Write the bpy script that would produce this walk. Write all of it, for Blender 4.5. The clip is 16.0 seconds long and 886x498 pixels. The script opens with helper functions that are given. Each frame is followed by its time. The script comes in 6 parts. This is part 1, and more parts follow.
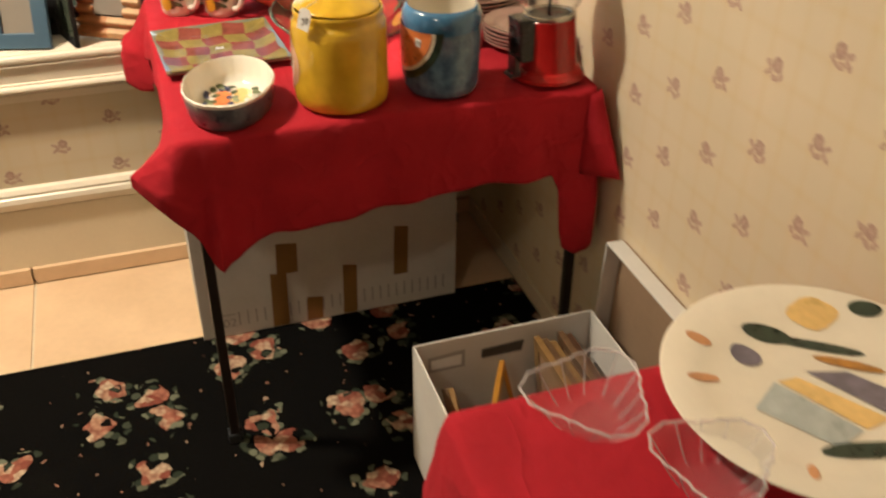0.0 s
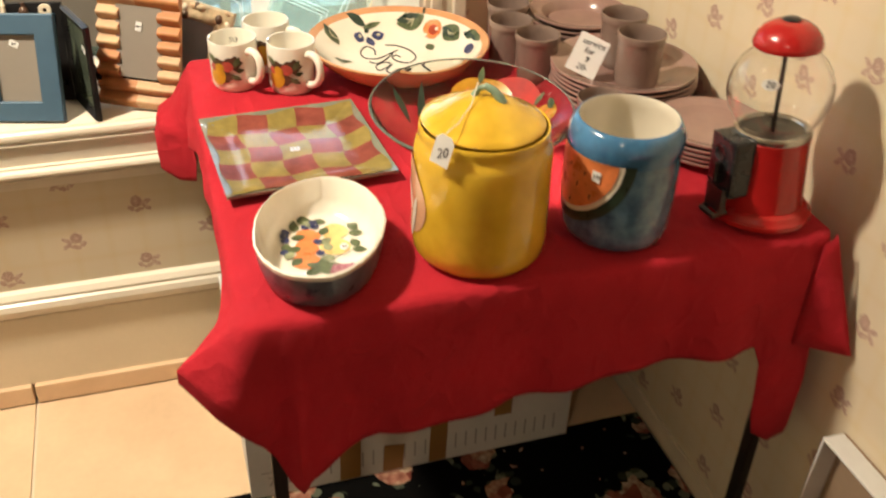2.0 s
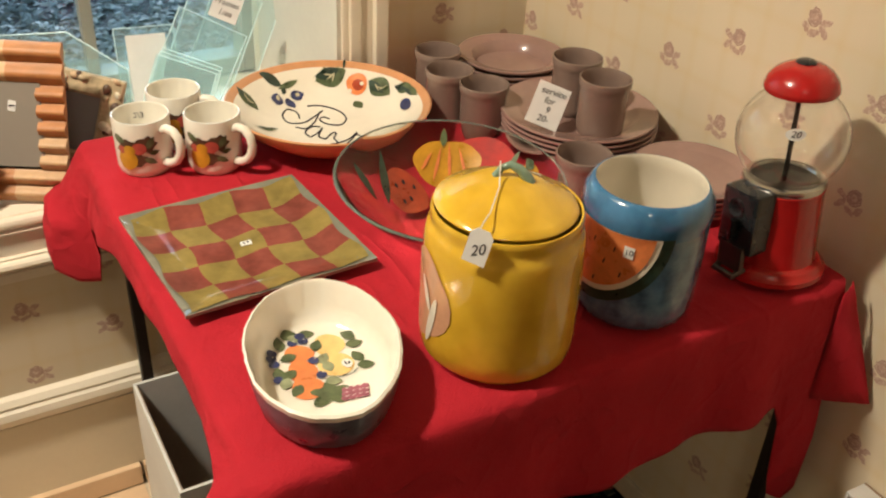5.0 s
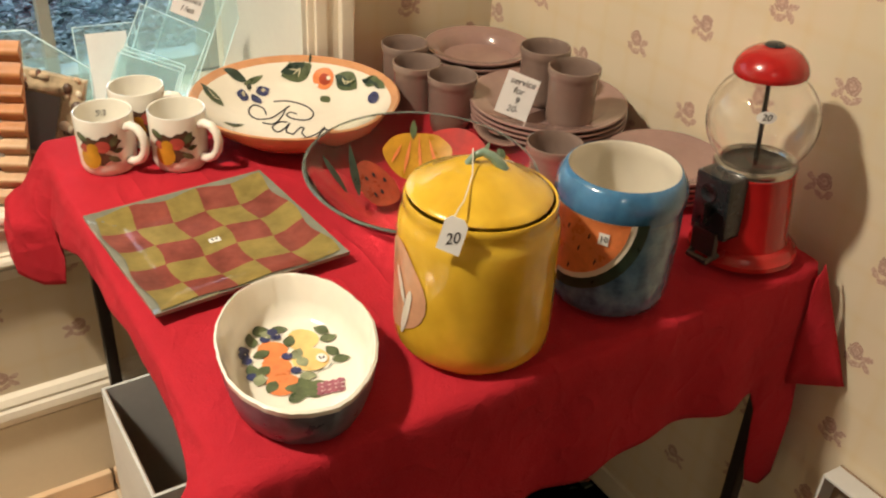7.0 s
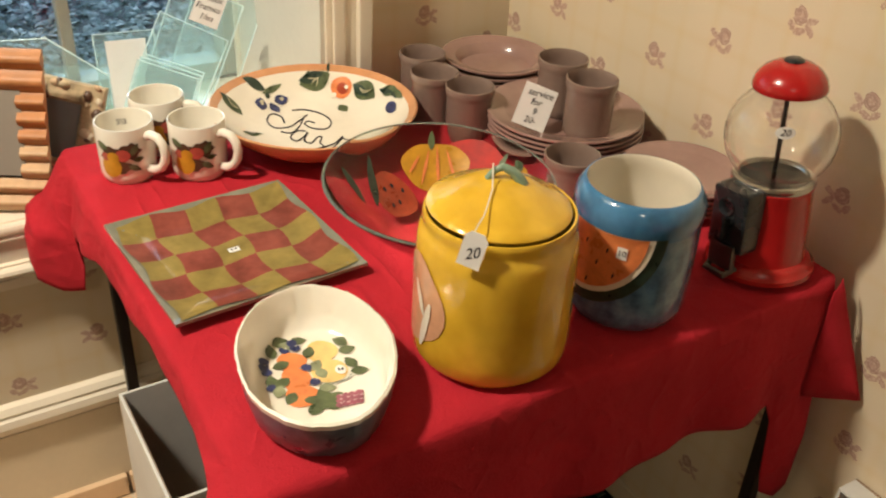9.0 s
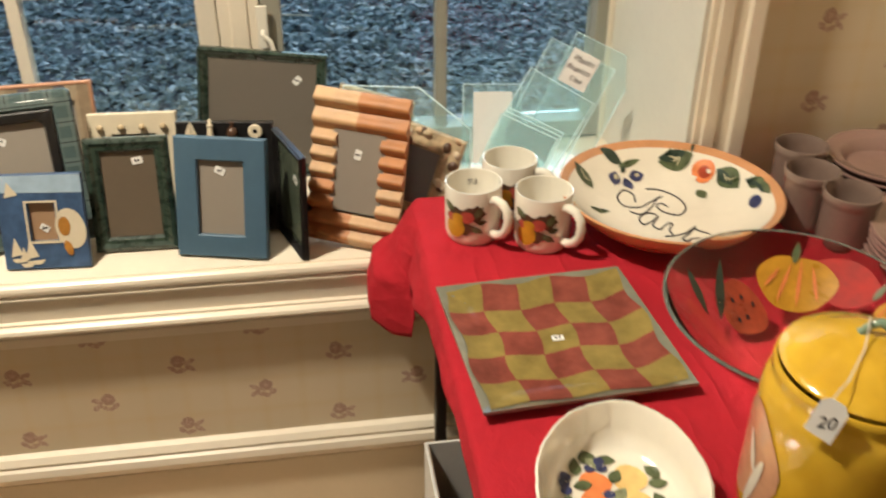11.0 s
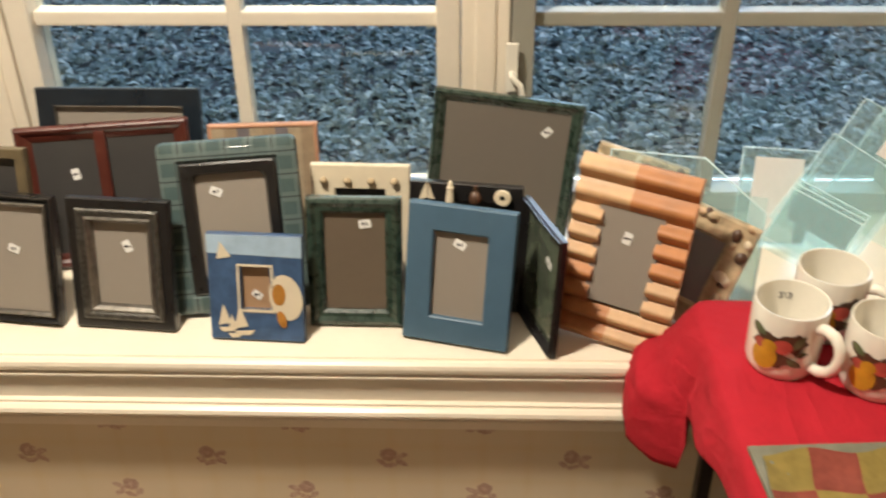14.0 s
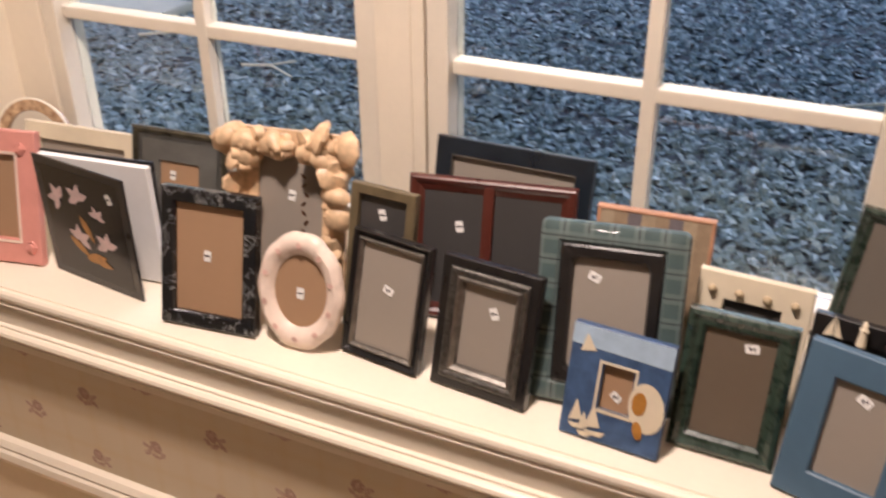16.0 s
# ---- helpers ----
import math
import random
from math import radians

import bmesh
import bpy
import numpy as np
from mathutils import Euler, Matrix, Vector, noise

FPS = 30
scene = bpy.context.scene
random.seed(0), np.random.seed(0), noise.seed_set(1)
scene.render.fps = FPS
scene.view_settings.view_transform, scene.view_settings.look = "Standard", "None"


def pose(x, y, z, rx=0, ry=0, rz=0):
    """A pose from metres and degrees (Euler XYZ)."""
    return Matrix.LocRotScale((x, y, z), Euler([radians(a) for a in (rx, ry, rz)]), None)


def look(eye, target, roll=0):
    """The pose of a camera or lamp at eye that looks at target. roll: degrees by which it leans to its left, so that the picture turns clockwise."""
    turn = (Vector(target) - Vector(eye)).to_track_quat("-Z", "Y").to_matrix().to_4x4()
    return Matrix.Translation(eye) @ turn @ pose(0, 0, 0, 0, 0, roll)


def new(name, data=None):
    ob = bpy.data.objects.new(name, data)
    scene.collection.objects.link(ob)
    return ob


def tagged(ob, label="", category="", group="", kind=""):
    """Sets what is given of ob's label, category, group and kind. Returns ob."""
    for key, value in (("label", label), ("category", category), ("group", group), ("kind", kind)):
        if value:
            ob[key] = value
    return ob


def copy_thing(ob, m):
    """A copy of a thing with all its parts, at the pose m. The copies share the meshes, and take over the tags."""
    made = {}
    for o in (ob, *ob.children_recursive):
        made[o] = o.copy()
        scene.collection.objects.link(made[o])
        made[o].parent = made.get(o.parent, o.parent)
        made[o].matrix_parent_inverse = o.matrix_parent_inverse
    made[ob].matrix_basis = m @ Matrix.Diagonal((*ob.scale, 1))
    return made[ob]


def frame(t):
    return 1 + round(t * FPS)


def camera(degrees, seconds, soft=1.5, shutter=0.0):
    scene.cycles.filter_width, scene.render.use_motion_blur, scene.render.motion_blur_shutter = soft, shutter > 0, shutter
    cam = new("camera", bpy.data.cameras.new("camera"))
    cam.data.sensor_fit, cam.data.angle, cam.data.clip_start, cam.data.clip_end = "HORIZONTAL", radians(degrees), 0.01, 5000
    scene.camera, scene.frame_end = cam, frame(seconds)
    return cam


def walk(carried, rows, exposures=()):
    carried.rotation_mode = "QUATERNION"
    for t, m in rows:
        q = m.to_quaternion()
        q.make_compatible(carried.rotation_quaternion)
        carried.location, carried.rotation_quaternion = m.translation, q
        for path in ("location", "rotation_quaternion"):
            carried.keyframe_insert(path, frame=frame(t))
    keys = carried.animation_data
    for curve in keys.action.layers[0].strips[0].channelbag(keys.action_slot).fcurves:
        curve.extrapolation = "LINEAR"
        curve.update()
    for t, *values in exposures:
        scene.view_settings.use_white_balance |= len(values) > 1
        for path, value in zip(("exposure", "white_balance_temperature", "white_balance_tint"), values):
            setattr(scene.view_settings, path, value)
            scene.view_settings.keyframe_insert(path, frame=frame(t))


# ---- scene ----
cam = camera(50.08, 16.0, soft=2.1, shutter=0.5)
# seconds, eye, yaw, pitch, roll
PATH = [
    (0, -0.3527, -0.2659, 1.4461, -18.76, -33.45, 0.51),
    (0.5, -0.3294, -0.0952, 1.4526, -16.22, -33.56, 1.09),
    (1, -0.3663, 0.0857, 1.4306, -19.14, -32.57, 2.03),
    (1.5, -0.4054, 0.2249, 1.4202, -20.31, -34.18, 2.41),
    (2, -0.3734, 0.3604, 1.4004, -18.33, -34.40, 2.01),
    (2.5, -0.3327, 0.4977, 1.3992, -17.06, -34.77, 2.40),
    (3, -0.3792, 0.5773, 1.4026, -22.51, -33.19, 1.85),
    (3.5, -0.4374, 0.6054, 1.3939, -26.09, -32.59, 2.10),
    (4, -0.4758, 0.6136, 1.3835, -28.75, -33.95, 2.55),
    (4.2, -0.4846, 0.6130, 1.3845, -29.14, -33.56, 2.62),
    (6.3, -0.5129, 0.6303, 1.3547, -33.57, -32.27, 3.76),
    (6.5, -0.5154, 0.6269, 1.3549, -33.27, -32.16, 3.74),
    (7, -0.5037, 0.6255, 1.3578, -33.51, -32.59, 3.13),
    (7.5, -0.4989, 0.6262, 1.3516, -35.02, -32.27, 3.46),
    (8, -0.4963, 0.6274, 1.3530, -33.96, -32.38, 2.89),
    (8.2, -0.4971, 0.6291, 1.3532, -33.79, -32.44, 2.96),
    (10.3, -0.5317, 0.6373, 1.4055, -20.33, -32.85, 1.26),
    (10.5, -0.5083, 0.6516, 1.3929, -16.02, -32.69, 0.19),
    (11, -0.4711, 0.7314, 1.3940, -8.97, -31.34, 0.43),
    (11.5, -0.4259, 0.7938, 1.3924, -4.43, -32.39, 0.36),
    (12, -0.4067, 0.8408, 1.3844, -1.20, -33.23, 0.29),
    (12.5, -0.4452, 0.9175, 1.3721, -0.11, -33.73, -0.35),
    (13, -0.5155, 0.9976, 1.3719, -1.77, -32.77, 0.28),
    (13.5, -0.5558, 1.0225, 1.3733, -1.20, -32.93, -0.14),
    (14, -0.5926, 1.0269, 1.3798, 1.93, -31.87, -0.57),
    (14.5, -0.6258, 1.0296, 1.3833, 6.44, -31.24, -0.46),
    (15, -0.6512, 1.0381, 1.3840, 12.91, -31.46, -0.81),
    (15.5, -0.6677, 1.0888, 1.3830, 19.50, -30.94, -0.48),
    (16, -0.6692, 1.1338, 1.3893, 25.32, -29.21, -0.44),
]
EXPOSURES = [(0.0, 1.18, 6400, 9), (1.0, 1.28, 6350, 9), (1.5, 1.36, 6350, 9), (2.0, 1.36, 6250, 8), (2.5, 1.30, 6250, 7), (3.5, 1.0, 6200, 7), (4.0, 0.95, 6150, 7), (7.0, 1.02, 6150, 8), (10.5, 0.87, 6100, 7), (12.0, 0.79, 6050, 7), (13.5, 0.88, 6000, 9),
             (14.5, 0.87, 6050, 11), (15.0, 0.71, 6100, 18), (15.5, 0.72, 6150, 26), (16.0, 0.74, 5950, 26)]
walk(cam, [(t, pose(x, y, z, 90 + pitch, 0, yaw) @ pose(0, 0, 0, 0, 0, roll)) for t, x, y, z, yaw, pitch, roll in PATH], EXPOSURES)

# ---- light ----
world = bpy.data.worlds.new("dusk_sky")
scene.world = world
world.use_nodes = True
wn = world.node_tree.nodes
sky = wn.new("ShaderNodeTexSky")
sky.sky_type = "NISHITA"
sky.sun_disc = False
sky.sun_elevation, sky.sun_rotation = radians(26), radians(200)
world.node_tree.links.new(sky.outputs[0], wn["Background"].inputs[0])
wn["Background"].inputs[1].default_value = 0.13

sun_data = bpy.data.lights.new("sun", "SUN")
sun_data.energy, sun_data.angle, sun_data.color = 1.0, radians(30), (0.82, 0.9, 1.0)
sun = new("sun", sun_data)
sun.matrix_world = look((3, 12, 8), (0, 2, 0))

CEILING = 2.42
LAMP_COLOUR = (1.0, 0.85, 0.65)


def lamp(name, x, y, power, size):
    data = bpy.data.lights.new(name, "AREA")
    data.shape, data.size, data.energy, data.color = "DISK", size, power, LAMP_COLOUR
    ob = new(name, data)
    ob.matrix_world = pose(x, y, CEILING - 0.05)
    return ob


# First lamp is placed by the shadows; the second is an added fill lamp.
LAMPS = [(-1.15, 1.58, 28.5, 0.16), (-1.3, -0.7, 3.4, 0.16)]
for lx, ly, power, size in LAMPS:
    lamp("room_and_fill_light", lx, ly, power, size)


# ---- materials ----
def nodes_of(name):
    m = bpy.data.materials.new(name)
    m.use_nodes = True
    nt = m.node_tree
    return m, nt, nt.nodes["Principled BSDF"]


def link(nt, a, b):
    nt.links.new(a, b)


def math_node(nt, op, a, b=None, c=None):
    n = nt.nodes.new("ShaderNodeMath")
    n.operation = op
    for i, v in enumerate((a, b, c)):
        if v is None:
            continue
        if isinstance(v, (int, float)):
            n.inputs[i].default_value = v
        else:
            nt.links.new(v, n.inputs[i])
    return n.outputs[0]


def mix_colour(nt, fac, a, b, blend="MIX"):
    n = nt.nodes.new("ShaderNodeMix")
    n.data_type, n.blend_type = "RGBA", blend
    for i, v in ((0, fac), (6, a), (7, b)):
        if isinstance(v, (int, float)):
            n.inputs[i].default_value = v
        elif isinstance(v, tuple):
            n.inputs[i].default_value = (*v[:3], 1)
        else:
            nt.links.new(v, n.inputs[i])
    return n.outputs[2]


def coords(nt, kind="Object"):
    return nt.nodes.new("ShaderNodeTexCoord").outputs[kind]


def noise_tex(nt, vec, scale, detail=4, rough=0.55):
    n = nt.nodes.new("ShaderNodeTexNoise")
    n.inputs["Scale"].default_value, n.inputs["Detail"].default_value, n.inputs["Roughness"].default_value = scale, detail, rough
    nt.links.new(vec, n.inputs["Vector"])
    return n.outputs["Fac"]


def ramp(nt, fac, stops):
    n = nt.nodes.new("ShaderNodeValToRGB")
    e = n.color_ramp.elements
    while len(e) < len(stops):
        e.new(0.5)
    for k, (p, c) in zip(e, stops):
        k.position, k.color = p, (*c, 1)
    nt.links.new(fac, n.inputs[0])
    return n.outputs[0]


def bump(nt, bsdf, height, strength, distance=0.002):
    n = nt.nodes.new("ShaderNodeBump")
    n.inputs["Strength"].default_value, n.inputs["Distance"].default_value = strength, distance
    nt.links.new(height, n.inputs["Height"])
    nt.links.new(n.outputs[0], bsdf.inputs["Normal"])


def mat(name, colour, rough=0.5, metal=0.0, vary=0.12, scale=6.0, fine=90.0, relief=0.15, coat=0.0, colour2=None, sheen=0.0):
    """A surface with broad and fine variation of its colour, gloss and relief."""
    m, nt, b = nodes_of(name)
    v = coords(nt)
    broad, grain = noise_tex(nt, v, scale, 3), noise_tex(nt, v, fine, 3)
    dark = tuple(c * (1 - vary) for c in colour)
    light = colour2 or tuple(min(1, c * (1 + vary * 0.8)) for c in colour)
    base = ramp(nt, broad, [(0.3, dark), (0.7, light)])
    base = mix_colour(nt, 0.25 * min(1, vary * 4), base, ramp(nt, grain, [(0.3, tuple(c * 0.7 for c in colour)), (0.7, tuple(min(1, c * 1.2) for c in colour))]))
    link(nt, base, b.inputs["Base Color"])
    link(nt, math_node(nt, "MULTIPLY_ADD", broad, 0.2, rough - 0.1), b.inputs["Roughness"])
    b.inputs["Metallic"].default_value = metal
    b.inputs["Coat Weight"].default_value = coat
    b.inputs["Coat Roughness"].default_value = 0.06
    b.inputs["Sheen Weight"].default_value = sheen
    if relief:
        bump(nt, b, grain, relief, 0.001)
    return m


def glass_mat(name, tint=(1, 1, 1), rough=0.0, ior=1.46):
    m, nt, b = nodes_of(name)
    v = coords(nt)
    link(nt, ramp(nt, noise_tex(nt, v, 9), [(0.3, tint), (0.7, tuple(min(1, c * 1.02) for c in tint))]), b.inputs["Base Color"])
    b.inputs["Transmission Weight"].default_value = 1
    b.inputs["Roughness"].default_value = rough
    b.inputs["IOR"].default_value = ior
    return m


def wallpaper(name, axis, u0, w0, pitch, rise):
    """Cream paper with a faint plaid and a half-drop lattice of dusty roses, every other column mirrored; axis: the wall's own horizontal."""
    m, nt, b = nodes_of(name)
    v = coords(nt)
    wob = nt.nodes.new("ShaderNodeTexNoise")
    wob.inputs["Scale"].default_value = 190
    link(nt, v, wob.inputs["Vector"])
    off = nt.nodes.new("ShaderNodeVectorMath")
    off.operation = "MULTIPLY_ADD"
    link(nt, wob.outputs["Color"], off.inputs[0])
    off.inputs[1].default_value, off.inputs[2].default_value = (0.008,) * 3, (-0.004,) * 3
    add = nt.nodes.new("ShaderNodeVectorMath")
    link(nt, v, add.inputs[0])
    link(nt, off.outputs[0], add.inputs[1])
    sep, flat = nt.nodes.new("ShaderNodeSeparateXYZ"), nt.nodes.new("ShaderNodeSeparateXYZ")
    link(nt, add.outputs[0], sep.inputs[0])
    link(nt, v, flat.inputs[0])
    u, w = sep.outputs[axis], sep.outputs["Z"]
    mask, line = None, None
    for side, du, dw in ((1, 0.0, 0.0), (-1, pitch / 2, rise / 2)):
        a = math_node(nt, "SUBTRACT", math_node(nt, "FLOORED_MODULO", math_node(nt, "SUBTRACT", u, u0 + du - pitch / 2), pitch), pitch / 2)
        c = math_node(nt, "SUBTRACT", math_node(nt, "FLOORED_MODULO", math_node(nt, "SUBTRACT", w, w0 + dw - rise / 2), rise), rise / 2)
        for k, (ex, ez, ru, rw, tilt) in enumerate(((-0.0040, 0.0065, 0.0110, 0.0122, 0), (0.0140, 0.0040, 0.0098, 0.0045, 28), (0.0140, -0.0085, 0.0098, 0.0045, -38), (-0.0010, -0.0130, 0.0098, 0.0046, 18), (-0.0145, -0.0080, 0.0075, 0.0048, -50))):
            t = radians(tilt * side)
            p, q = math_node(nt, "SUBTRACT", a, ex * side), math_node(nt, "SUBTRACT", c, ez)
            along_it = math_node(nt, "ADD", math_node(nt, "MULTIPLY", p, math.cos(t) / ru), math_node(nt, "MULTIPLY", q, math.sin(t) / ru))
            across = math_node(nt, "SUBTRACT", math_node(nt, "MULTIPLY", q, math.cos(t) / rw), math_node(nt, "MULTIPLY", p, math.sin(t) / rw))
            d = math_node(nt, "ADD", math_node(nt, "POWER", along_it, 2), math_node(nt, "POWER", across, 2))
            hit = math_node(nt, "LESS_THAN", d, 1.0)
            mask = hit if mask is None else math_node(nt, "MAXIMUM", mask, hit)
            if k == 0:
                ring = math_node(nt, "MULTIPLY", hit, math_node(nt, "GREATER_THAN", math_node(nt, "FRACT", math_node(nt, "MULTIPLY", d, 2.1)), 0.52))
                line = ring if line is None else math_node(nt, "MAXIMUM", line, ring)
    broad = noise_tex(nt, v, 3)
    base = ramp(nt, broad, [(0.3, (0.66, 0.565, 0.40)), (0.7, (0.72, 0.62, 0.455))])
    stripe = None
    for channel, gap in ((axis, pitch / 4), ("Z", rise / 2)):
        k = math_node(nt, "MAXIMUM", math_node(nt, "SUBTRACT", 1.0, math_node(nt, "DIVIDE", math_node(nt, "PINGPONG", flat.outputs[channel], gap / 2), 0.011)), 0.0)
        stripe = k if stripe is None else math_node(nt, "ADD", stripe, k)
    base = mix_colour(nt, math_node(nt, "MULTIPLY", stripe, math_node(nt, "MULTIPLY", noise_tex(nt, v, 24), 0.40)), base, (0.66, 0.51, 0.25))
    petal = ramp(nt, noise_tex(nt, v, 300, 2), [(0.32, (0.33, 0.165, 0.145)), (0.5, (0.44, 0.255, 0.215)), (0.66, (0.60, 0.44, 0.35))])
    petal = mix_colour(nt, math_node(nt, "MULTIPLY", line, 0.75), petal, (0.25, 0.105, 0.095))
    link(nt, mix_colour(nt, math_node(nt, "MULTIPLY", mask, 0.74), base, petal), b.inputs["Base Color"])
    b.inputs["Roughness"].default_value = 0.62
    bump(nt, b, noise_tex(nt, v, 400), 0.06, 0.001)
    return m


def floral_rug(name):
    """Black pile with scattered bouquets of salmon roses and grey-green leaves."""
    m, nt, b = nodes_of(name)
    v = coords(nt)
    wob = nt.nodes.new("ShaderNodeTexNoise")
    wob.inputs["Scale"].default_value = 14
    link(nt, v, wob.inputs["Vector"])
    add = nt.nodes.new("ShaderNodeVectorMath")
    add.operation = "MULTIPLY_ADD"
    link(nt, wob.outputs["Color"], add.inputs[0])
    add.inputs[1].default_value = (0.09, 0.09, 0.0)
    link(nt, v, add.inputs[2])

    def cells(vec, scale, feature="F1"):
        n = nt.nodes.new("ShaderNodeTexVoronoi")
        n.voronoi_dimensions, n.feature = "2D", feature
        n.inputs["Scale"].default_value = scale
        link(nt, vec, n.inputs["Vector"])
        return n

    bouquet, small = cells(add.outputs[0], 6.2), cells(add.outputs[0], 12.0)
    petals = cells(v, 46.0)
    fine = cells(v, 75.0)
    heart = math_node(nt, "LESS_THAN", bouquet.outputs["Distance"], 0.21)
    leafy = math_node(nt, "LESS_THAN", bouquet.outputs["Distance"], 0.34)
    bud = math_node(nt, "LESS_THAN", small.outputs["Distance"], 0.045)
    gap = math_node(nt, "LESS_THAN", petals.outputs["Distance"], 0.5)
    hue = nt.nodes.new("ShaderNodeSeparateColor")
    link(nt, petals.outputs["Color"], hue.inputs[0])
    rose = ramp(nt, hue.outputs[0], [(0.0, (0.20, 0.05, 0.035)), (0.35, (0.38, 0.15, 0.10)), (0.65, (0.47, 0.29, 0.19)), (0.9, (0.58, 0.46, 0.32))])
    rose = mix_colour(nt, math_node(nt, "MULTIPLY", fine.outputs["Distance"], 0.9), rose, (0.16, 0.05, 0.035))
    leaf = ramp(nt, hue.outputs[1], [(0.2, (0.030, 0.038, 0.026)), (0.8, (0.15, 0.16, 0.11))])
    leaf_mask = math_node(nt, "MULTIPLY", math_node(nt, "MULTIPLY", leafy, gap), math_node(nt, "GREATER_THAN", hue.outputs[2], 0.45))
    ground = ramp(nt, noise_tex(nt, v, 300), [(0.3, (0.002, 0.002, 0.002)), (0.7, (0.0055, 0.005, 0.0045))])
    base = mix_colour(nt, leaf_mask, ground, leaf)
    base = mix_colour(nt, math_node(nt, "MULTIPLY", bud, gap), base, mix_colour(nt, 0.4, rose, (0.3, 0.2, 0.14)))
    base = mix_colour(nt, math_node(nt, "MULTIPLY", heart, math_node(nt, "GREATER_THAN", hue.outputs[1], 0.12)), base, rose)
    link(nt, base, b.inputs["Base Color"])
    b.inputs["Roughness"].default_value = 0.95
    b.inputs["Specular IOR Level"].default_value = 0.05
    bump(nt, b, noise_tex(nt, v, 500), 0.5, 0.003)
    return m


def cloth_mat(name, colour):
    m, nt, b = nodes_of(name)
    v = coords(nt)
    broad, weave = noise_tex(nt, v, 7), noise_tex(nt, v, 700, 2)
    link(nt, ramp(nt, broad, [(0.3, tuple(c * 0.88 for c in colour)), (0.7, tuple(min(1, c * 1.1) for c in colour))]), b.inputs["Base Color"])
    b.inputs["Roughness"].default_value = 0.85
    b.inputs["Sheen Weight"].default_value = 0.02
    b.inputs["Specular IOR Level"].default_value = 0.2
    b.inputs["Sheen Tint"].default_value = (1, 0.4, 0.4, 1)
    stretch = nt.nodes.new("ShaderNodeMapping")
    stretch.inputs["Scale"].default_value = (1.0, 0.42, 0.8)
    stretch.inputs["Rotation"].default_value = (0.0, 0.0, 0.5)
    link(nt, v, stretch.inputs["Vector"])
    crease = noise_tex(nt, stretch.outputs[0], 11, 2)
    crease = math_node(nt, "POWER", math_node(nt, "SUBTRACT", 1.0, math_node(nt, "ABSOLUTE", math_node(nt, "MULTIPLY_ADD", crease, 2.0, -1.0))), 9.0)
    mixed = math_node(nt, "ADD", math_node(nt, "MULTIPLY", weave, 0.22), noise_tex(nt, v, 22, 5))
    mixed = math_node(nt, "MULTIPLY_ADD", crease, 0.30, mixed)
    bump(nt, b, mixed, 0.8, 0.011)
    return m


def striped(name, axis, pitch, colours, rough=0.5, relief=0.1):
    """Bands of colour across one of the thing's own axes, unevenly tinted."""
    m, nt, b = nodes_of(name)
    v = coords(nt)
    sep = nt.nodes.new("ShaderNodeSeparateXYZ")
    link(nt, v, sep.inputs[0])
    k = math_node(nt, "FRACT", math_node(nt, "DIVIDE", sep.outputs[axis], pitch * len(colours)))
    n = nt.nodes.new("ShaderNodeValToRGB")
    n.color_ramp.interpolation = "CONSTANT"
    e = n.color_ramp.elements
    while len(e) < len(colours):
        e.new(0.5)
    for i, c in enumerate(colours):
        e[i].position, e[i].color = i / len(colours), (*c, 1)
    link(nt, k, n.inputs[0])
    grain = noise_tex(nt, v, 60)
    link(nt, mix_colour(nt, 0.35, n.outputs[0], ramp(nt, grain, [(0.3, (0.2, 0.2, 0.2)), (0.7, (1, 1, 1))]), "MULTIPLY"), b.inputs["Base Color"])
    b.inputs["Roughness"].default_value = rough
    bump(nt, b, grain, relief, 0.001)
    return m


def plaid_mat(name, ground, lines):
    m, nt, b = nodes_of(name)
    v = coords(nt)
    sep = nt.nodes.new("ShaderNodeSeparateXYZ")
    link(nt, v, sep.inputs[0])
    base = ramp(nt, noise_tex(nt, v, 40), [(0.3, tuple(c * 0.8 for c in ground)), (0.7, ground)])
    for axis in ("X", "Z"):
        for pitch, width, colour, fac in lines:
            s = math_node(nt, "LESS_THAN", math_node(nt, "PINGPONG", sep.outputs[axis], pitch / 2), width / 2)
            base = mix_colour(nt, math_node(nt, "MULTIPLY", s, fac), base, colour)
    link(nt, base, b.inputs["Base Color"])
    b.inputs["Roughness"].default_value = 0.7
    bump(nt, b, noise_tex(nt, v, 500), 0.2, 0.001)
    return m


def veined(name, ground, vein, scale=15):
    m, nt, b = nodes_of(name)
    v = coords(nt)
    k = noise_tex(nt, v, scale, 6, 0.7)
    line = math_node(nt, "LESS_THAN", math_node(nt, "ABSOLUTE", math_node(nt, "SUBTRACT", k, 0.5)), 0.0042)
    base = ramp(nt, noise_tex(nt, v, 30), [(0.3, tuple(c * 0.6 for c in ground)), (0.7, ground)])
    link(nt, mix_colour(nt, math_node(nt, "MULTIPLY", line, 0.8), base, vein), b.inputs["Base Color"])
    b.inputs["Roughness"].default_value = 0.18
    return m


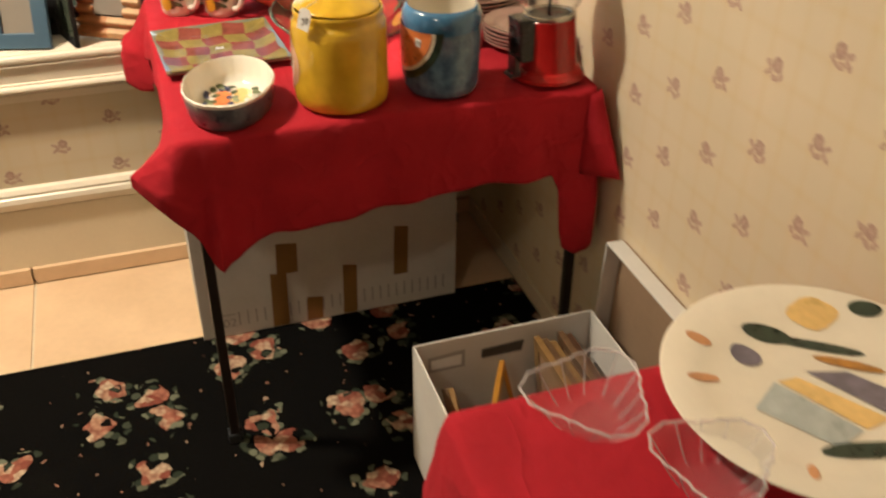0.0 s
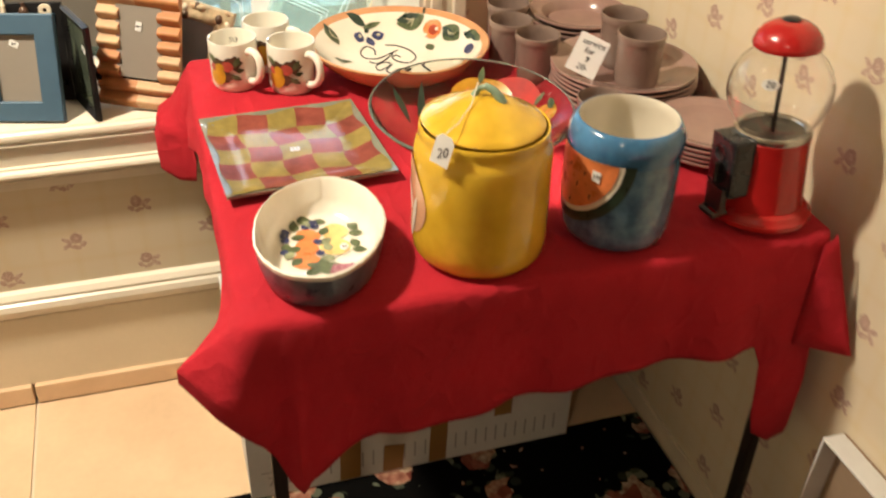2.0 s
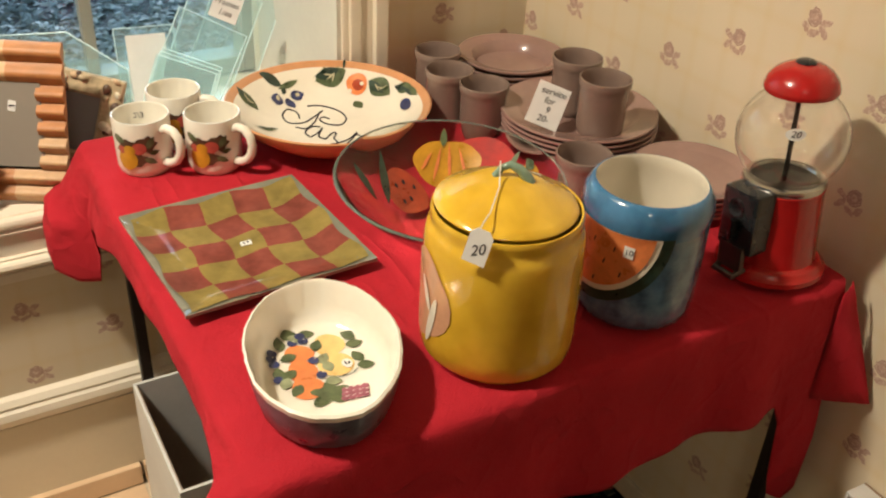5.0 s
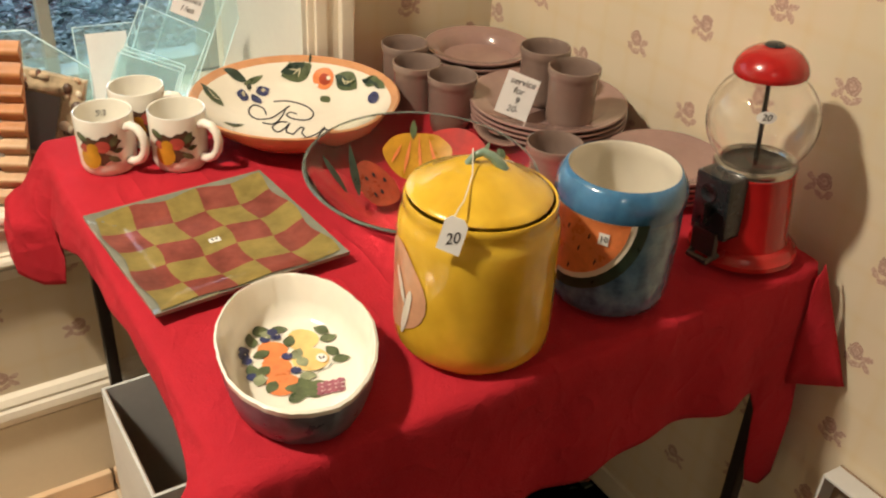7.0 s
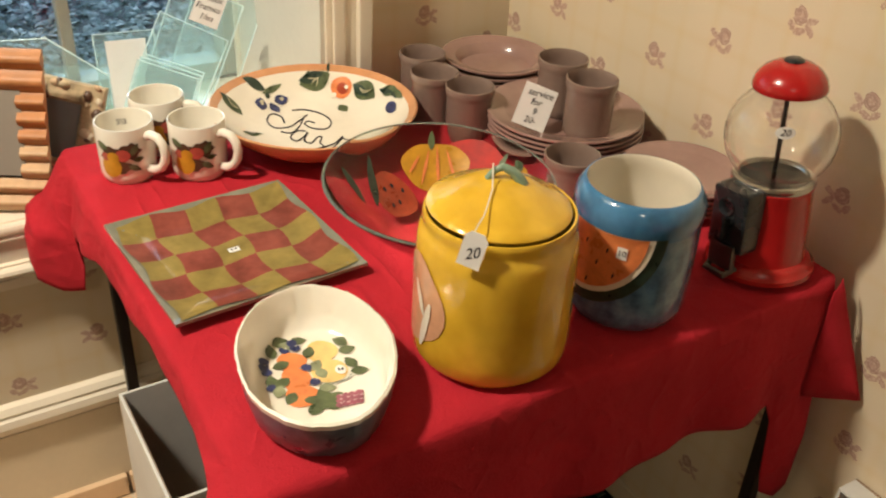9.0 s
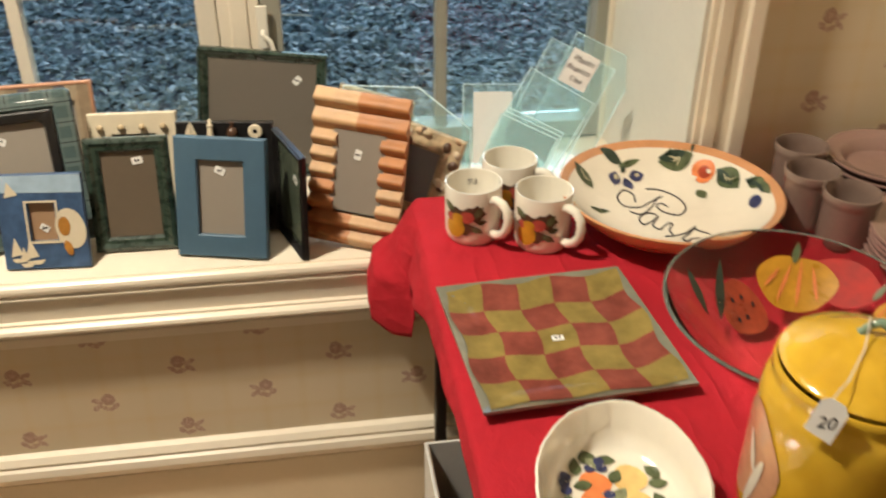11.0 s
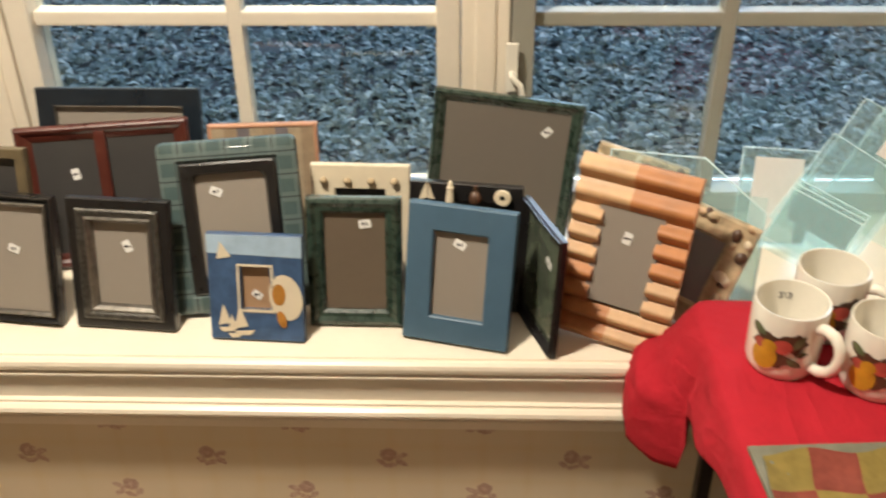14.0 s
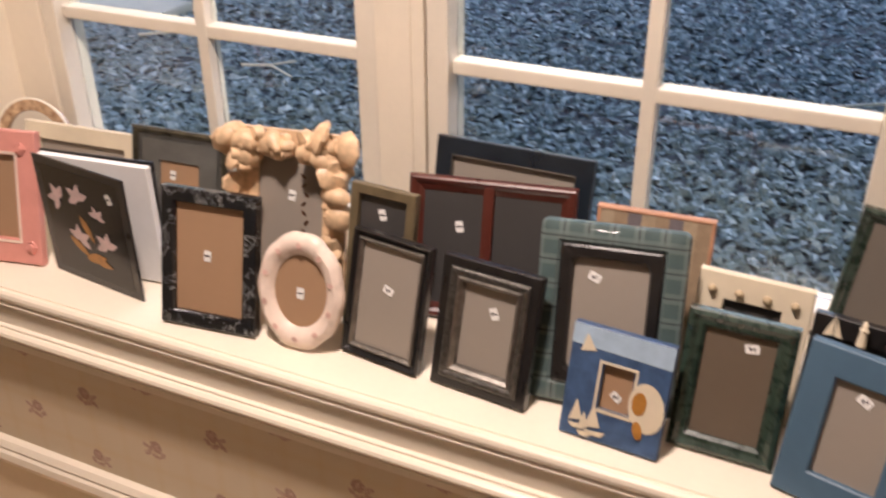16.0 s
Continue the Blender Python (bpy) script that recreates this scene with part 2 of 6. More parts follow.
PAINT = mat("cream_trim_paint", (0.80, 0.72, 0.585), 0.32, vary=0.05, scale=4, relief=0.05)
PANEL = mat("cream_panel_paint", (0.72, 0.63, 0.47), 0.5, vary=0.05, scale=3, relief=0.08)
WINDOW_PAINT = mat("window_paint", (0.72, 0.66, 0.55), 0.4, vary=0.06, scale=5, relief=0.06)
PAPER_SIDE = wallpaper("rose_wallpaper_side", "Y", 1.020, 0.664, 0.2440, 0.13)
PAPER_BACK = wallpaper("rose_wallpaper_window", "X", -0.446, 0.303, 0.2545, 0.13)
JAMB_TONE = mat("grey_white_jamb_tone", (0.66, 0.635, 0.55), 0.42, vary=0.07, scale=4, relief=0.06)
PLASTER = mat("ceiling_plaster", (0.78, 0.74, 0.66), 0.9, vary=0.06, scale=2, relief=0.2)
TILE = mat("peach_floor_tile", (0.72, 0.51, 0.32), 0.33, vary=0.10, scale=5, fine=60, relief=0.05, colour2=(0.78, 0.57, 0.37))
GROUT = mat("pale_grout", (0.70, 0.60, 0.45), 0.9, vary=0.1, scale=20)
RUG = floral_rug("black_floral_pile")
RED = cloth_mat("red_cotton", (0.46, 0.016, 0.029))
BLACK_METAL = mat("black_brown_steel", (0.022, 0.016, 0.013), 0.45, 0.3, vary=0.2)
CARD_WHITE = mat("white_card", (0.80, 0.79, 0.77), 0.75, vary=0.06, scale=8)
BOX_WHITE = mat("white_box_card", (0.66, 0.65, 0.62), 0.8, vary=0.08, scale=7, relief=0.1)
BOX_BROWN = mat("brown_box_card", (0.28, 0.19, 0.12), 0.85, vary=0.12, scale=9)
TAPE = mat("brown_tape", (0.28, 0.15, 0.045), 0.35, vary=0.1)
INK = mat("black_ink", (0.015, 0.013, 0.02), 0.6, vary=0.1, relief=0)
INK_GREY = mat("grey_print", (0.36, 0.35, 0.34), 0.7, vary=0.1, relief=0)
STICKER = mat("white_sticker", (0.80, 0.79, 0.76), 0.6, vary=0.04, relief=0)
YELLOW = mat("yellow_glaze", (0.72, 0.425, 0.026), 0.16, vary=0.20, scale=14, fine=30, relief=0.0, coat=0.6, colour2=(0.80, 0.52, 0.045))
TEAL_GLAZE = mat("teal_glaze", (0.22, 0.32, 0.23), 0.2, vary=0.3, scale=40, coat=0.5)
PINK_GLAZE = mat("pink_glaze", (0.62, 0.33, 0.19), 0.22, vary=0.2, scale=30, coat=0.4)
BLUE_GLAZE = mat("blue_sponged_glaze", (0.075, 0.165, 0.30), 0.18, vary=0.55, scale=42, fine=90, relief=0.02, coat=0.6, colour2=(0.17, 0.30, 0.42))
BLUE_RIM = mat("deep_blue_glaze", (0.055, 0.175, 0.335), 0.13, vary=0.4, scale=22, relief=0.0, coat=0.7)
CREAM_GLAZE = mat("cream_glaze", (0.78, 0.72, 0.60), 0.14, vary=0.05, scale=10, relief=0.0, coat=0.5)
WHITE_GLAZE = mat("white_glaze", (0.80, 0.76, 0.66), 0.14, vary=0.05, scale=14, relief=0.02, coat=0.5)
ORANGE_GLAZE = mat("terracotta_glaze", (0.62, 0.30, 0.14), 0.2, vary=0.14, scale=18, coat=0.4)
MAUVE = mat("mauve_glaze", (0.33, 0.205, 0.175), 0.2, vary=0.12, scale=9, relief=0.02, coat=0.4)
MAUVE_DARK = mat("brown_grey_glaze", (0.235, 0.165, 0.135), 0.22, vary=0.12, scale=9, relief=0.02, coat=0.3)
NAVY_GLAZE = mat("blue_grey_brushed_glaze", (0.055, 0.078, 0.12), 0.3, vary=0.5, scale=40, coat=0.3, colour2=(0.18, 0.21, 0.25))
GREEN_PAINT = mat("leaf_green_paint", (0.075, 0.105, 0.045), 0.3, vary=0.6, scale=60, relief=0, colour2=(0.16, 0.19, 0.09))
DARK_GREEN_PAINT = mat("dark_green_paint", (0.025, 0.045, 0.03), 0.3, vary=0.6, scale=60, relief=0)
BLUE_PAINT = mat("plum_blue_paint", (0.035, 0.042, 0.12), 0.3, vary=0.6, scale=70, relief=0)
ORANGE_PAINT = mat("orange_paint", (0.72, 0.22, 0.07), 0.3, vary=0.25, scale=50, relief=0)
YELLOW_PAINT = mat("pale_yellow_paint", (0.78, 0.53, 0.2), 0.3, vary=0.15, scale=50, relief=0)
RED_PAINT = mat("berry_red_paint", (0.42, 0.075, 0.055), 0.3, vary=0.3, scale=60, relief=0)
ORANGE_RED = mat("orange_red_paint", (0.36, 0.05, 0.018), 0.3, vary=0.3, scale=60, relief=0)
MAUVE_PAINT = mat("grape_paint", (0.34, 0.11, 0.15), 0.3, vary=0.45, scale=80, relief=0)
BROWN_PAINT = mat("brown_paint", (0.09, 0.045, 0.025), 0.4, vary=0.3, scale=60, relief=0)
GLASS = glass_mat("clear_glass", (0.99, 1.0, 0.995))
GREEN_GLASS = glass_mat("thin_bowl_glass", (0.78, 0.81, 0.76), 0.0, 1.25)


def clear_sheet(name, tint, body, share):
    """A thin clear sheet: mostly see-through, with a pale glossy colour mixed in for its haze and shine."""
    m, nt, b = nodes_of(name)
    link(nt, ramp(nt, noise_tex(nt, coords(nt), 12), [(0.3, body), (0.7, tuple(min(1, c * 1.1) for c in body))]), b.inputs["Base Color"])
    b.inputs["Roughness"].default_value = 0.08
    see = nt.nodes.new("ShaderNodeBsdfTransparent")
    see.inputs[0].default_value = (*tint, 1)
    mixer = nt.nodes.new("ShaderNodeMixShader")
    mixer.inputs[0].default_value = share
    link(nt, see.outputs[0], mixer.inputs[1])
    link(nt, b.outputs[0], mixer.inputs[2])
    link(nt, mixer.outputs[0], nt.nodes["Material Output"].inputs["Surface"])
    return m


# Haze and bright edges of the clear acrylic are put into pale colours.
ACRYLIC = clear_sheet("clear_acrylic", (0.92, 0.985, 0.985), (0.52, 0.66, 0.67), 0.13)
ACRYLIC_EDGE = clear_sheet("acrylic_edge", (0.85, 0.97, 0.97), (0.78, 0.90, 0.91), 0.65)
GLASS_EDGE = clear_sheet("glass_edge", (0.72, 0.78, 0.74), (0.24, 0.27, 0.24), 0.35)
PANE = glass_mat("window_pane", (0.93, 1.0, 0.985), 0.0, 1.45)
OLIVE_FUSED = mat("olive_fused_glass", (0.245, 0.185, 0.055), 0.10, vary=0.3, scale=30, relief=0, coat=0.015)
RED_FUSED = mat("brick_fused_glass", (0.215, 0.058, 0.042), 0.10, vary=0.35, scale=30, relief=0, coat=0.015)
GREY_FUSED = mat("grey_green_glass", (0.20, 0.20, 0.15), 0.12, vary=0.2, scale=20, relief=0, coat=0.7)
for _m in (OLIVE_FUSED, RED_FUSED):
    _m.node_tree.nodes["Principled BSDF"].inputs["Specular IOR Level"].default_value = 0.05
PUMPKIN = mat("mustard_paint", (0.50, 0.25, 0.018), 0.3, vary=0.25, scale=40, relief=0)
GUM_RED = mat("red_enamel", (0.42, 0.012, 0.012), 0.24, vary=0.14, scale=12, relief=0, coat=0.3)
BLACK_ENAMEL = mat("black_enamel", (0.018, 0.02, 0.022), 0.28, vary=0.3, scale=30)
CHROME = mat("worn_chrome", (0.5, 0.49, 0.47), 0.22, 1.0, vary=0.2, scale=30)
DARK_STEEL = mat("dark_steel_rod", (0.10, 0.095, 0.09), 0.35, 0.9, vary=0.2)
PHOTO_GREY = mat("grey_backing_sheet", (0.285, 0.25, 0.21), 0.42, vary=0.04, scale=4, relief=0, coat=0.2)
PHOTO_BROWN = mat("brown_backing_sheet", (0.36, 0.225, 0.13), 0.42, vary=0.05, scale=4, relief=0, coat=0.2)
PHOTO_DARK = mat("dark_sheet_and_hole_shade", (0.055, 0.052, 0.05), 0.35, vary=0.1, scale=4, relief=0, coat=0.3)
BLUE_FRAME = mat("dusty_blue_paint", (0.062, 0.122, 0.185), 0.5, vary=0.1, scale=12)
GREEN_FRAME = mat("green_mottled_finish", (0.017, 0.035, 0.026), 0.28, vary=0.5, scale=60, coat=0.4, colour2=(0.04, 0.07, 0.05))
BLACK_FRAME = mat("black_lacquer", (0.013, 0.012, 0.012), 0.3, vary=0.3, scale=40, coat=0.3)
SILVER_EDGE = mat("tarnished_silver", (0.24, 0.225, 0.20), 0.38, 0.9, vary=0.35, scale=80)
CHERRY = mat("cherry_wood", (0.085, 0.020, 0.013), 0.3, vary=0.3, scale=20, coat=0.4)
NAVY_FRAME = mat("navy_lacquer", (0.012, 0.018, 0.026), 0.3, vary=0.3, scale=20, coat=0.3)
WOOD_PALE = mat("pale_maple", (0.56, 0.35, 0.18), 0.52, vary=0.16, scale=18, fine=70, coat=0.0)
WOOD_MID = mat("orange_cherry", (0.45, 0.19, 0.065), 0.52, vary=0.2, scale=18, fine=70, coat=0.0)
PINK_FRAME = mat("pink_painted_wood", (0.66, 0.29, 0.24), 0.5, vary=0.1, scale=14)
PINK_CERAMIC = mat("blush_ceramic", (0.76, 0.63, 0.53), 0.3, vary=0.12, scale=30, relief=0.4, coat=0.2)
SHELL = mat("cream_shells", (0.64, 0.45, 0.27), 0.45, vary=0.3, scale=45, relief=0.3)
CREAM_CARD = mat("cream_frame", (0.66, 0.58, 0.43), 0.55, vary=0.08, scale=10)
PEBBLE = mat("pebble_resin", (0.50, 0.39, 0.24), 0.5, vary=0.45, scale=60, relief=0.4)
MARBLE = veined("black_marble", (0.012, 0.013, 0.015), (0.42, 0.42, 0.4))
PLAID = plaid_mat("sea_green_plaid", (0.060, 0.100, 0.098), [(0.031, 0.013, (0.125, 0.165, 0.158), 0.6), (0.031, 0.0016, (0.008, 0.012, 0.014), 0.95)])
PLAID.node_tree.nodes["Principled BSDF"].inputs["Coat Weight"].default_value = 0.6
PETAL_PALE = mat("pale_pink_petal", (0.66, 0.50, 0.48), 0.35, vary=0.2, scale=60, relief=0)
LEAF_GOLD = mat("golden_leaf_paint", (0.42, 0.19, 0.035), 0.35, vary=0.3, scale=60, relief=0)
STRING = mat("cotton_string", (0.7, 0.64, 0.52), 0.9, vary=0.1)
LEAF_A = mat("blue_grey_chip", (0.060, 0.082, 0.105), 0.5, vary=0.5, scale=3, relief=0, colour2=(0.12, 0.15, 0.18))
SOIL = mat("dark_soil", (0.075, 0.085, 0.09), 0.9, vary=0.5, scale=8, relief=0.4)
LAMP_GLOW, _nt, _b = nodes_of("lamp_diffuser")
_b.inputs["Emission Color"].default_value, _b.inputs["Emission Strength"].default_value = (1, 0.8, 0.55, 1), 6.0
link(_nt, ramp(_nt, noise_tex(_nt, coords(_nt), 8), [(0.3, (0.8, 0.78, 0.7)), (0.7, (0.85, 0.82, 0.74))]), _b.inputs["Base Color"])


# ---- builders ----
def part(name, bm, material, parent=None, label=""):
    """Links a bmesh as one mesh object, under a thing or a part if one is given."""
    me = bpy.data.meshes.new(name)
    bm.normal_update()
    bm.to_mesh(me)
    bm.free()
    for m in material if isinstance(material, (list, tuple)) else (material,):
        me.materials.append(m)
    ob = new(name, me)
    ob.parent = parent
    if label:
        tagged(ob, label)
    return ob


def thing(name, m, label, category, group="", kind=""):
    ob = new(name)
    ob.empty_display_size = 0.05
    ob.matrix_world = m
    return tagged(ob, label, category, group, kind)


def smooth(bm, flat=40):
    for f in bm.faces:
        f.smooth = True
    for e in bm.edges:
        if len(e.link_faces) == 2 and e.calc_face_angle(0) > radians(flat):
            e.smooth = False
    return bm


def box(bm, x0, x1, y0, y1, z0, z1, bevel=0.0, mi=0):
    vs = [bm.verts.new((x, y, z)) for z in (z0, z1) for y in (y0, y1) for x in (x0, x1)]
    fs = [bm.faces.new([vs[i] for i in q]) for q in ((0, 2, 3, 1), (4, 5, 7, 6), (0, 1, 5, 4), (2, 6, 7, 3), (0, 4, 6, 2), (1, 3, 7, 5))]
    for f in fs:
        f.material_index = mi
    if bevel:
        es = list({e for f in fs for e in f.edges})
        r = bmesh.ops.bevel(bm, geom=es, offset=bevel, segments=2, affect="EDGES", profile=0.7)
        for f in r["faces"]:
            f.material_index = mi
    return bm


def boxed(*a, **k):
    return box(bmesh.new(), *a, **k)


def lathe(profile, n=48, bm=None, wave=None, sx=1.0, sy=1.0, mi=None):
    """Turns (r, z) pairs round the upright axis; wave(angle, k) scales the radius of the k-th pair."""
    bm = bm or bmesh.new()
    rings = []
    for k, (r, z) in enumerate(profile):
        if r < 1e-5:
            rings.append([bm.verts.new((0, 0, z))])
            continue
        ring = []
        for i in range(n):
            a = 2 * math.pi * i / n
            s = wave(a, k) if wave else 1
            ring.append(bm.verts.new((r * s * sx * math.cos(a), r * s * sy * math.sin(a), z)))
        rings.append(ring)
    for k in range(len(rings) - 1):
        a, b = rings[k], rings[k + 1]
        for i in range(n):
            j = (i + 1) % n
            if len(a) == 1 and len(b) == 1:
                continue
            q = [a[0], b[j], b[i]] if len(a) == 1 else ([a[i], a[j], b[0]] if len(b) == 1 else [a[i], a[j], b[j], b[i]])
            f = bm.faces.new(q)
            if mi:
                f.material_index = mi[k]
    bmesh.ops.recalc_face_normals(bm, faces=bm.faces)
    return smooth(bm, 50)


def sweep(pts, radius, n=8, bm=None, taper=None):
    """A round rod along a line of points, its ends closed."""
    bm = bm or bmesh.new()
    pts = [Vector(p) for p in pts]
    rings, side = [], None
    for i, p in enumerate(pts):
        d = (pts[min(i + 1, len(pts) - 1)] - pts[max(i - 1, 0)]).normalized()
        if side is None:
            side = d.cross(Vector((0, 0, 1)) if abs(d.z) < 0.9 else Vector((1, 0, 0)))
        side = (side - d * side.dot(d)).normalized()
        other = d.cross(side)
        r = radius * (taper[i] if taper else 1)
        rings.append([bm.verts.new(p + r * (math.cos(2 * math.pi * k / n) * side + math.sin(2 * math.pi * k / n) * other)) for k in range(n)])
    for p, q in zip(rings, rings[1:]):
        for k in range(n):
            bm.faces.new([p[k], p[(k + 1) % n], q[(k + 1) % n], q[k]])
    bm.faces.new(rings[0][::-1])
    bm.faces.new(rings[-1])
    bmesh.ops.recalc_face_normals(bm, faces=bm.faces)
    return smooth(bm)


def extrude_profile(pairs, x0, x1, bm=None):
    """A moulding along x: (y, z) pairs round its section."""
    bm = bm or bmesh.new()
    a = [bm.verts.new((x0, y, z)) for y, z in pairs]
    b = [bm.verts.new((x1, y, z)) for y, z in pairs]
    n = len(pairs)
    for i in range(n):
        bm.faces.new([a[i], a[(i + 1) % n], b[(i + 1) % n], b[i]])
    bm.faces.new(a[::-1])
    bm.faces.new(b)
    bmesh.ops.recalc_face_normals(bm, faces=bm.faces)
    return bm


def blob(cx, cy, rx, ry, turn=0.0, n=14, lobes=0, amp=0.0):
    """An outline round a centre, for painted motifs."""
    t = radians(turn)
    out = []
    for i in range(n):
        a = 2 * math.pi * i / n
        s = 1 + amp * math.cos(lobes * a)
        x, y = rx * s * math.cos(a), ry * s * math.sin(a)
        out.append((cx + x * math.cos(t) - y * math.sin(t), cy + x * math.sin(t) + y * math.cos(t)))
    return out


def leaf_shape(cx, cy, length, width, turn):
    t = radians(turn)
    half = [(k / 8 - 0.5, 0.5 * math.sin(math.pi * k / 8) ** 0.85 * (1 - 0.35 * (k / 8 - 0.4))) for k in range(9)]
    pts = half + [(x, -y) for x, y in half[-2:0:-1]]
    return [(cx + length * x * math.cos(t) - width * y * math.sin(t), cy + length * x * math.sin(t) + width * y * math.cos(t)) for x, y in pts]


def decal(outlines, surface, lift=0.0005, rings=3, bm=None):
    """Thin paint on a surface: each outline is filled from its middle; surface(u, v) gives the place and the normal."""
    bm = bm or bmesh.new()
    for k, o in enumerate(outlines):
        cx, cy = sum(p[0] for p in o) / len(o), sum(p[1] for p in o) / len(o)
        up = lift * (1 + 0.25 * (k % 5))

        def put(u, v):
            p, n = surface(u, v)
            return bm.verts.new(Vector(p) + Vector(n) * up)

        last = [put(cx, cy)]
        for r in range(1, rings + 1):
            s = r / rings
            ring = [put(cx + s * (x - cx), cy + s * (y - cy)) for x, y in o]
            for i in range(len(o)):
                j = (i + 1) % len(o)
                bm.faces.new([last[0], ring[i], ring[j]] if len(last) == 1 else [last[i], ring[i], ring[j], last[j]])
            last = ring
    return smooth(bm)


def bowl_surface(profile):
    """The inside of a bowl from its (r, z) pairs, rising outwards."""
    def at(u, v):
        r = math.hypot(u, v)
        for (r0, z0), (r1, z1) in zip(profile, profile[1:]):
            if r <= r1 or (r1, z1) == profile[-1]:
                k = (r - r0) / (r1 - r0)
                slope = (z1 - z0) / (r1 - r0)
                d = (u / r, v / r) if r > 1e-6 else (0, 0)
                return (u, v, z0 + k * (z1 - z0)), Vector((-slope * d[0], -slope * d[1], 1)).normalized()
    return at


def drum_surface(radius):
    """The outside of an upright drum: u along its girth in metres, v up."""
    def at(u, v):
        r = radius(v)
        a = u / radius(0.09)
        return (r * math.cos(a), r * math.sin(a), v), Vector((math.cos(a), math.sin(a), 0))
    return at


def flat_front(y):
    return lambda u, v: ((u, y, v), Vector((0, -1, 0)))


def text_mesh(body, size, surface=None, shear=0.0, at=(0, 0), turn=0.0, lift=0.0006, thin=0.0):
    """Letters in the built-in font, laid on a surface; the text's own x and y are the surface's u and v."""
    cu = bpy.data.curves.new("writing", "FONT")
    cu.body, cu.size, cu.shear, cu.align_x, cu.align_y, cu.resolution_u = body, size, shear, "CENTER", "CENTER", 3
    cu.offset = thin
    ob = new("writing", cu)
    me = bpy.data.meshes.new_from_object(ob.evaluated_get(bpy.context.evaluated_depsgraph_get()))
    bpy.data.objects.remove(ob)
    bm = bmesh.new()
    bm.from_mesh(me)
    bpy.data.meshes.remove(me)
    t = radians(turn)
    for v in bm.verts:
        u = at[0] + v.co.x * math.cos(t) - v.co.y * math.sin(t)
        w = at[1] + v.co.x * math.sin(t) + v.co.y * math.cos(t)
        p, n = surface(u, w)
        v.co = Vector(p) + Vector(n) * lift
    return bm


def flat_top(z):
    return lambda u, v: ((u, v, z), Vector((0, 0, 1)))


# ---- the room ----
WALL_Y, WALL_X, SILL, GLASS_Y = 1.995, 0.494, 0.612, 2.413
LEFT, BACK = -3.2, -2.6
RECESS = (-2.16, 0.112)

wall_east = part("wall_east", boxed(WALL_X, WALL_X + 0.15, BACK - 0.15, WALL_Y + 0.6, 0, CEILING), PAPER_SIDE)
tagged(wall_east, "cream wallpaper wall with small dusty roses", "wall", kind="structure")
bm = bmesh.new()
box(bm, LEFT, RECESS[0], WALL_Y, WALL_Y + 0.5, 0, CEILING)
box(bm, RECESS[1], WALL_X, WALL_Y + 0.020, WALL_Y + 0.5, 0, CEILING)
box(bm, RECESS[0], RECESS[1], WALL_Y, WALL_Y + 0.5, 0, SILL - 0.02)
box(bm, RECESS[0], RECESS[1], WALL_Y, WALL_Y + 0.5, 2.05, CEILING)
tagged(part("wall_north", bm, PAPER_BACK), "cream rose wallpaper wall round a deep window recess", "wall", kind="structure")
tagged(part("wall_west", boxed(LEFT - 0.15, LEFT, BACK - 0.15, WALL_Y + 0.5, 0, CEILING), PAPER_SIDE), "plain wallpapered wall across the room", "wall", kind="structure")
tagged(part("wall_south", boxed(LEFT, WALL_X, BACK - 0.15, BACK, 0, CEILING), PAPER_BACK), "plain wallpapered wall behind the visitor", "wall", kind="structure")
tagged(part("ceiling", boxed(LEFT - 0.15, WALL_X + 0.15, BACK - 0.15, WALL_Y + 0.5, CEILING, CEILING + 0.1), PLASTER), "off-white plaster ceiling", "ceiling", kind="structure")
floor = tagged(part("floor", boxed(LEFT - 0.15, WALL_X + 0.15, BACK - 0.15, WALL_Y + 0.5, -0.1, -0.004), GROUT), "peach ceramic tile floor with pale grout", "floor", kind="structure")

# sill board with a rounded nose, and the mouldings below it
bm = extrude_profile([(GLASS_Y + 0.03, SILL - 0.02), (GLASS_Y + 0.03, SILL), (1.9935, SILL), (1.9925, SILL - 0.003), (1.991, SILL - 0.003), (1.988, SILL - 0.0008), (1.985, SILL - 0.001), (1.981, SILL - 0.004), (1.979, SILL - 0.009), (1.979, SILL - 0.013), (1.981, SILL - 0.017), (1.985, SILL - 0.020)], RECESS[0], RECESS[1])
sill = tagged(part("window_sill", bm, PAINT), "deep cream painted window sill", "sill", kind="structure")
bm = extrude_profile([(1.995, 0.591), (1.986, 0.591), (1.985, 0.5895), (1.980, 0.589), (1.980, 0.586), (1.985, 0.585), (1.985, 0.547), (1.978, 0.546), (1.978, 0.5425), (1.974, 0.542), (1.969, 0.539), (1.967, 0.534), (1.969, 0.529), (1.975, 0.525), (1.976, 0.523), (1.973, 0.522), (1.973, 0.519), (1.980, 0.518), (1.981, 0.501), (1.995, 0.499)], LEFT, 0.30)
tagged(part("trim_apron", bm, PAINT), "cream stepped moulding under the window sill", "moulding", kind="structure")
bm = extrude_profile([(1.995, 0.276), (1.985, 0.272), (1.978, 0.262), (1.980, 0.256), (1.974, 0.252), (1.971, 0.240), (1.974, 0.229), (1.984, 0.224), (1.986, 0.216), (1.995, 0.212)], LEFT, WALL_X)
tagged(part("trim_rail", bm, PAINT), "cream two-bead rail moulding on the wall", "moulding", kind="structure")
tagged(part("trim_panel", boxed(LEFT, WALL_X, 1.986, 1.995, 0.044, 0.213), PANEL), "plain cream panel below the rail moulding", "panel", kind="structure")
bm = bmesh.new()
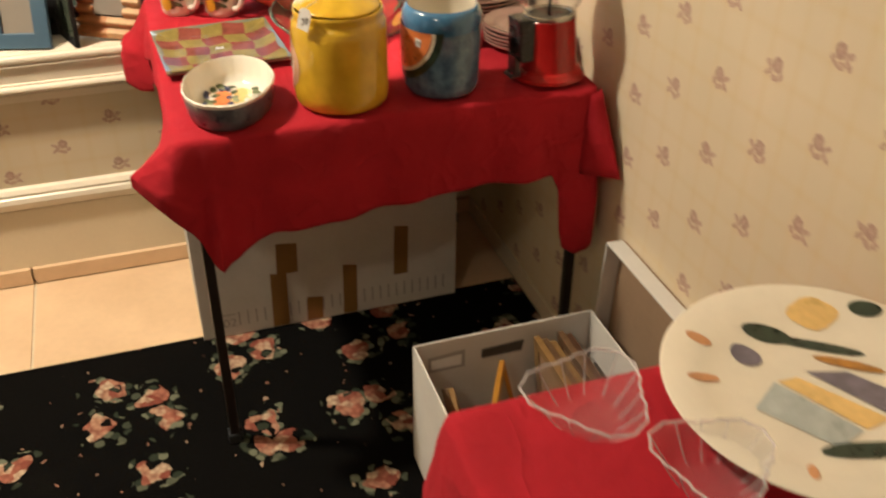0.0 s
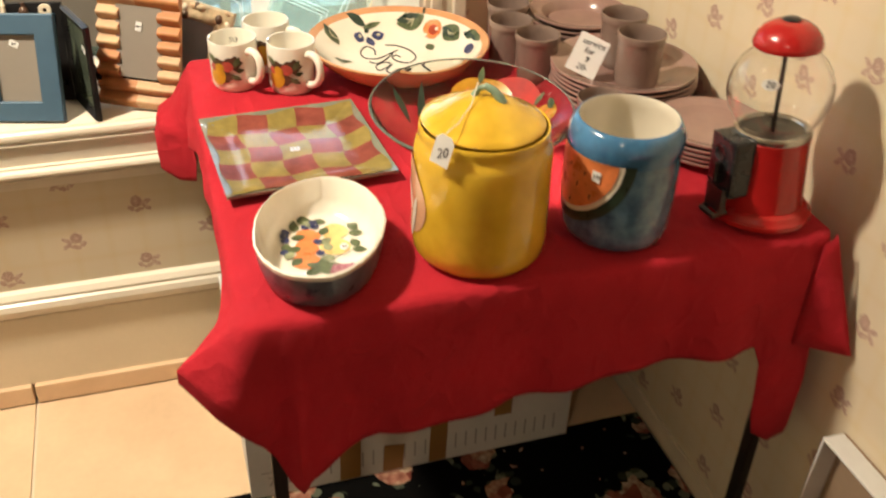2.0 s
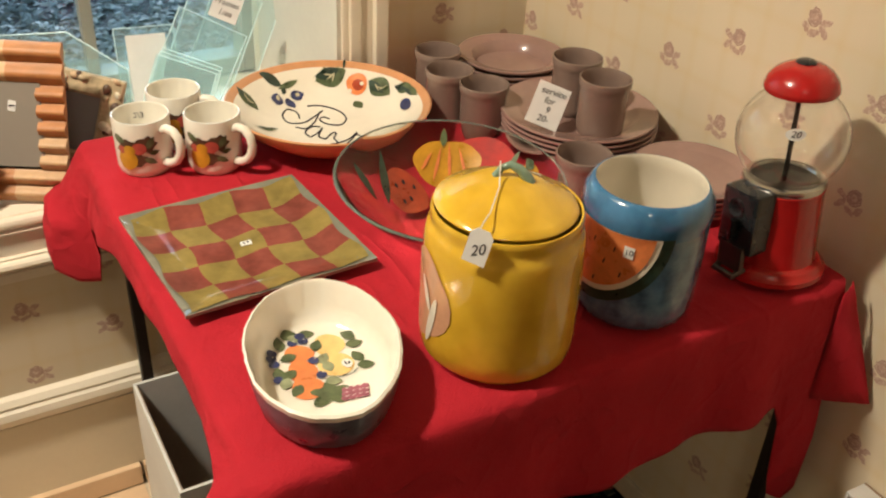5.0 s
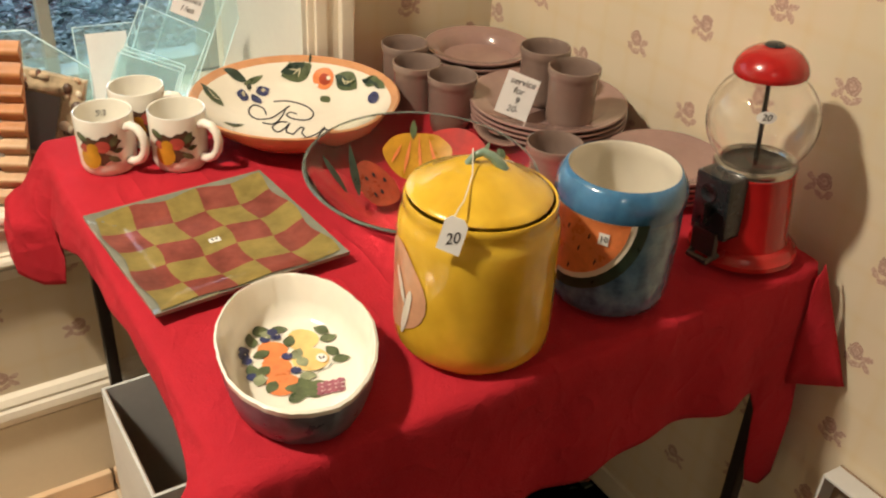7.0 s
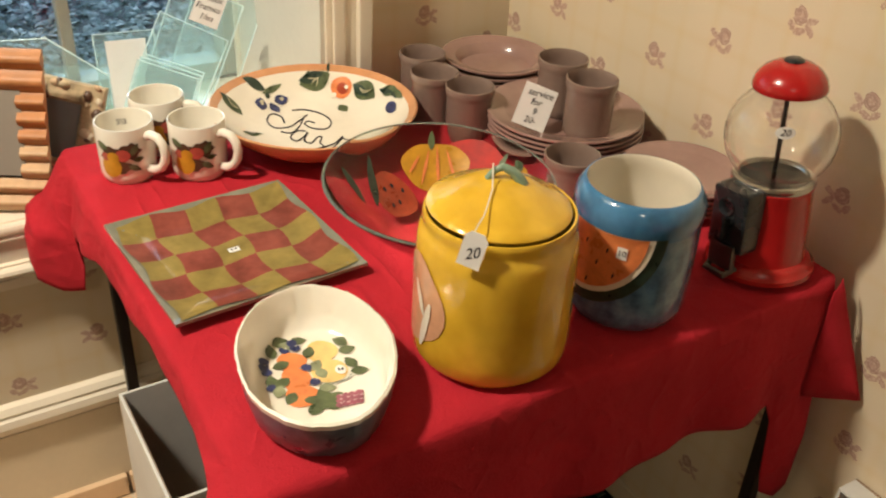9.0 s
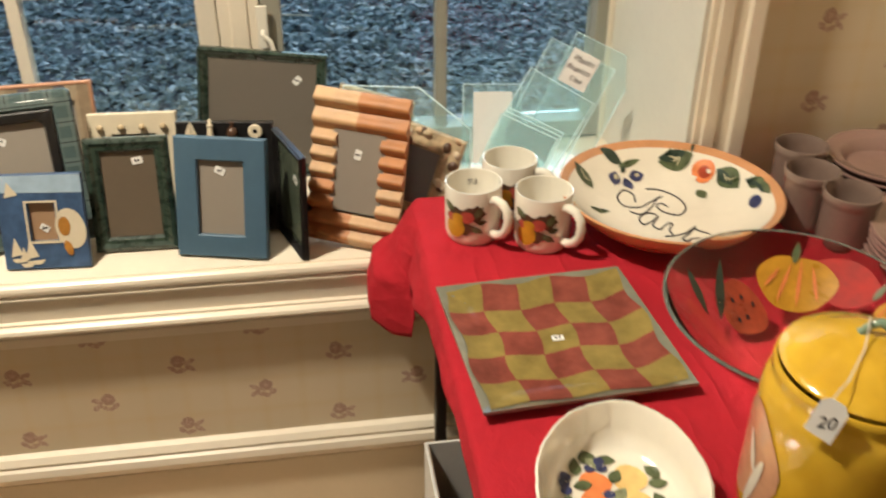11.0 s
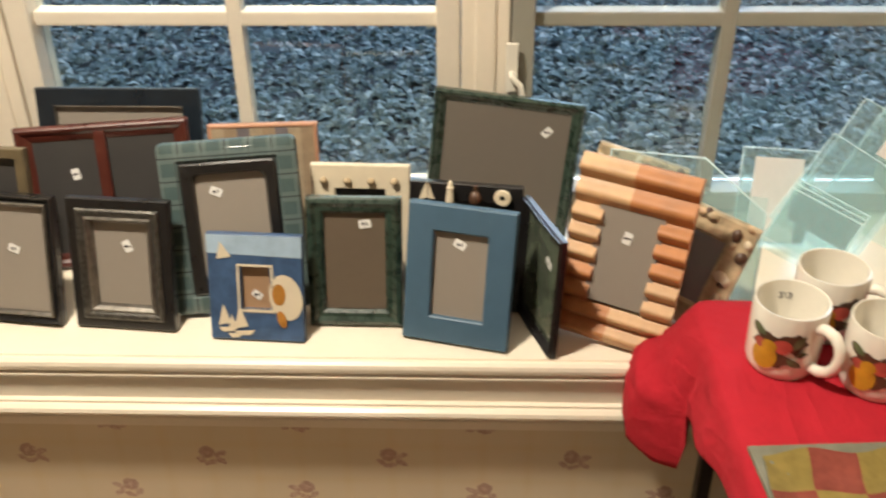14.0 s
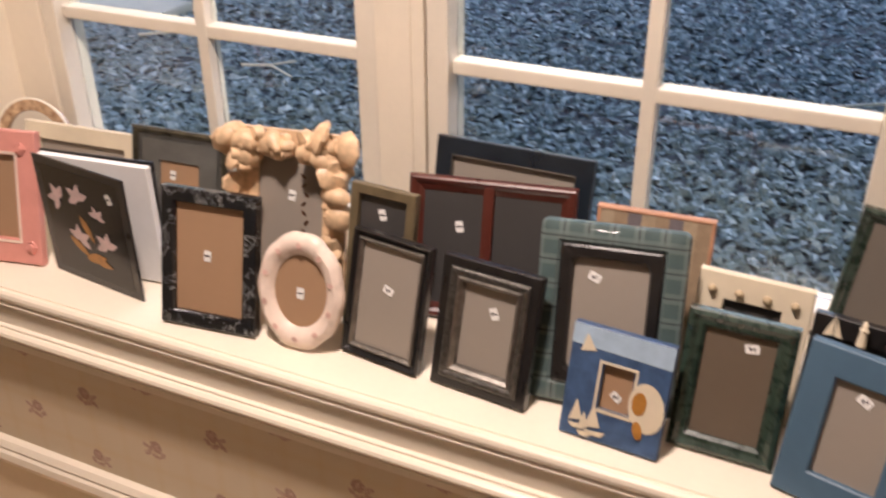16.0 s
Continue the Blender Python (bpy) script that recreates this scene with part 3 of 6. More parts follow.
for i in range(10):
    x = -0.712 + 0.402 * (i - 6)
    box(bm, x + 0.003, min(x + 0.399, WALL_X), 1.974, 1.995, 0.001, 0.046, 0.003)
tagged(part("baseboard", bm, TILE), "peach tile skirting along the wall foot", "skirting", kind="structure")
tagged(part("baseboard_east", boxed(WALL_X - 0.008, WALL_X, BACK, 1.97, 0, 0.05, bevel=0.003), PANEL), "low cream skirting along the side wall", "skirting", kind="structure")

# window casing at the recess corner, its jamb and head
bm = bmesh.new()
for k, (x0, x1, d) in enumerate(((0.112, 0.124, 0.010), (0.124, 0.145, 0.016), (0.145, 0.166, 0.012), (0.166, 0.190, 0.024))):
    box(bm, x0, x1, 1.995 - d, 2.014, 0.593, 2.13, 0.003)
tagged(part("trim_casing", bm, PAINT), "cream fluted window casing beside the recess", "casing", kind="structure")
# East side gets a darker, cooler tone than the trim on the west side.
tagged(part("jamb_east", boxed(0.104, 0.112, 1.99, GLASS_Y + 0.05, SILL, 2.05), JAMB_TONE), "white painted side of the window recess", "jamb", kind="structure")
tagged(part("jamb_west", boxed(RECESS[0], RECESS[0] + 0.008, 1.99, GLASS_Y + 0.05, SILL, 2.05), PAINT), "white painted far side of the window recess", "jamb", kind="structure")
tagged(part("trim_head", boxed(RECESS[0], RECESS[1], 1.99, GLASS_Y + 0.05, 2.04, 2.05), PAINT), "white painted head of the window recess", "head board", kind="structure")


def casement(number, x0, x1, frame_mat, handle_x=None):
    """A sash of two columns of panes between x0 and x1 (daylight width), with its glazing bars."""
    w = thing("window_%d" % number, pose((x0 + x1) / 2, GLASS_Y, SILL), "cream painted casement window with small panes", "window", kind="structure")
    h = (x1 - x0) / 2
    top = 1.40
    for name, b in (("stile", (-h - 0.035, -h, -0.035, 0.03, 0.006, top)), ("stile", (h, h + 0.035, -0.035, 0.03, 0.006, top)), ("bottom_rail", (-h, h, -0.035, 0.03, 0.006, 0.038)), ("top_rail", (-h, h, -0.035, 0.03, top - 0.05, top))):
        part(name, boxed(*b, bevel=0.004), frame_mat, w)
    part("glazing_bar", boxed(-0.011, 0.011, -0.018, 0.018, 0.038, top - 0.05, bevel=0.004), frame_mat, w)
    for z in (0.316, 0.60, 0.885, 1.16):
        part("glazing_bar", boxed(-h, h, -0.017, 0.017, z - 0.011, z + 0.011, bevel=0.004), frame_mat, w)
    zs = [0.038, 0.316, 0.60, 0.885, 1.16, top - 0.05]
    for za, zb in zip(zs, zs[1:]):
        for xa, xb in ((-h, -0.011), (0.011, h)):
            p = part("pane", boxed(xa, xb, 0.001, 0.005, za + 0.005, zb - 0.005), PANE, w)
            p.visible_shadow = False
    return w


casement(1, -2.03, -1.405, WINDOW_PAINT)
casement(2, -1.248, -0.645, WINDOW_PAINT)
# Third sash is given a much darker grey than the other two.
casement(3, -0.50, 0.072, mat("grey_window_tone", (0.30, 0.29, 0.24), 0.4, vary=0.08, scale=5))
for x0, x1 in ((-1.368, -1.285), (-0.608, -0.537)):
    bm = bmesh.new()
    box(bm, x0, x1, GLASS_Y - 0.040, GLASS_Y + 0.05, SILL, 2.05, 0.004)
    box(bm, x0 + 0.02, x1 - 0.02, GLASS_Y - 0.044, GLASS_Y - 0.03, SILL, 2.05, 0.004)
    tagged(part("trim_mullion", bm, PAINT), "cream post between the window sashes", "post", kind="structure")
bm = bmesh.new()
box(bm, RECESS[0], -2.066, GLASS_Y - 0.04, GLASS_Y + 0.05, SILL, 2.05, 0.004)
box(bm, 0.094, 0.104, GLASS_Y - 0.04, GLASS_Y + 0.05, SILL, 2.05, 0.002)
tagged(part("trim_side_post", bm, PAINT), "cream filler posts at the window's ends", "post", kind="structure")

latch = thing("window_latch", pose(-0.533, GLASS_Y - 0.049, 0.858), "small white casement latch on the window post", "latch")
part("backplate", boxed(-0.009, 0.009, -0.004, 0.004, -0.03, 0.045, bevel=0.002), WHITE_GLAZE, latch)
part("lever", sweep([(0, -0.004, 0), (0, -0.018, -0.002), (0.012, -0.02, -0.012), (0.016, -0.02, -0.03)], 0.0045), WHITE_GLAZE, latch)

# Both fixtures are out of view; the weaker one only houses the added fill.
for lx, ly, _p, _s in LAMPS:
    c = thing("room_and_fill_fixture", pose(lx, ly, CEILING), "round recessed ceiling light with a glowing diffuser, the weaker one added as fill", "ceiling light", "ceiling lights")
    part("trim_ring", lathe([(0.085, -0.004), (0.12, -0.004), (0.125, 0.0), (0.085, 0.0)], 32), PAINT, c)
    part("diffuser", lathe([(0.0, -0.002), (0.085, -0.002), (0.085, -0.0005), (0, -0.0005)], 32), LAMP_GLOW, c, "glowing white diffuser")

# the carpet in front of the tiled strip
rug = tagged(part("floral_rug", boxed(-2.9, WALL_X - 0.012, BACK + 0.1, 1.612, -0.003, 0.007, bevel=0.003), RUG), "black pile rug with salmon rose bouquets", "rug")

# ---- outside ----
tagged(part("ground", boxed(-60, 60, 2.56, 120, -0.3, -0.06), SOIL), "dark damp earth outside the window", "ground", kind="structure")
rnd = random.Random(3)
verts, faces = [], []
CHIP = ((-1, 0, 0), (0, -0.75, 0.1), (1, 0.1, 0), (0.1, 0.8, 0.05), (0.1, -0.1, 0.55))
for i in range(62000):
    d = rnd.random() ** 1.35
    y = 2.62 + 6.2 * d
    x = -1.0 - 0.30 * (y - 2.4) + (rnd.random() - 0.5) * (3.2 + 1.5 * (y - 2.4))
    s = rnd.uniform(0.019, 0.040)
    z = -0.064 + rnd.random() * 0.028 + 0.015 * math.sin(3 * x) * math.sin(2.3 * y)
    m = Matrix.LocRotScale((x, y, z), Euler((rnd.uniform(-0.7, 0.7), rnd.uniform(-0.7, 0.7), rnd.uniform(0, 6.3))), (s, s * rnd.uniform(0.5, 0.9), s * rnd.uniform(0.6, 1.1)))
    k = len(verts)
    verts += [tuple(m @ Vector(p)) for p in CHIP]
    faces += [(k, k + 1, k + 4), (k + 1, k + 2, k + 4), (k + 2, k + 3, k + 4), (k + 3, k, k + 4)]
me = bpy.data.meshes.new("gravel")
me.from_pydata(verts, [], faces)
me.materials.append(LEAF_A)
gravel = tagged(new("gravel", me), "blue-grey crushed stone and bark chips outside", "gravel", kind="stuff")
_nt = LEAF_A.node_tree
_g = _nt.nodes.new("ShaderNodeNewGeometry")
_tone = ramp(_nt, _g.outputs["Random Per Island"], [(0.0, (0.155, 0.205, 0.20)), (0.5, (0.21, 0.275, 0.275)), (0.85, (0.29, 0.36, 0.36)), (0.97, (0.48, 0.55, 0.55))])
link(_nt, _tone, _nt.nodes["Principled BSDF"].inputs["Base Color"])
for x, y, r, l in ((-3.9, 4.9, 20, 0.5), (-3.2, 4.6, -10, 0.32), (-0.6, 5.2, 12, 0.4)):
    b = thing("fallen_branch", pose(x, y, -0.02, 0, 0, r), "pale bare twig lying on the gravel", "branch", "fallen twigs")
    part("stem", sweep([(-l / 2, 0, 0), (0, 0.03, 0.02), (l / 2, 0, 0.0)], 0.008, 6, taper=[1, 0.8, 0.4]), CREAM_CARD, b)
    part("side_twig", sweep([(0, 0.03, 0.02), (l / 4, 0.12, 0.03)], 0.005, 6), CREAM_CARD, b)
# Added slab, never in view: keeps high sky out of the glass plate's reflection.
eave = tagged(part("sky_blocker", boxed(LEFT - 1, 2.0, WALL_Y + 0.51, WALL_Y + 2.55, 2.35, 2.45), PAINT), "unseen plain slab outside, added to block the high sky", "eave", kind="structure")
tagged(part("stone_edging", boxed(-6.2, -4.2, 5.05, 5.35, -0.08, 0.02, bevel=0.02), CREAM_CARD), "pale stone edging beside the gravel outside", "edging", kind="structure")

# ---- the red table ----
T = 0.722
TX0, TX1, TY0, TY1 = -0.322, 0.452, 1.203, 1.972
table = thing("folding_table", pose(0, 0, 0), "square folding card table with dark metal legs under a red cloth", "table")
part("tabletop", boxed(TX0 + 0.004, TX1 - 0.004, TY0 + 0.004, TY1 - 0.004, T - 0.028, T - 0.004, bevel=0.004), BLACK_METAL, table)
for lx, ly in ((TX0 + 0.025, TY0 + 0.04), (TX1 - 0.017, TY0 + 0.022), (TX0 + 0.04, TY1 - 0.03), (TX1 - 0.03, TY1 - 0.03)):
    leg = part("leg", boxed(lx - 0.0095, lx + 0.0095, ly - 0.0095, ly + 0.0095, 0.012, T - 0.028, bevel=0.004), BLACK_METAL, table)
    part("foot", boxed(lx - 0.015, lx + 0.015, ly - 0.015, ly + 0.015, -0.002 if ly > 1.7 else 0.007, 0.03, bevel=0.004), BLACK_ENAMEL, leg, "rubber foot")
    part("brace", sweep([(lx, ly, T - 0.2), (lx + (0.1 if lx < 0 else -0.1), ly, T - 0.035)], 0.006), BLACK_METAL, table)


def along(stops, s):
    for (a, p), (b, q) in zip(stops, stops[1:]):
        if s <= b:
            k = (s - a) / (b - a)
            return tuple(u + k * (v - u) for u, v in zip(p, q))
    return stops[-1][1]


def tablecloth(name, x0, x1, y0, y1, z, stops, label, seed, folds=1.0, flaps=()):
    """A cloth whose overhang follows (drop, flare) pairs round the edge, from the back left corner by the left, front, right and back."""
    bm = bmesh.new()
    w, h = x1 - x0, y1 - y0
    rad, n = 0.013, 420
    total = 2 * (w + h)

    def outline(s):
        if s < h:
            p, d = Vector((x0, y1 - s)), Vector((-1, 0))
        elif s < h + w:
            p, d = Vector((x0 + s - h, y0)), Vector((0, -1))
        elif s < 2 * h + w:
            p, d = Vector((x1, y0 + s - h - w)), Vector((1, 0))
        else:
            p, d = Vector((x1 - (s - 2 * h - w), y1)), Vector((0, 1))
        q = Vector((min(max(p.x, x0 + rad), x1 - rad), min(max(p.y, y0 + rad), y1 - rad)))
        v = (p - q)
        if v.length > 1e-6 and abs(v.x) > 1e-6 and abs(v.y) > 1e-6:
            d = v.normalized()
            p = q + d * rad
        return p, d

    rows = []
    for i in range(n):
        s = total * i / n
        p, d = outline(s)
        drop, flare = along(stops, s)
        ripple = folds * (0.5 * math.sin(s * 31 + seed) + 0.35 * math.sin(s * 57 + 2 * seed) + 0.4 * noise.noise((s * 9, seed, 0)))
        col = []
        for k in range(-6, 23):
            if k < 0:
                u = 1 - (-k) / 6.5
                c = Vector(((x0 + x1) / 2, (y0 + y1) / 2))
                q = c + (p - c) * (0.15 + 0.85 * (1 - (1 - u) ** 1.6))
                rise = 0.0012 * noise.noise((q.x * 9, q.y * 9, seed)) + 0.0012 * noise.noise((q.x * 30, q.y * 8, seed))
                col.append((q.x, q.y, z + rise))
            else:
                u = k / 22
                bend = min(1, u * 5)
                out = 0.007 * math.sin(bend * math.pi / 2) + flare * min(1, 1.4 * u) ** 1.25 + (0.012 if s < 0.1 else 0.0) * min(1, max(0, flare - 0.03) * 40) * math.exp(-((u - 0.55) / 0.07) ** 2) + ripple * 0.013 * u * min(1, drop * 7)
                col.append((p.x + d.x * out, p.y + d.y * out, z - 0.006 * (1 - math.cos(bend * math.pi / 2)) - drop * u ** 1.05))
        rows.append([bm.verts.new(v) for v in col])
    for a, b in zip(rows, rows[1:] + rows[:1]):
        for k in range(len(a) - 1):
            bm.faces.new([a[k], b[k], b[k + 1], a[k + 1]])
    bm.faces.new([r[0] for r in rows])
    for corners in flaps:
        a, b, c, d = [Vector(q) for q in corners]
        grid = []
        for i in range(9):
            v = i / 8
            line = []
            for j in range(9):
                u = j / 8
                q = (a.lerp(b, u)).lerp(c.lerp(d, u), v)
                q.y -= 0.006 * math.sin(math.pi * u) * math.sin(math.pi * min(1, v * 0.8 + 0.1)) + 0.002 * noise.noise((u * 5, v * 5, seed))
                line.append(bm.verts.new(q))
            grid.append(line)
        for p, q in zip(grid, grid[1:]):
            for j in range(8):
                bm.faces.new([p[j], p[j + 1], q[j + 1], q[j]])
    bmesh.ops.recalc_face_normals(bm, faces=bm.faces)
    smooth(bm, 80)
    ob = part(name, bm, RED)
    mod = ob.modifiers.new("thickness", "SOLIDIFY")
    mod.thickness, mod.offset = 0.0015, -1
    return tagged(ob, label, "tablecloth")


H, Wd = TY1 - TY0, TX1 - TX0
tablecloth("tablecloth", TX0, TX1, TY0, TY1, T, [
    (0, (0.155, 0.068)), (0.045, (0.175, 0.066)), (0.075, (0.188, 0.036)), (0.092, (0.185, 0.006)), (0.10, (0.085, 0.016)), (0.16, (0.075, 0.010)), (0.22, (0.058, 0.006)), (0.30, (0.045, 0.006)), (0.45, (0.030, 0.004)), (0.62, (0.026, 0.004)),
    (0.71, (0.032, 0.022)), (H - 0.034, (0.058, 0.052)), (H - 0.020, (0.070, 0.074)), (H - 0.006, (0.096, 0.048)), (H + 0.012, (0.165, 0.012)), (H + 0.034, (0.234, 0.006)), (H + 0.046, (0.240, 0.020)), (H + 0.060, (0.234, 0.004)), (H + 0.09, (0.215, 0.006)), (H + 0.15, (0.192, 0.003)), (H + 0.30, (0.182, 0.004)),
    (H + 0.43, (0.166, 0.002)), (H + 0.60, (0.160, 0.006)), (H + Wd - 0.088, (0.162, 0.008)), (H + Wd - 0.072, (0.20, 0.010)), (H + Wd - 0.064, (0.325, 0.016)), (H + Wd - 0.03, (0.348, 0.022)), (H + Wd + 0.012, (0.34, 0.022)), (H + Wd + 0.03, (0.32, 0.018)),
    (H + Wd + 0.05, (0.20, 0.016)), (H + Wd + 0.4, (0.18, 0.016)), (2 * H + Wd, (0.12, 0.006)), (2 * H + 2 * Wd, (0.15, 0.008))], "red cotton cloth hanging unevenly over the card table", 2.0,
    flaps=[((0.434, 1.1945, 0.712), (0.457, 1.2030, 0.720), (0.418, 1.184, 0.556), (0.486, 1.142, 0.552))])


# ---- crockery ----
def paint(parent, name, material, shapes, surface, lift, rings=2):
    """Each painted motif is a part of its own."""
    for k, o in enumerate(shapes):
        part(name, decal([o], surface, lift * (1 + 0.12 * (k % 5)), rings), material, parent)


def price_bars(ob_parent, surf, cx, cy, w, h, scale=1.0):
    """Unreadable pencil marks on a sticker."""
    part("scribble", decal([blob(cx - 0.15 * w, cy, 0.10 * w, 0.28 * h, 20, 6), blob(cx + 0.18 * w, cy, 0.12 * w, 0.22 * h, -15, 6)], surf, 0.0008, 1), INK, ob_parent, "pencilled price")


def cookie_jar(x, y):
    j = thing("cookie_jar", pose(x, y, T) @ Matrix.Diagonal((1, 1, 1.045, 1)), "glossy yellow ceramic lidded jar with a peach motif", "jar")
    prof = [(0.0, 0.002), (0.072, 0.002), (0.079, 0.005), (0.0838, 0.013), (0.0850, 0.03), (0.0845, 0.09), (0.0838, 0.128), (0.0830, 0.140), (0.0805, 0.148), (0.0782, 0.151), (0.0775, 0.156), (0.0785, 0.161), (0.0785, 0.1655), (0.0772, 0.1678), (0.0752, 0.1675), (0.0742, 0.164), (0.0738, 0.15), (0.077, 0.13), (0.077, 0.02), (0.0, 0.012)]
    part("body", lathe(prof, 72), YELLOW, j)
    lid = part("lid", lathe([(0.0, 0.029), (0.016, 0.0282), (0.030, 0.0245), (0.044, 0.0175), (0.055, 0.0105), (0.064, 0.0058), (0.0725, 0.0030), (0.0738, 0.0008), (0.072, -0.002), (0.055, -0.003), (0.0, -0.001)], 64), YELLOW, j)
    lid.matrix_local = pose(-0.0016, 0.0008, 0.1700, 0.5, 1.2, 0)
    knob = [(-0.012, 0.008, 0.027), (-0.006, 0.006, 0.036), (0.001, 0.002, 0.0400), (0.008, -0.004, 0.037), (0.014, -0.010, 0.030), (0.018, -0.014, 0.024)]
    part("stem_knob", sweep(knob, 0.0044, 10, taper=[0.9, 0.8, 0.95, 1.1, 1.3, 1.1]), TEAL_GLAZE, lid, "teal stalk-shaped knob")
    rad = lambda v: 0.0845
    s = drum_surface(rad)
    a0 = math.radians(172) * 0.0845
    fruit = part("peach_motif", decal([blob(a0, 0.078, 0.040, 0.052, -12, 24, 3, 0.10)], s, 0.0012), PINK_GLAZE, j, "raised pink peach motif")
    part("motif_outline", decal([blob(a0 + 0.016, 0.058, 0.005, 0.030, -14, 16), blob(a0 + 0.006, 0.086, 0.004, 0.020, 24, 12)], s, 0.002), CREAM_GLAZE, fruit, "cream highlights")
    tag = part("price_tag", bmesh.new(), CARD_WHITE, j, "white string tag priced 20")
    bm = bmesh.new()
    pts = [(-0.0115, 0.0), (0.0115, 0.0), (0.0115, 0.030), (0.006, 0.036), (-0.006, 0.036), (-0.0115, 0.030)]
    lo, hi = [bm.verts.new((u, 0, v)) for u, v in pts], [bm.verts.new((u, 0.0006, v)) for u, v in pts]
    bm.faces.new(lo)
    bm.faces.new(hi[::-1])
    for i in range(6):
        bm.faces.new([lo[i], lo[i - 1], hi[i - 1], hi[i]])
    bmesh.ops.recalc_face_normals(bm, faces=bm.faces)
    bm.to_mesh(tag.data)
    bm.free()
    tag.matrix_local = pose(-0.0735, -0.0545, 0.151, -6, 0, -46) @ pose(0, 0, 0, 0, 13, 0)
    part("number", text_mesh("20", 0.0150, flat_front(0), 0.4, (0, 0.014), 30, 0.0004), INK, tag)
    part("string", sweep([(-0.008, 0.008, 0.213), (-0.022, -0.014, 0.199), (-0.045, -0.036, 0.188), (-0.058, -0.046, 0.187), (-0.0660, -0.0515, 0.183)], 0.0008, 5), STRING, j, "looped cotton string")
    return j


cookie_jar(-0.017, 1.297)


def crock(x, y):
    c = thing("crock", pose(x, y, T) @ Matrix.Diagonal((1, 1, 1.03, 1)), "blue sponged ceramic crock with a watermelon slice motif", "crock")
    prof = [(0.0, 0.002), (0.058, 0.002), (0.0665, 0.007), (0.0700, 0.020), (0.0712, 0.05), (0.0715, 0.08), (0.0712, 0.110), (0.0706, 0.121), (0.0718, 0.126), (0.0730, 0.137), (0.0715, 0.147), (0.0675, 0.1535), (0.0640, 0.1585), (0.0618, 0.159), (0.0605, 0.156), (0.064, 0.142), (0.066, 0.12), (0.066, 0.03), (0.0, 0.012)]
    zones = [0] * 7 + [1] * 6 + [2] * 5
    part("body", lathe(prof, 72, mi=zones), [BLUE_GLAZE, BLUE_RIM, CREAM_GLAZE], c)
    table_r = [(r, z) for r, z in prof[2:12]]

    def rad(v):
        for (r0, z0), (r1, z1) in zip(table_r, table_r[1:]):
            if v <= z1:
                return r0 + (r1 - r0) * (v - z0) / (z1 - z0)
        return 0.0735

    s = drum_surface(lambda v: rad(v))
    a0 = math.radians(176) * rad(0.09)

    def slice_shape(k):
        arc = [(0.098 * k * math.cos(math.radians(-180 + 180 * i / 24)), 0.094 * k * math.sin(math.radians(-180 + 180 * i / 24))) for i in range(25)]
        arc += [(0.098 * k * (1 - 2 * i / 20), 0.0) for i in range(1, 20)]
        return [(a0 + u, 0.1265 + v) for u, v in arc]

    m = part("watermelon_motif", decal([slice_shape(1.0)], s, 0.0012, 5), DARK_GREEN_PAINT, c, "painted watermelon slice with a green rind")
    part("rind_line", decal([slice_shape(0.86)], s, 0.0018, 5), CREAM_GLAZE, m)
    part("flesh", decal([slice_shape(0.79)], s, 0.0024, 5), ORANGE_PAINT, m)
    for i, (u, v) in enumerate(((0.010, 0.108), (0.026, 0.088), (0.036, 0.106), (0.016, 0.062), (0.046, 0.078), (-0.004, 0.084))):
        part("seed", decal([blob(a0 + u, v, 0.0011, 0.0038, -12, 8)], s, 0.003, 1), INK, m)
    st = part("price_sticker", decal([[(a0 + 0.046, 0.101), (a0 + 0.057, 0.100), (a0 + 0.0575, 0.114), (a0 + 0.0465, 0.115)]], s, 0.0036, 1), STICKER, c, "white sticker marked 10")
    part("number", text_mesh("10", 0.0095, s, 0.0, (a0 + 0.0518, 0.1075), 0, 0.0041), INK, st)
    return c


crock(0.170, 1.292)


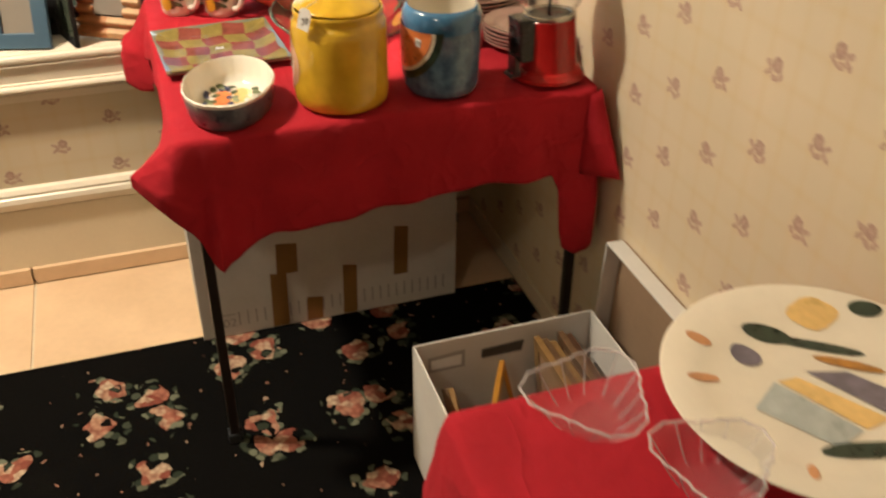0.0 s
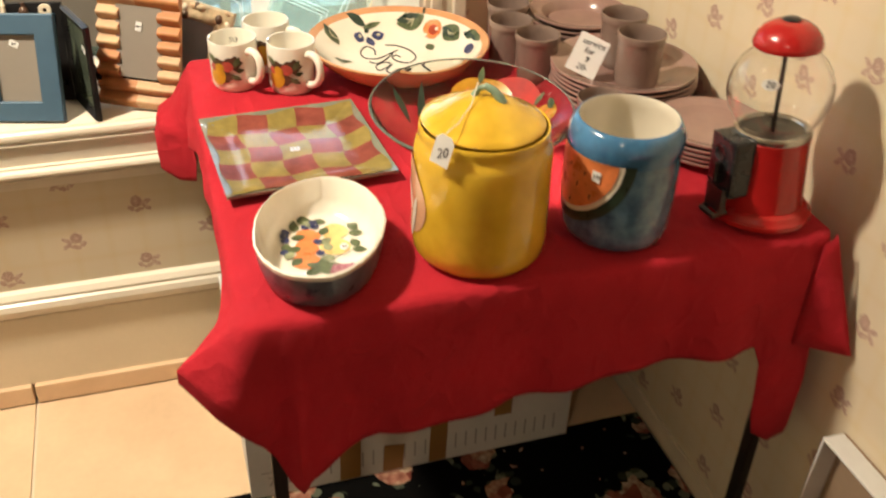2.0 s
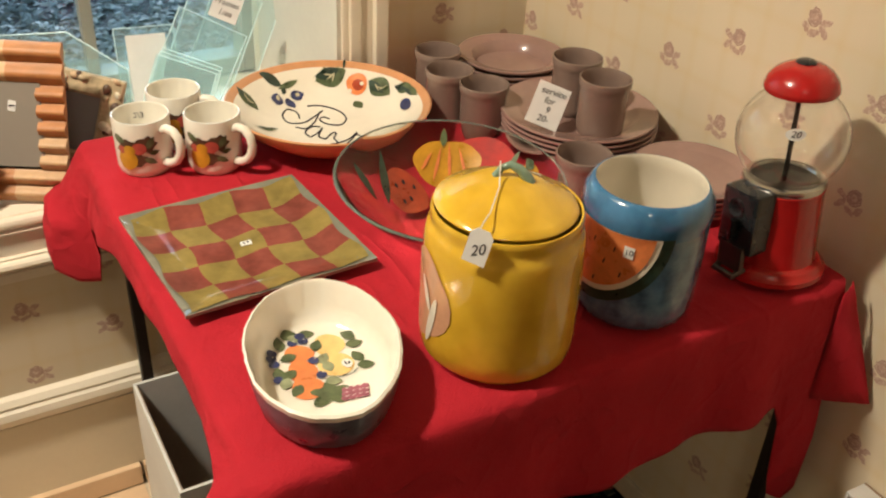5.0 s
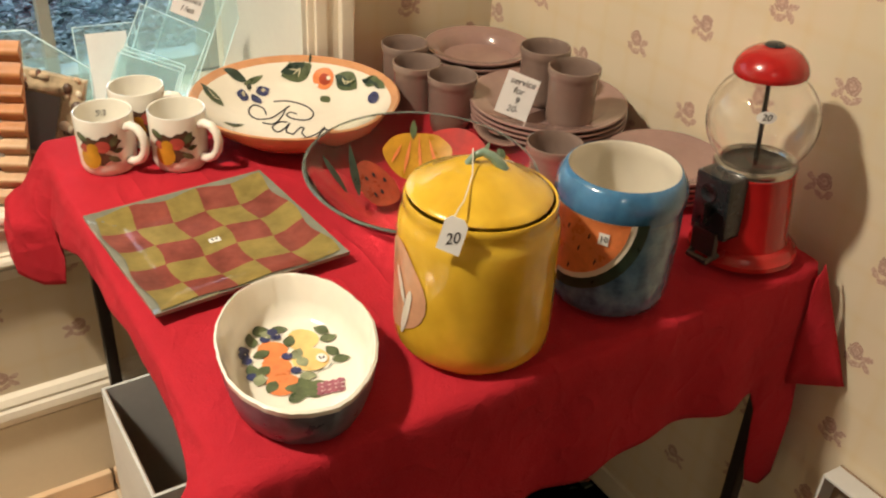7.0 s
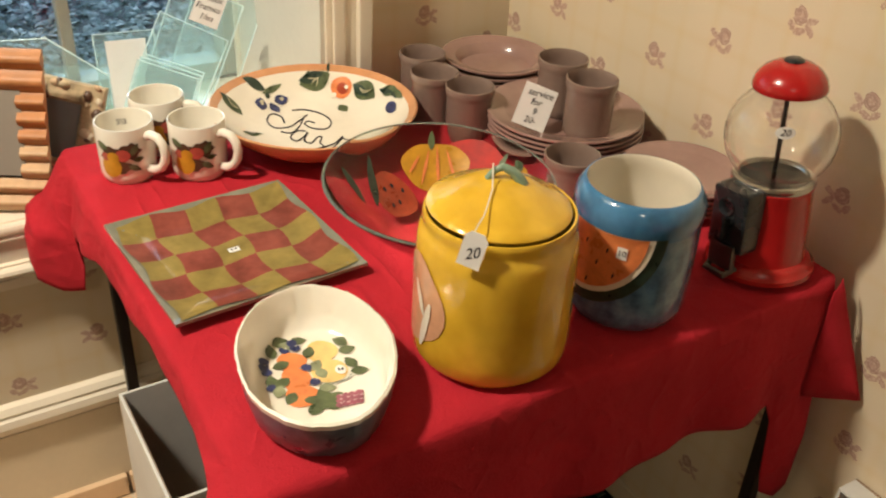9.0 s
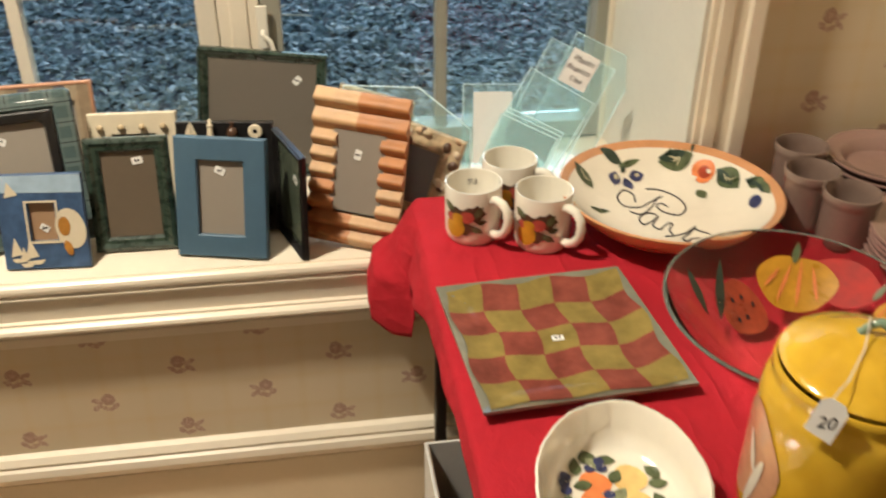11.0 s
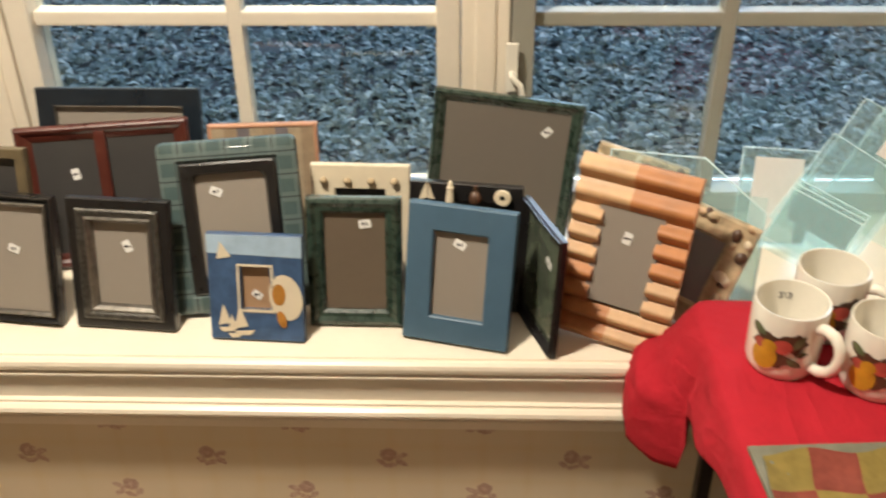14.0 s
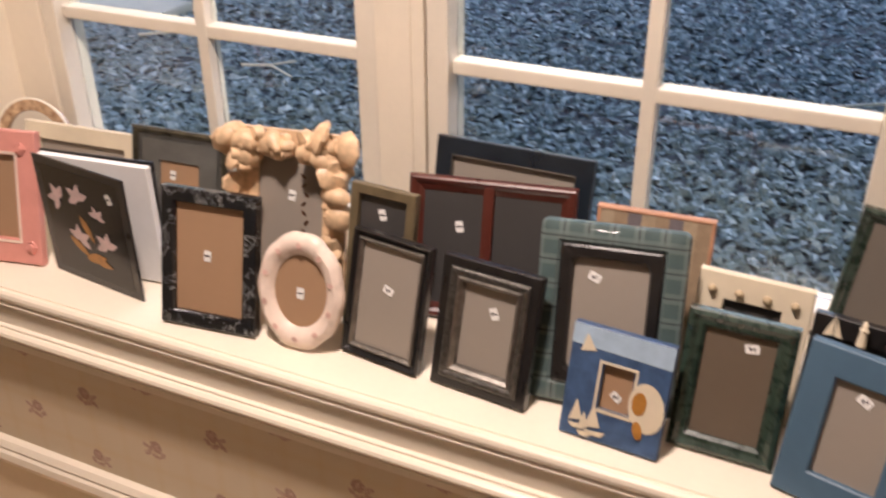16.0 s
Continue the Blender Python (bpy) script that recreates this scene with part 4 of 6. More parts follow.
def gumball_machine(x, y, turn):
    g = thing("gumball_machine", pose(x, y, T + 0.003, -3.7, -1.7, 0) @ pose(0, 0, 0, 0, 0, turn), "small red metal gumball machine with an empty glass globe", "gumball machine")
    part("base_flange", lathe([(0.0, 0.001), (0.063, 0.001), (0.067, 0.004), (0.0665, 0.010), (0.062, 0.013), (0.061, 0.017), (0.055, 0.022), (0, 0.022)], 56), GUM_RED, g)
    part("body", lathe([(0.0, 0.021), (0.0535, 0.021), (0.0525, 0.03), (0.0485, 0.112), (0.0495, 0.116), (0.048, 0.118), (0, 0.118)], 56), GUM_RED, g)
    part("collar", lathe([(0.040, 0.117), (0.0485, 0.117), (0.0500, 0.121), (0.0485, 0.125), (0.042, 0.125), (0.040, 0.121)], 56), CHROME, g, "grey metal collar")
    part("hopper_plate", lathe([(0, 0.1175), (0.041, 0.1195), (0.041, 0.122), (0.0, 0.1195)], 40), DARK_STEEL, g)
    wall = [(0.0655 * math.cos(radians(-50 + i * 108 / 20)), 0.1765 + 0.0650 * math.sin(radians(-50 + i * 108 / 20))) for i in range(21)]
    part("globe", lathe(wall + [(r - 0.0015, z) for r, z in wall[::-1]] + [wall[0]], 56), GLASS, g, "clear empty glass globe")
    part("rod", sweep([(0, 0, 0.119), (0, 0, 0.238)], 0.0030, 10), DARK_STEEL, g)
    part("bracket", sweep([(-0.029, 0, 0.238), (-0.027, 0, 0.225), (-0.020, 0, 0.222), (-0.008, 0, 0.229), (0, 0, 0.219), (0.008, 0, 0.229), (0.020, 0, 0.222), (0.027, 0, 0.225), (0.029, 0, 0.238)], 0.0034, 8), BLACK_ENAMEL, g, "black iron lid bracket").matrix_local = pose(0, 0, 0, 0, 0, 40)
    lid = part("lid", lathe([(0.0, 0.2670), (0.011, 0.2665), (0.022, 0.2640), (0.032, 0.2580), (0.0395, 0.2490), (0.0425, 0.2405), (0.0428, 0.2360), (0.0412, 0.2335), (0.039, 0.236), (0.0, 0.239)], 56), GUM_RED, g)
    part("lid_button", lathe([(0, 0.2700), (0.010, 0.2693), (0.0118, 0.2670), (0.0, 0.2650)], 20), BLACK_ENAMEL, lid, "dark top button")
    face = part("coin_unit", boxed(-0.0265, 0.0265, -0.072, -0.040, 0.044, 0.123, bevel=0.005), BLACK_ENAMEL, g, "black coin mechanism housing")
    part("coin_slot_boss", lathe([(0, 0.002), (0.0075, 0.002), (0.0095, 0.004), (0.0115, 0.004), (0.0125, 0), (0, 0)], 28), BLACK_ENAMEL, face).matrix_local = pose(-0.004, -0.070, 0.100, 90)
    part("turn_handle", boxed(-0.004, 0.004, -0.082, -0.070, 0.058, 0.088, bevel=0.003), BLACK_ENAMEL, face)
    part("chute_door", boxed(-0.018, 0.018, -0.077, -0.068, 0.020, 0.054, bevel=0.003), DARK_STEEL, face, "worn steel flap")
    part("chute_cup", sweep([(-0.016, -0.066, 0.022), (-0.014, -0.082, 0.016), (0.014, -0.082, 0.016), (0.016, -0.066, 0.022)], 0.0045, 8), DARK_STEEL, face, "worn steel lip")
    return g


gum = gumball_machine(0.380, 1.274, -88)


def globe_front(u, v):
    a = u / 0.065
    return (0.0605 * math.cos(a), 0.0605 * math.sin(a), v), Vector((math.cos(a), math.sin(a), 0.4)).normalized()


a0 = math.radians(222 + 88) * 0.065
st = part("price_sticker", decal([blob(a0, 0.203, 0.0115, 0.0075, 5, 16)], globe_front, 0.0026, 1), STICKER, gum, "white sticker marked 20")
part("number", text_mesh("20", 0.0115, globe_front, 0.2, (a0, 0.203), 0, 0.0034), INK, st)


def oval_dish(x, y, turn):
    d = thing("oval_dish", pose(x, y, T, 0, 0, turn), "oval hand-painted baking dish with fruit inside", "dish")
    sx, sy = 0.0789, 0.1123
    wob = lambda a, k: 1 + 0.006 * math.sin(5 * a + 1) + 0.005 * math.sin(9 * a) + 0.004 * math.sin(23 * a) + 0.003 * math.sin(37 * a + k)
    prof = [(0.0, 0.002), (0.82, 0.002), (0.88, 0.007), (0.95, 0.028), (0.99, 0.050), (1.0, 0.056), (0.97, 0.0575), (0.945, 0.054), (0.90, 0.030), (0.83, 0.014), (0.74, 0.009), (0.0, 0.008)]
    part("body", lathe(prof, 80, wave=wob, sx=sx, sy=sy, mi=[0] * 4 + [1] * 7), [NAVY_GLAZE, WHITE_GLAZE], d)
    inside = [(0.0, 0.0084), (0.74, 0.0092), (0.83, 0.0142), (0.90, 0.0302), (0.945, 0.0542)]

    def s(u, v):
        x, y = 0.88 * u + 0.003, 0.92 * v
        e = min(0.94, math.hypot(x / sx, y / sy))
        for (e0, z0), (e1, z1) in zip(inside, inside[1:]):
            if e <= e1:
                z = z0 + (z1 - z0) * (e - e0) / (e1 - e0)
                break
        return (x, y, z), Vector((-0.4 * x / sx, -0.4 * y / sy, 1)).normalized() if e > 0.74 else Vector((0, 0, 1))

    brush = lambda name, mt, shapes, lift=0.0006: paint(d, name, mt, shapes, s, lift)
    brush("orange_pear", ORANGE_PAINT, [blob(-0.028, 0.046, 0.018, 0.016, 0, 18, 3, 0.06), blob(-0.026, 0.014, 0.017, 0.021, 10, 18, 3, 0.06), blob(-0.022, -0.014, 0.020, 0.019, -10, 18, 3, 0.05)])
    brush("yellow_pear", YELLOW_PAINT, [blob(0.010, 0.058, 0.019, 0.020, 0, 18, 3, 0.05), blob(0.014, 0.022, 0.021, 0.021, 0, 18, 2, 0.05)], 0.0006)
    brush("berry", BLUE_PAINT, [blob(u, v, 0.0064, 0.0062) for u, v in ((-0.061, 0.040), (-0.034, 0.066), (-0.021, 0.068), (-0.024, 0.077), (-0.012, 0.031), (-0.005, 0.006), (-0.055, 0.003), (-0.058, 0.030), (-0.060, 0.048))], 0.0013)
    brush("berry_glint", WHITE_GLAZE, [blob(u + 0.002, v + 0.002, 0.0012, 0.0009, 0, 7) for u, v in ((-0.061, 0.040), (-0.034, 0.066), (-0.021, 0.068), (-0.012, 0.031), (-0.005, 0.006))], 0.0022)
    brush("leaf", GREEN_PAINT, [leaf_shape(u, v, 0.022, 0.015, t) for u, v, t in ((-0.038, 0.080, 25), (-0.016, 0.081, 0), (-0.050, 0.064, 100), (0.034, 0.071, 140), (0.040, 0.055, 10), (0.041, 0.032, 120), (0.049, 0.016, 0), (-0.006, 0.058, 70), (-0.041, 0.040, 200), (-0.042, 0.010, 220), (-0.035, -0.017, 240), (-0.054, 0.014, 100))], 0.0010)
    brush("pale_leaf", mat("sage_leaf_paint", (0.24, 0.26, 0.15), 0.3, vary=0.5, scale=70, relief=0), [leaf_shape(u, v, 0.021, 0.015, t) for u, v, t in ((0.000, 0.034, 60), (0.004, 0.020, 110), (0.008, -0.006, -15), (-0.030, 0.074, 160), (-0.047, -0.004, 70))], 0.0011)
    brush("pear_outline", DARK_GREEN_PAINT, [leaf_shape(0.024, 0.001, 0.030, 0.0016, 14), leaf_shape(0.036, 0.008, 0.012, 0.0014, 50)], 0.0014)
    brush("grape_leaf", GREEN_PAINT, [blob(0.001, -0.026, 0.019, 0.017, 20, 25, 5, 0.28), blob(-0.009, -0.037, 0.012, 0.008, 40)], 0.001)
    brush("grape", MAUVE_PAINT, [blob(0.019 + 0.0078 * i - 0.001 * j, -0.024 - 0.0068 * j + 0.001 * i, 0.0046, 0.0042) for i in range(4) for j in range(3)], 0.0012)
    brush("grape_glint", PETAL_PALE, [blob(0.0205 + 0.0078 * i - 0.001 * j, -0.0225 - 0.0068 * j + 0.001 * i, 0.0016, 0.0012, 0, 7) for i in range(4) for j in range(3)], 0.0022)
    st = part("price_sticker", decal([blob(0.027, 0.020, 0.0065, 0.0080, 10, 12)], s, 0.0022, 1), STICKER, d)
    price_bars(st, lambda u, v: (Vector(s(u, v)[0]) + Vector((0, 0, 0.0018)), s(u, v)[1]), 0.027, 0.020, 0.012, 0.013)
    return d


oval_dish(-0.215, 1.313, -17)


def square_plate(x, y, turn):
    p = thing("square_plate", pose(x, y, T, 0, 0, turn), "square fused glass platter in an olive and red check", "plate")
    n, half = 5, 0.120
    height = lambda u, v: 0.006 + 0.0115 * max(0, (max(abs(u), abs(v)) - 0.082) / 0.038) ** 1.2
    bm = bmesh.new()
    g = 20
    grid = [[[bm.verts.new((half * (2 * i / g - 1), half * (2 * j / g - 1), height(half * (2 * i / g - 1), half * (2 * j / g - 1)) - k * 0.0045)) for j in range(g + 1)] for i in range(g + 1)] for k in (0, 1)]
    for i in range(g):
        for j in range(g):
            a = grid[0]
            bm.faces.new([a[i][j], a[i + 1][j], a[i + 1][j + 1], a[i][j + 1]])
            a = grid[1]
            bm.faces.new([a[i][j], a[i][j + 1], a[i + 1][j + 1], a[i + 1][j]])
    ring = [(i, 0) for i in range(g)] + [(g, j) for j in range(g)] + [(i, g) for i in range(g, 0, -1)] + [(0, j) for j in range(g, 0, -1)]
    for (a, b), (c, d) in zip(ring, ring[1:] + ring[:1]):
        bm.faces.new([grid[0][a][b], grid[1][a][b], grid[1][c][d], grid[0][c][d]])
    bmesh.ops.recalc_face_normals(bm, faces=bm.faces)
    part("glass_slab", smooth(bm, 60), GREY_FUSED, p, "grey-green glass rim")
    s = lambda u, v: ((u, v, height(u, v)), Vector((0, 0, 1)))
    rr = random.Random(5)
    cut = [-0.1125 + 0.045 * k for k in range(6)]
    bend = lambda u, v: (u + 0.0035 * math.sin(v * 62 + 1), v + 0.0035 * math.sin(u * 70))
    for i in range(n):
        for j in range(n):
            x0, x1, y0, y1 = cut[i], cut[i + 1], cut[j], cut[j + 1]
            o = []
            for (ax, ay), (bx, by) in (((x0, y0), (x1, y0)), ((x1, y0), (x1, y1)), ((x1, y1), (x0, y1)), ((x0, y1), (x0, y0))):
                o += [bend(ax + (bx - ax) * k / 5, ay + (by - ay) * k / 5) for k in range(5)]
            part("check", decal([o], s, 0.0014, 5), OLIVE_FUSED if (i + j) % 2 == 0 else RED_FUSED, p)
    st = part("price_sticker", decal([[(-0.0075, -0.0045), (0.007, -0.005), (0.008, 0.0045), (-0.006, 0.005)]], s, 0.0024, 1), STICKER, p)
    price_bars(st, lambda u, v: ((u, v, height(u, v) + 0.0022), Vector((0, 0, 1))), 0, 0, 0.015, 0.011)
    return p


square_plate(-0.199, 1.592, 3.5)


def mug(x, y, turn, label):
    m = thing("mug", pose(x, y, T, 0, 0, turn), label, "mug", "painted fruit mugs")
    prof = [(0.0, 0.003), (0.030, 0.003), (0.0335, 0.0), (0.0365, 0.004), (0.0385, 0.012), (0.0392, 0.045), (0.0395, 0.080), (0.0388, 0.0828), (0.0372, 0.0825), (0.0365, 0.078), (0.036, 0.015), (0.033, 0.008), (0.0, 0.007)]
    part("body", lathe(prof, 48), WHITE_GLAZE, m)
    part("handle", sweep([(0.036, 0, 0.067), (0.047, 0, 0.0715), (0.058, 0, 0.070), (0.066, 0, 0.062), (0.069, 0, 0.050), (0.067, 0, 0.037), (0.060, 0, 0.026), (0.049, 0, 0.019), (0.036, 0, 0.018)], 0.0063, 12), WHITE_GLAZE, m)
    s = drum_surface(lambda v: 0.0393)
    b = math.radians(-60) * 0.0393
    for name, mt, shapes, lift in (("fruit_band", BROWN_PAINT, [blob(b - 0.012, 0.048, 0.016, 0.011, 20, 14, 4, 0.2), blob(b + 0.014, 0.052, 0.014, 0.012, 0, 14, 5, 0.2), blob(b, 0.030, 0.016, 0.010, 0, 14, 4, 0.2), blob(b - 0.024, 0.058, 0.010, 0.006, -30, 10)], 0.0006),
                                   ("orange_pear", PUMPKIN, [blob(b - 0.013, 0.030, 0.014, 0.016), blob(b - 0.009, 0.044, 0.008, 0.008)], 0.0016),
                                   ("red_apple", RED_PAINT, [blob(b + 0.004, 0.047, 0.010, 0.009), blob(b - 0.020, 0.044, 0.006, 0.006)], 0.0014),
                                   ("leaf", GREEN_PAINT, [leaf_shape(b + 0.020, 0.055, 0.020, 0.010, 60), leaf_shape(b - 0.022, 0.060, 0.018, 0.009, 150), leaf_shape(b + 0.018, 0.028, 0.018, 0.009, -30), leaf_shape(b + 0.024, 0.040, 0.014, 0.008, 10)], 0.0018)):
        paint(m, name, mt, shapes, s, lift)
    return m


first = mug(-0.252, 1.857, -58, "white ceramic mug painted with pears and apples")
inside = lambda u, v: ((0.0362 * math.cos(u / 0.0362), 0.0362 * math.sin(u / 0.0362), v), Vector((-math.cos(u / 0.0362), -math.sin(u / 0.0362), 0)))
part("number", text_mesh("2/3", 0.012, inside, 0, (math.radians(140) * 0.0362, 0.064), 180, 0.0006), INK, first)
mug(-0.162, 1.822, -58, "white ceramic mug painted with pears and apples")
mug(-0.188, 1.921, -35, "white ceramic mug painted with pears and apples")


def pasta_bowl(x, y):
    b = thing("pasta_bowl", pose(x, y, T), "large cream serving bowl with an orange rim lettered Pasta", "bowl")
    inner = [(0.0, 0.012), (0.060, 0.013), (0.095, 0.020), (0.125, 0.038), (0.142, 0.053)]
    prof = [(0.0, 0.003), (0.075, 0.003), (0.080, 0.0), (0.088, 0.004), (0.112, 0.016), (0.140, 0.038), (0.1545, 0.056), (0.1555, 0.0595), (0.153, 0.061), (0.142, 0.0535)] + inner[::-1][1:]
    part("body", lathe(prof, 96, mi=[0] * 9 + [1] * 4), [ORANGE_GLAZE, CREAM_GLAZE], b)
    s = bowl_surface(inner + [(0.156, 0.061)])
    cream_vein = mat("cream_vein_paint", (0.55, 0.50, 0.33), 0.3, vary=0.2, scale=60, relief=0)
    big_leaves = ((0.054, 0.117, 0.052, 0.036, 172), (0.112, 0.052, 0.050, 0.030, -78), (-0.099, 0.082, 0.038, 0.024, -60), (0.137, 0.014, 0.034, 0.018, -75), (0.140, -0.006, 0.038, 0.010, -95))
    for name, mt, shapes, lift in (
            ("leaf", GREEN_PAINT, [leaf_shape(*q) for q in big_leaves] + [leaf_shape(0.071, 0.047, 0.024, 0.017, -85), leaf_shape(-0.093, 0.016, 0.034, 0.013, 8), leaf_shape(-0.018, 0.122, 0.040, 0.010, 18)], 0.0006),
            ("leaf_shadow", DARK_GREEN_PAINT, [leaf_shape(u - 0.004, v + 0.006, 0.8 * l, 0.45 * w, t) for u, v, l, w, t in big_leaves] + [leaf_shape(-0.046, 0.131, 0.038, 0.018, 150), leaf_shape(-0.030, 0.112, 0.014, 0.008, 60), leaf_shape(-0.093, 0.018, 0.026, 0.004, 8), leaf_shape(0.082, 0.124, 0.018, 0.005, 60)], 0.0012),
            ("leaf_vein", cream_vein, [leaf_shape(u + 0.003 * (k - 1), v + 0.004 * (1 - k), 0.016, 0.0022, t + 40 * (k - 1) + 20) for u, v, l, w, t in big_leaves[:3] for k in range(3)], 0.0020),
            ("plum", BLUE_PAINT, [leaf_shape(-0.047, 0.097, 0.024, 0.019, 70), leaf_shape(-0.028, 0.088, 0.024, 0.016, -75), leaf_shape(-0.011, 0.103, 0.025, 0.018, 10), blob(0.121, -0.020, 0.008, 0.016, -15)], 0.0010),
            ("plum_bloom", cream_vein, [blob(-0.045, 0.099, 0.003, 0.005, -20, 8), blob(-0.010, 0.104, 0.004, 0.003, 10, 8)], 0.0016),
            ("tomato", ORANGE_PAINT, [blob(0.086, 0.084, 0.016, 0.019, 10, 18, 3, 0.05)], 0.0010),
            ("tomato_heart", ORANGE_RED, [blob(0.087, 0.082, 0.0085, 0.011, 10, 14)], 0.0014),
            ("tomato_spot", CREAM_GLAZE, [blob(0.093, 0.080, 0.003, 0.004), blob(0.070, 0.080, 0.005, 0.004)], 0.0020)):
        paint(b, name, mt, shapes, s, lift, 3)
    word = [("P", [(-0.030, 0.046), (-0.027, 0.064), (-0.039, 0.075), (-0.053, 0.059), (-0.052, 0.038), (-0.030, 0.030), (-0.005, 0.045), (0.014, 0.058)]),
            ("P", [(-0.004, 0.077), (0.017, 0.071), (0.036, 0.049), (0.037, 0.020), (0.020, 0.001), (0.002, 0.012), (-0.003, 0.030), (0.006, 0.037), (0.012, 0.027)]),
            ("P", [(0.008, 0.056), (-0.014, 0.026), (-0.034, 0.010), (-0.047, 0.020)]),
            ("a", [(-0.012, 0.007), (-0.024, 0.012), (-0.040, -0.001), (-0.039, -0.019), (-0.023, -0.010), (-0.011, 0.002), (-0.027, -0.022), (-0.022, -0.036)]),
            ("s", [(-0.022, -0.036), (-0.004, -0.020), (0.001, -0.023), (-0.009, -0.038), (-0.010, -0.054), (-0.022, -0.055)]),
            ("t", [(-0.012, -0.056), (0.010, -0.050), (0.031, -0.034), (0.014, -0.052), (-0.001, -0.066), (0.001, -0.075), (0.008, -0.074)]),
            ("t", [(0.024, -0.038), (0.036, -0.054), (0.040, -0.062)]),
            ("a", [(0.022, -0.070), (0.010, -0.070), (-0.002, -0.084), (0.002, -0.096), (0.016, -0.086), (0.024, -0.074), (0.012, -0.096), (0.018, -0.108)])]
    for letter, pts in word:
        fine = []
        ends = [pts[0]] + pts + [pts[-1]]
        for p0, q0, q1, p1 in zip(ends, ends[1:], ends[2:], ends[3:]):
            for k in range(5):
                t = k / 5
                fine.append(tuple(0.5 * (2 * b1 + (c1 - a1) * t + (2 * a1 - 5 * b1 + 4 * c1 - d1) * t * t + (3 * b1 - a1 - 3 * c1 + d1) * t ** 3) for a1, b1, c1, d1 in zip(p0, q0, q1, p1)))
        fine.append(pts[-1])
        line = []
        for u, v in fine:
            line.append((u, v, s(u, v)[0][2] + 0.0004))
        part("letter_" + letter, sweep(line, 0.0013, 6), INK, b, "black brushed script letter")
    return b


pasta_bowl(0.025, 1.844)


def glass_bowl(x, y):
    b = thing("glass_bowl", pose(x, y, T + 0.003, 3.5, 0, 0), "wide clear glass bowl painted with pumpkins and peppers", "bowl")
    outer = [(0.0, 0.002), (0.050, 0.002), (0.062, 0.006), (0.100, 0.040), (0.130, 0.070), (0.1435, 0.084), (0.1455, 0.087), (0.1440, 0.0895)]
    inner = [(0.0, 0.009), (0.050, 0.009), (0.060, 0.012), (0.097, 0.044), (0.127, 0.073), (0.141, 0.088)]
    gl = part("body", lathe(outer + inner[::-1], 96), GREEN_GLASS, b)
    gl.visible_shadow = False
    part("rim_edge", lathe([(0.1425, 0.0885), (0.1445, 0.0862), (0.1465, 0.0875), (0.1448, 0.0897), (0.1425, 0.0885)], 96), GLASS_EDGE, b, "grey-green glass edge").visible_shadow = False
    s = bowl_surface([(r, z) for r, z in inner])
    for name, mt, shapes, lift in (
            ("strawberry", ORANGE_RED, [blob(-0.022, 0.072, 0.030, 0.026, -25, 24, 3, 0.06)], 0.0006),
            ("pumpkin", PUMPKIN, [blob(0.046, 0.086, 0.046, 0.025, -27, 40, 6, 0.02)], 0.0014),
            ("tomato", mat("tomato_red_paint", (0.40, 0.022, 0.016), 0.7, vary=0.3, scale=50, relief=0), [blob(0.094, 0.062, 0.040, 0.020, 123, 24, 4, 0.04)], 0.0008),
            ("small_pumpkin", PUMPKIN, [blob(0.113, -0.002, 0.019, 0.016, 95, 20, 5, 0.03)], 0.0012),
            ("small_pumpkin_rib", ORANGE_PAINT, [leaf_shape(0.113, -0.002, 0.026, 0.004, 4), leaf_shape(0.112, 0.008, 0.022, 0.003, 16), leaf_shape(0.112, -0.012, 0.022, 0.003, -8)], 0.0024),
            ("pumpkin_shade", ORANGE_PAINT, [leaf_shape(0.034, 0.092, 0.040, 0.0045, 48), leaf_shape(0.050, 0.086, 0.044, 0.0045, 66), leaf_shape(0.066, 0.078, 0.036, 0.004, 82), leaf_shape(0.021, 0.100, 0.026, 0.004, 30)], 0.0026),
            ("pepper", DARK_GREEN_PAINT, [leaf_shape(-0.083, 0.073, 0.046, 0.014, -70), leaf_shape(-0.049, 0.086, 0.066, 0.013, 75)], 0.0012),
            ("stalk", GREEN_PAINT, [leaf_shape(0.054, 0.113, 0.020, 0.010, 60), leaf_shape(0.126, 0.006, 0.022, 0.010, 80), leaf_shape(0.118, 0.030, 0.020, 0.009, 20)], 0.0030),
            ("seed", INK, [blob(u, v, 0.0022, 0.0026) for u, v in ((-0.034, 0.080), (-0.018, 0.066), (-0.008, 0.078), (-0.030, 0.062), (-0.022, 0.084))], 0.0018)):
        paint(b, name, mt, shapes, s, lift, 3)
    return b


glass_bowl(0.042, 1.511)


def plate_stack(x, y, r, count, gap, label, start=T, well=0.0):
    out = []
    base = None
    for k in range(count):
        m = pose(x + 0.002 * math.sin(5 * k + r * 90), y + 0.002 * math.cos(7 * k), start + gap * k)
        if base is None:
            base = thing("plate", m, label, "plate", "mauve dinner set")
            prof = [(0.0, 0.002), (0.56 * r, 0.002), (0.60 * r, 0.0), (0.64 * r, 0.003), (0.74 * r, 0.009 + well), (0.98 * r, 0.013 + well), (r, 0.0155 + well), (0.995 * r, 0.0178 + well), (0.975 * r, 0.0182 + well), (0.955 * r, 0.0168 + well), (0.775 * r, 0.0138 + well), (0.745 * r, 0.0125 + well), (0.66 * r, 0.0075), (0.56 * r, 0.0055), (0.0, 0.005)]
            part("body", lathe(prof, 72), MAUVE, base)
        else:
            copy_thing(base, m)
    return start + gap * (count - 1)


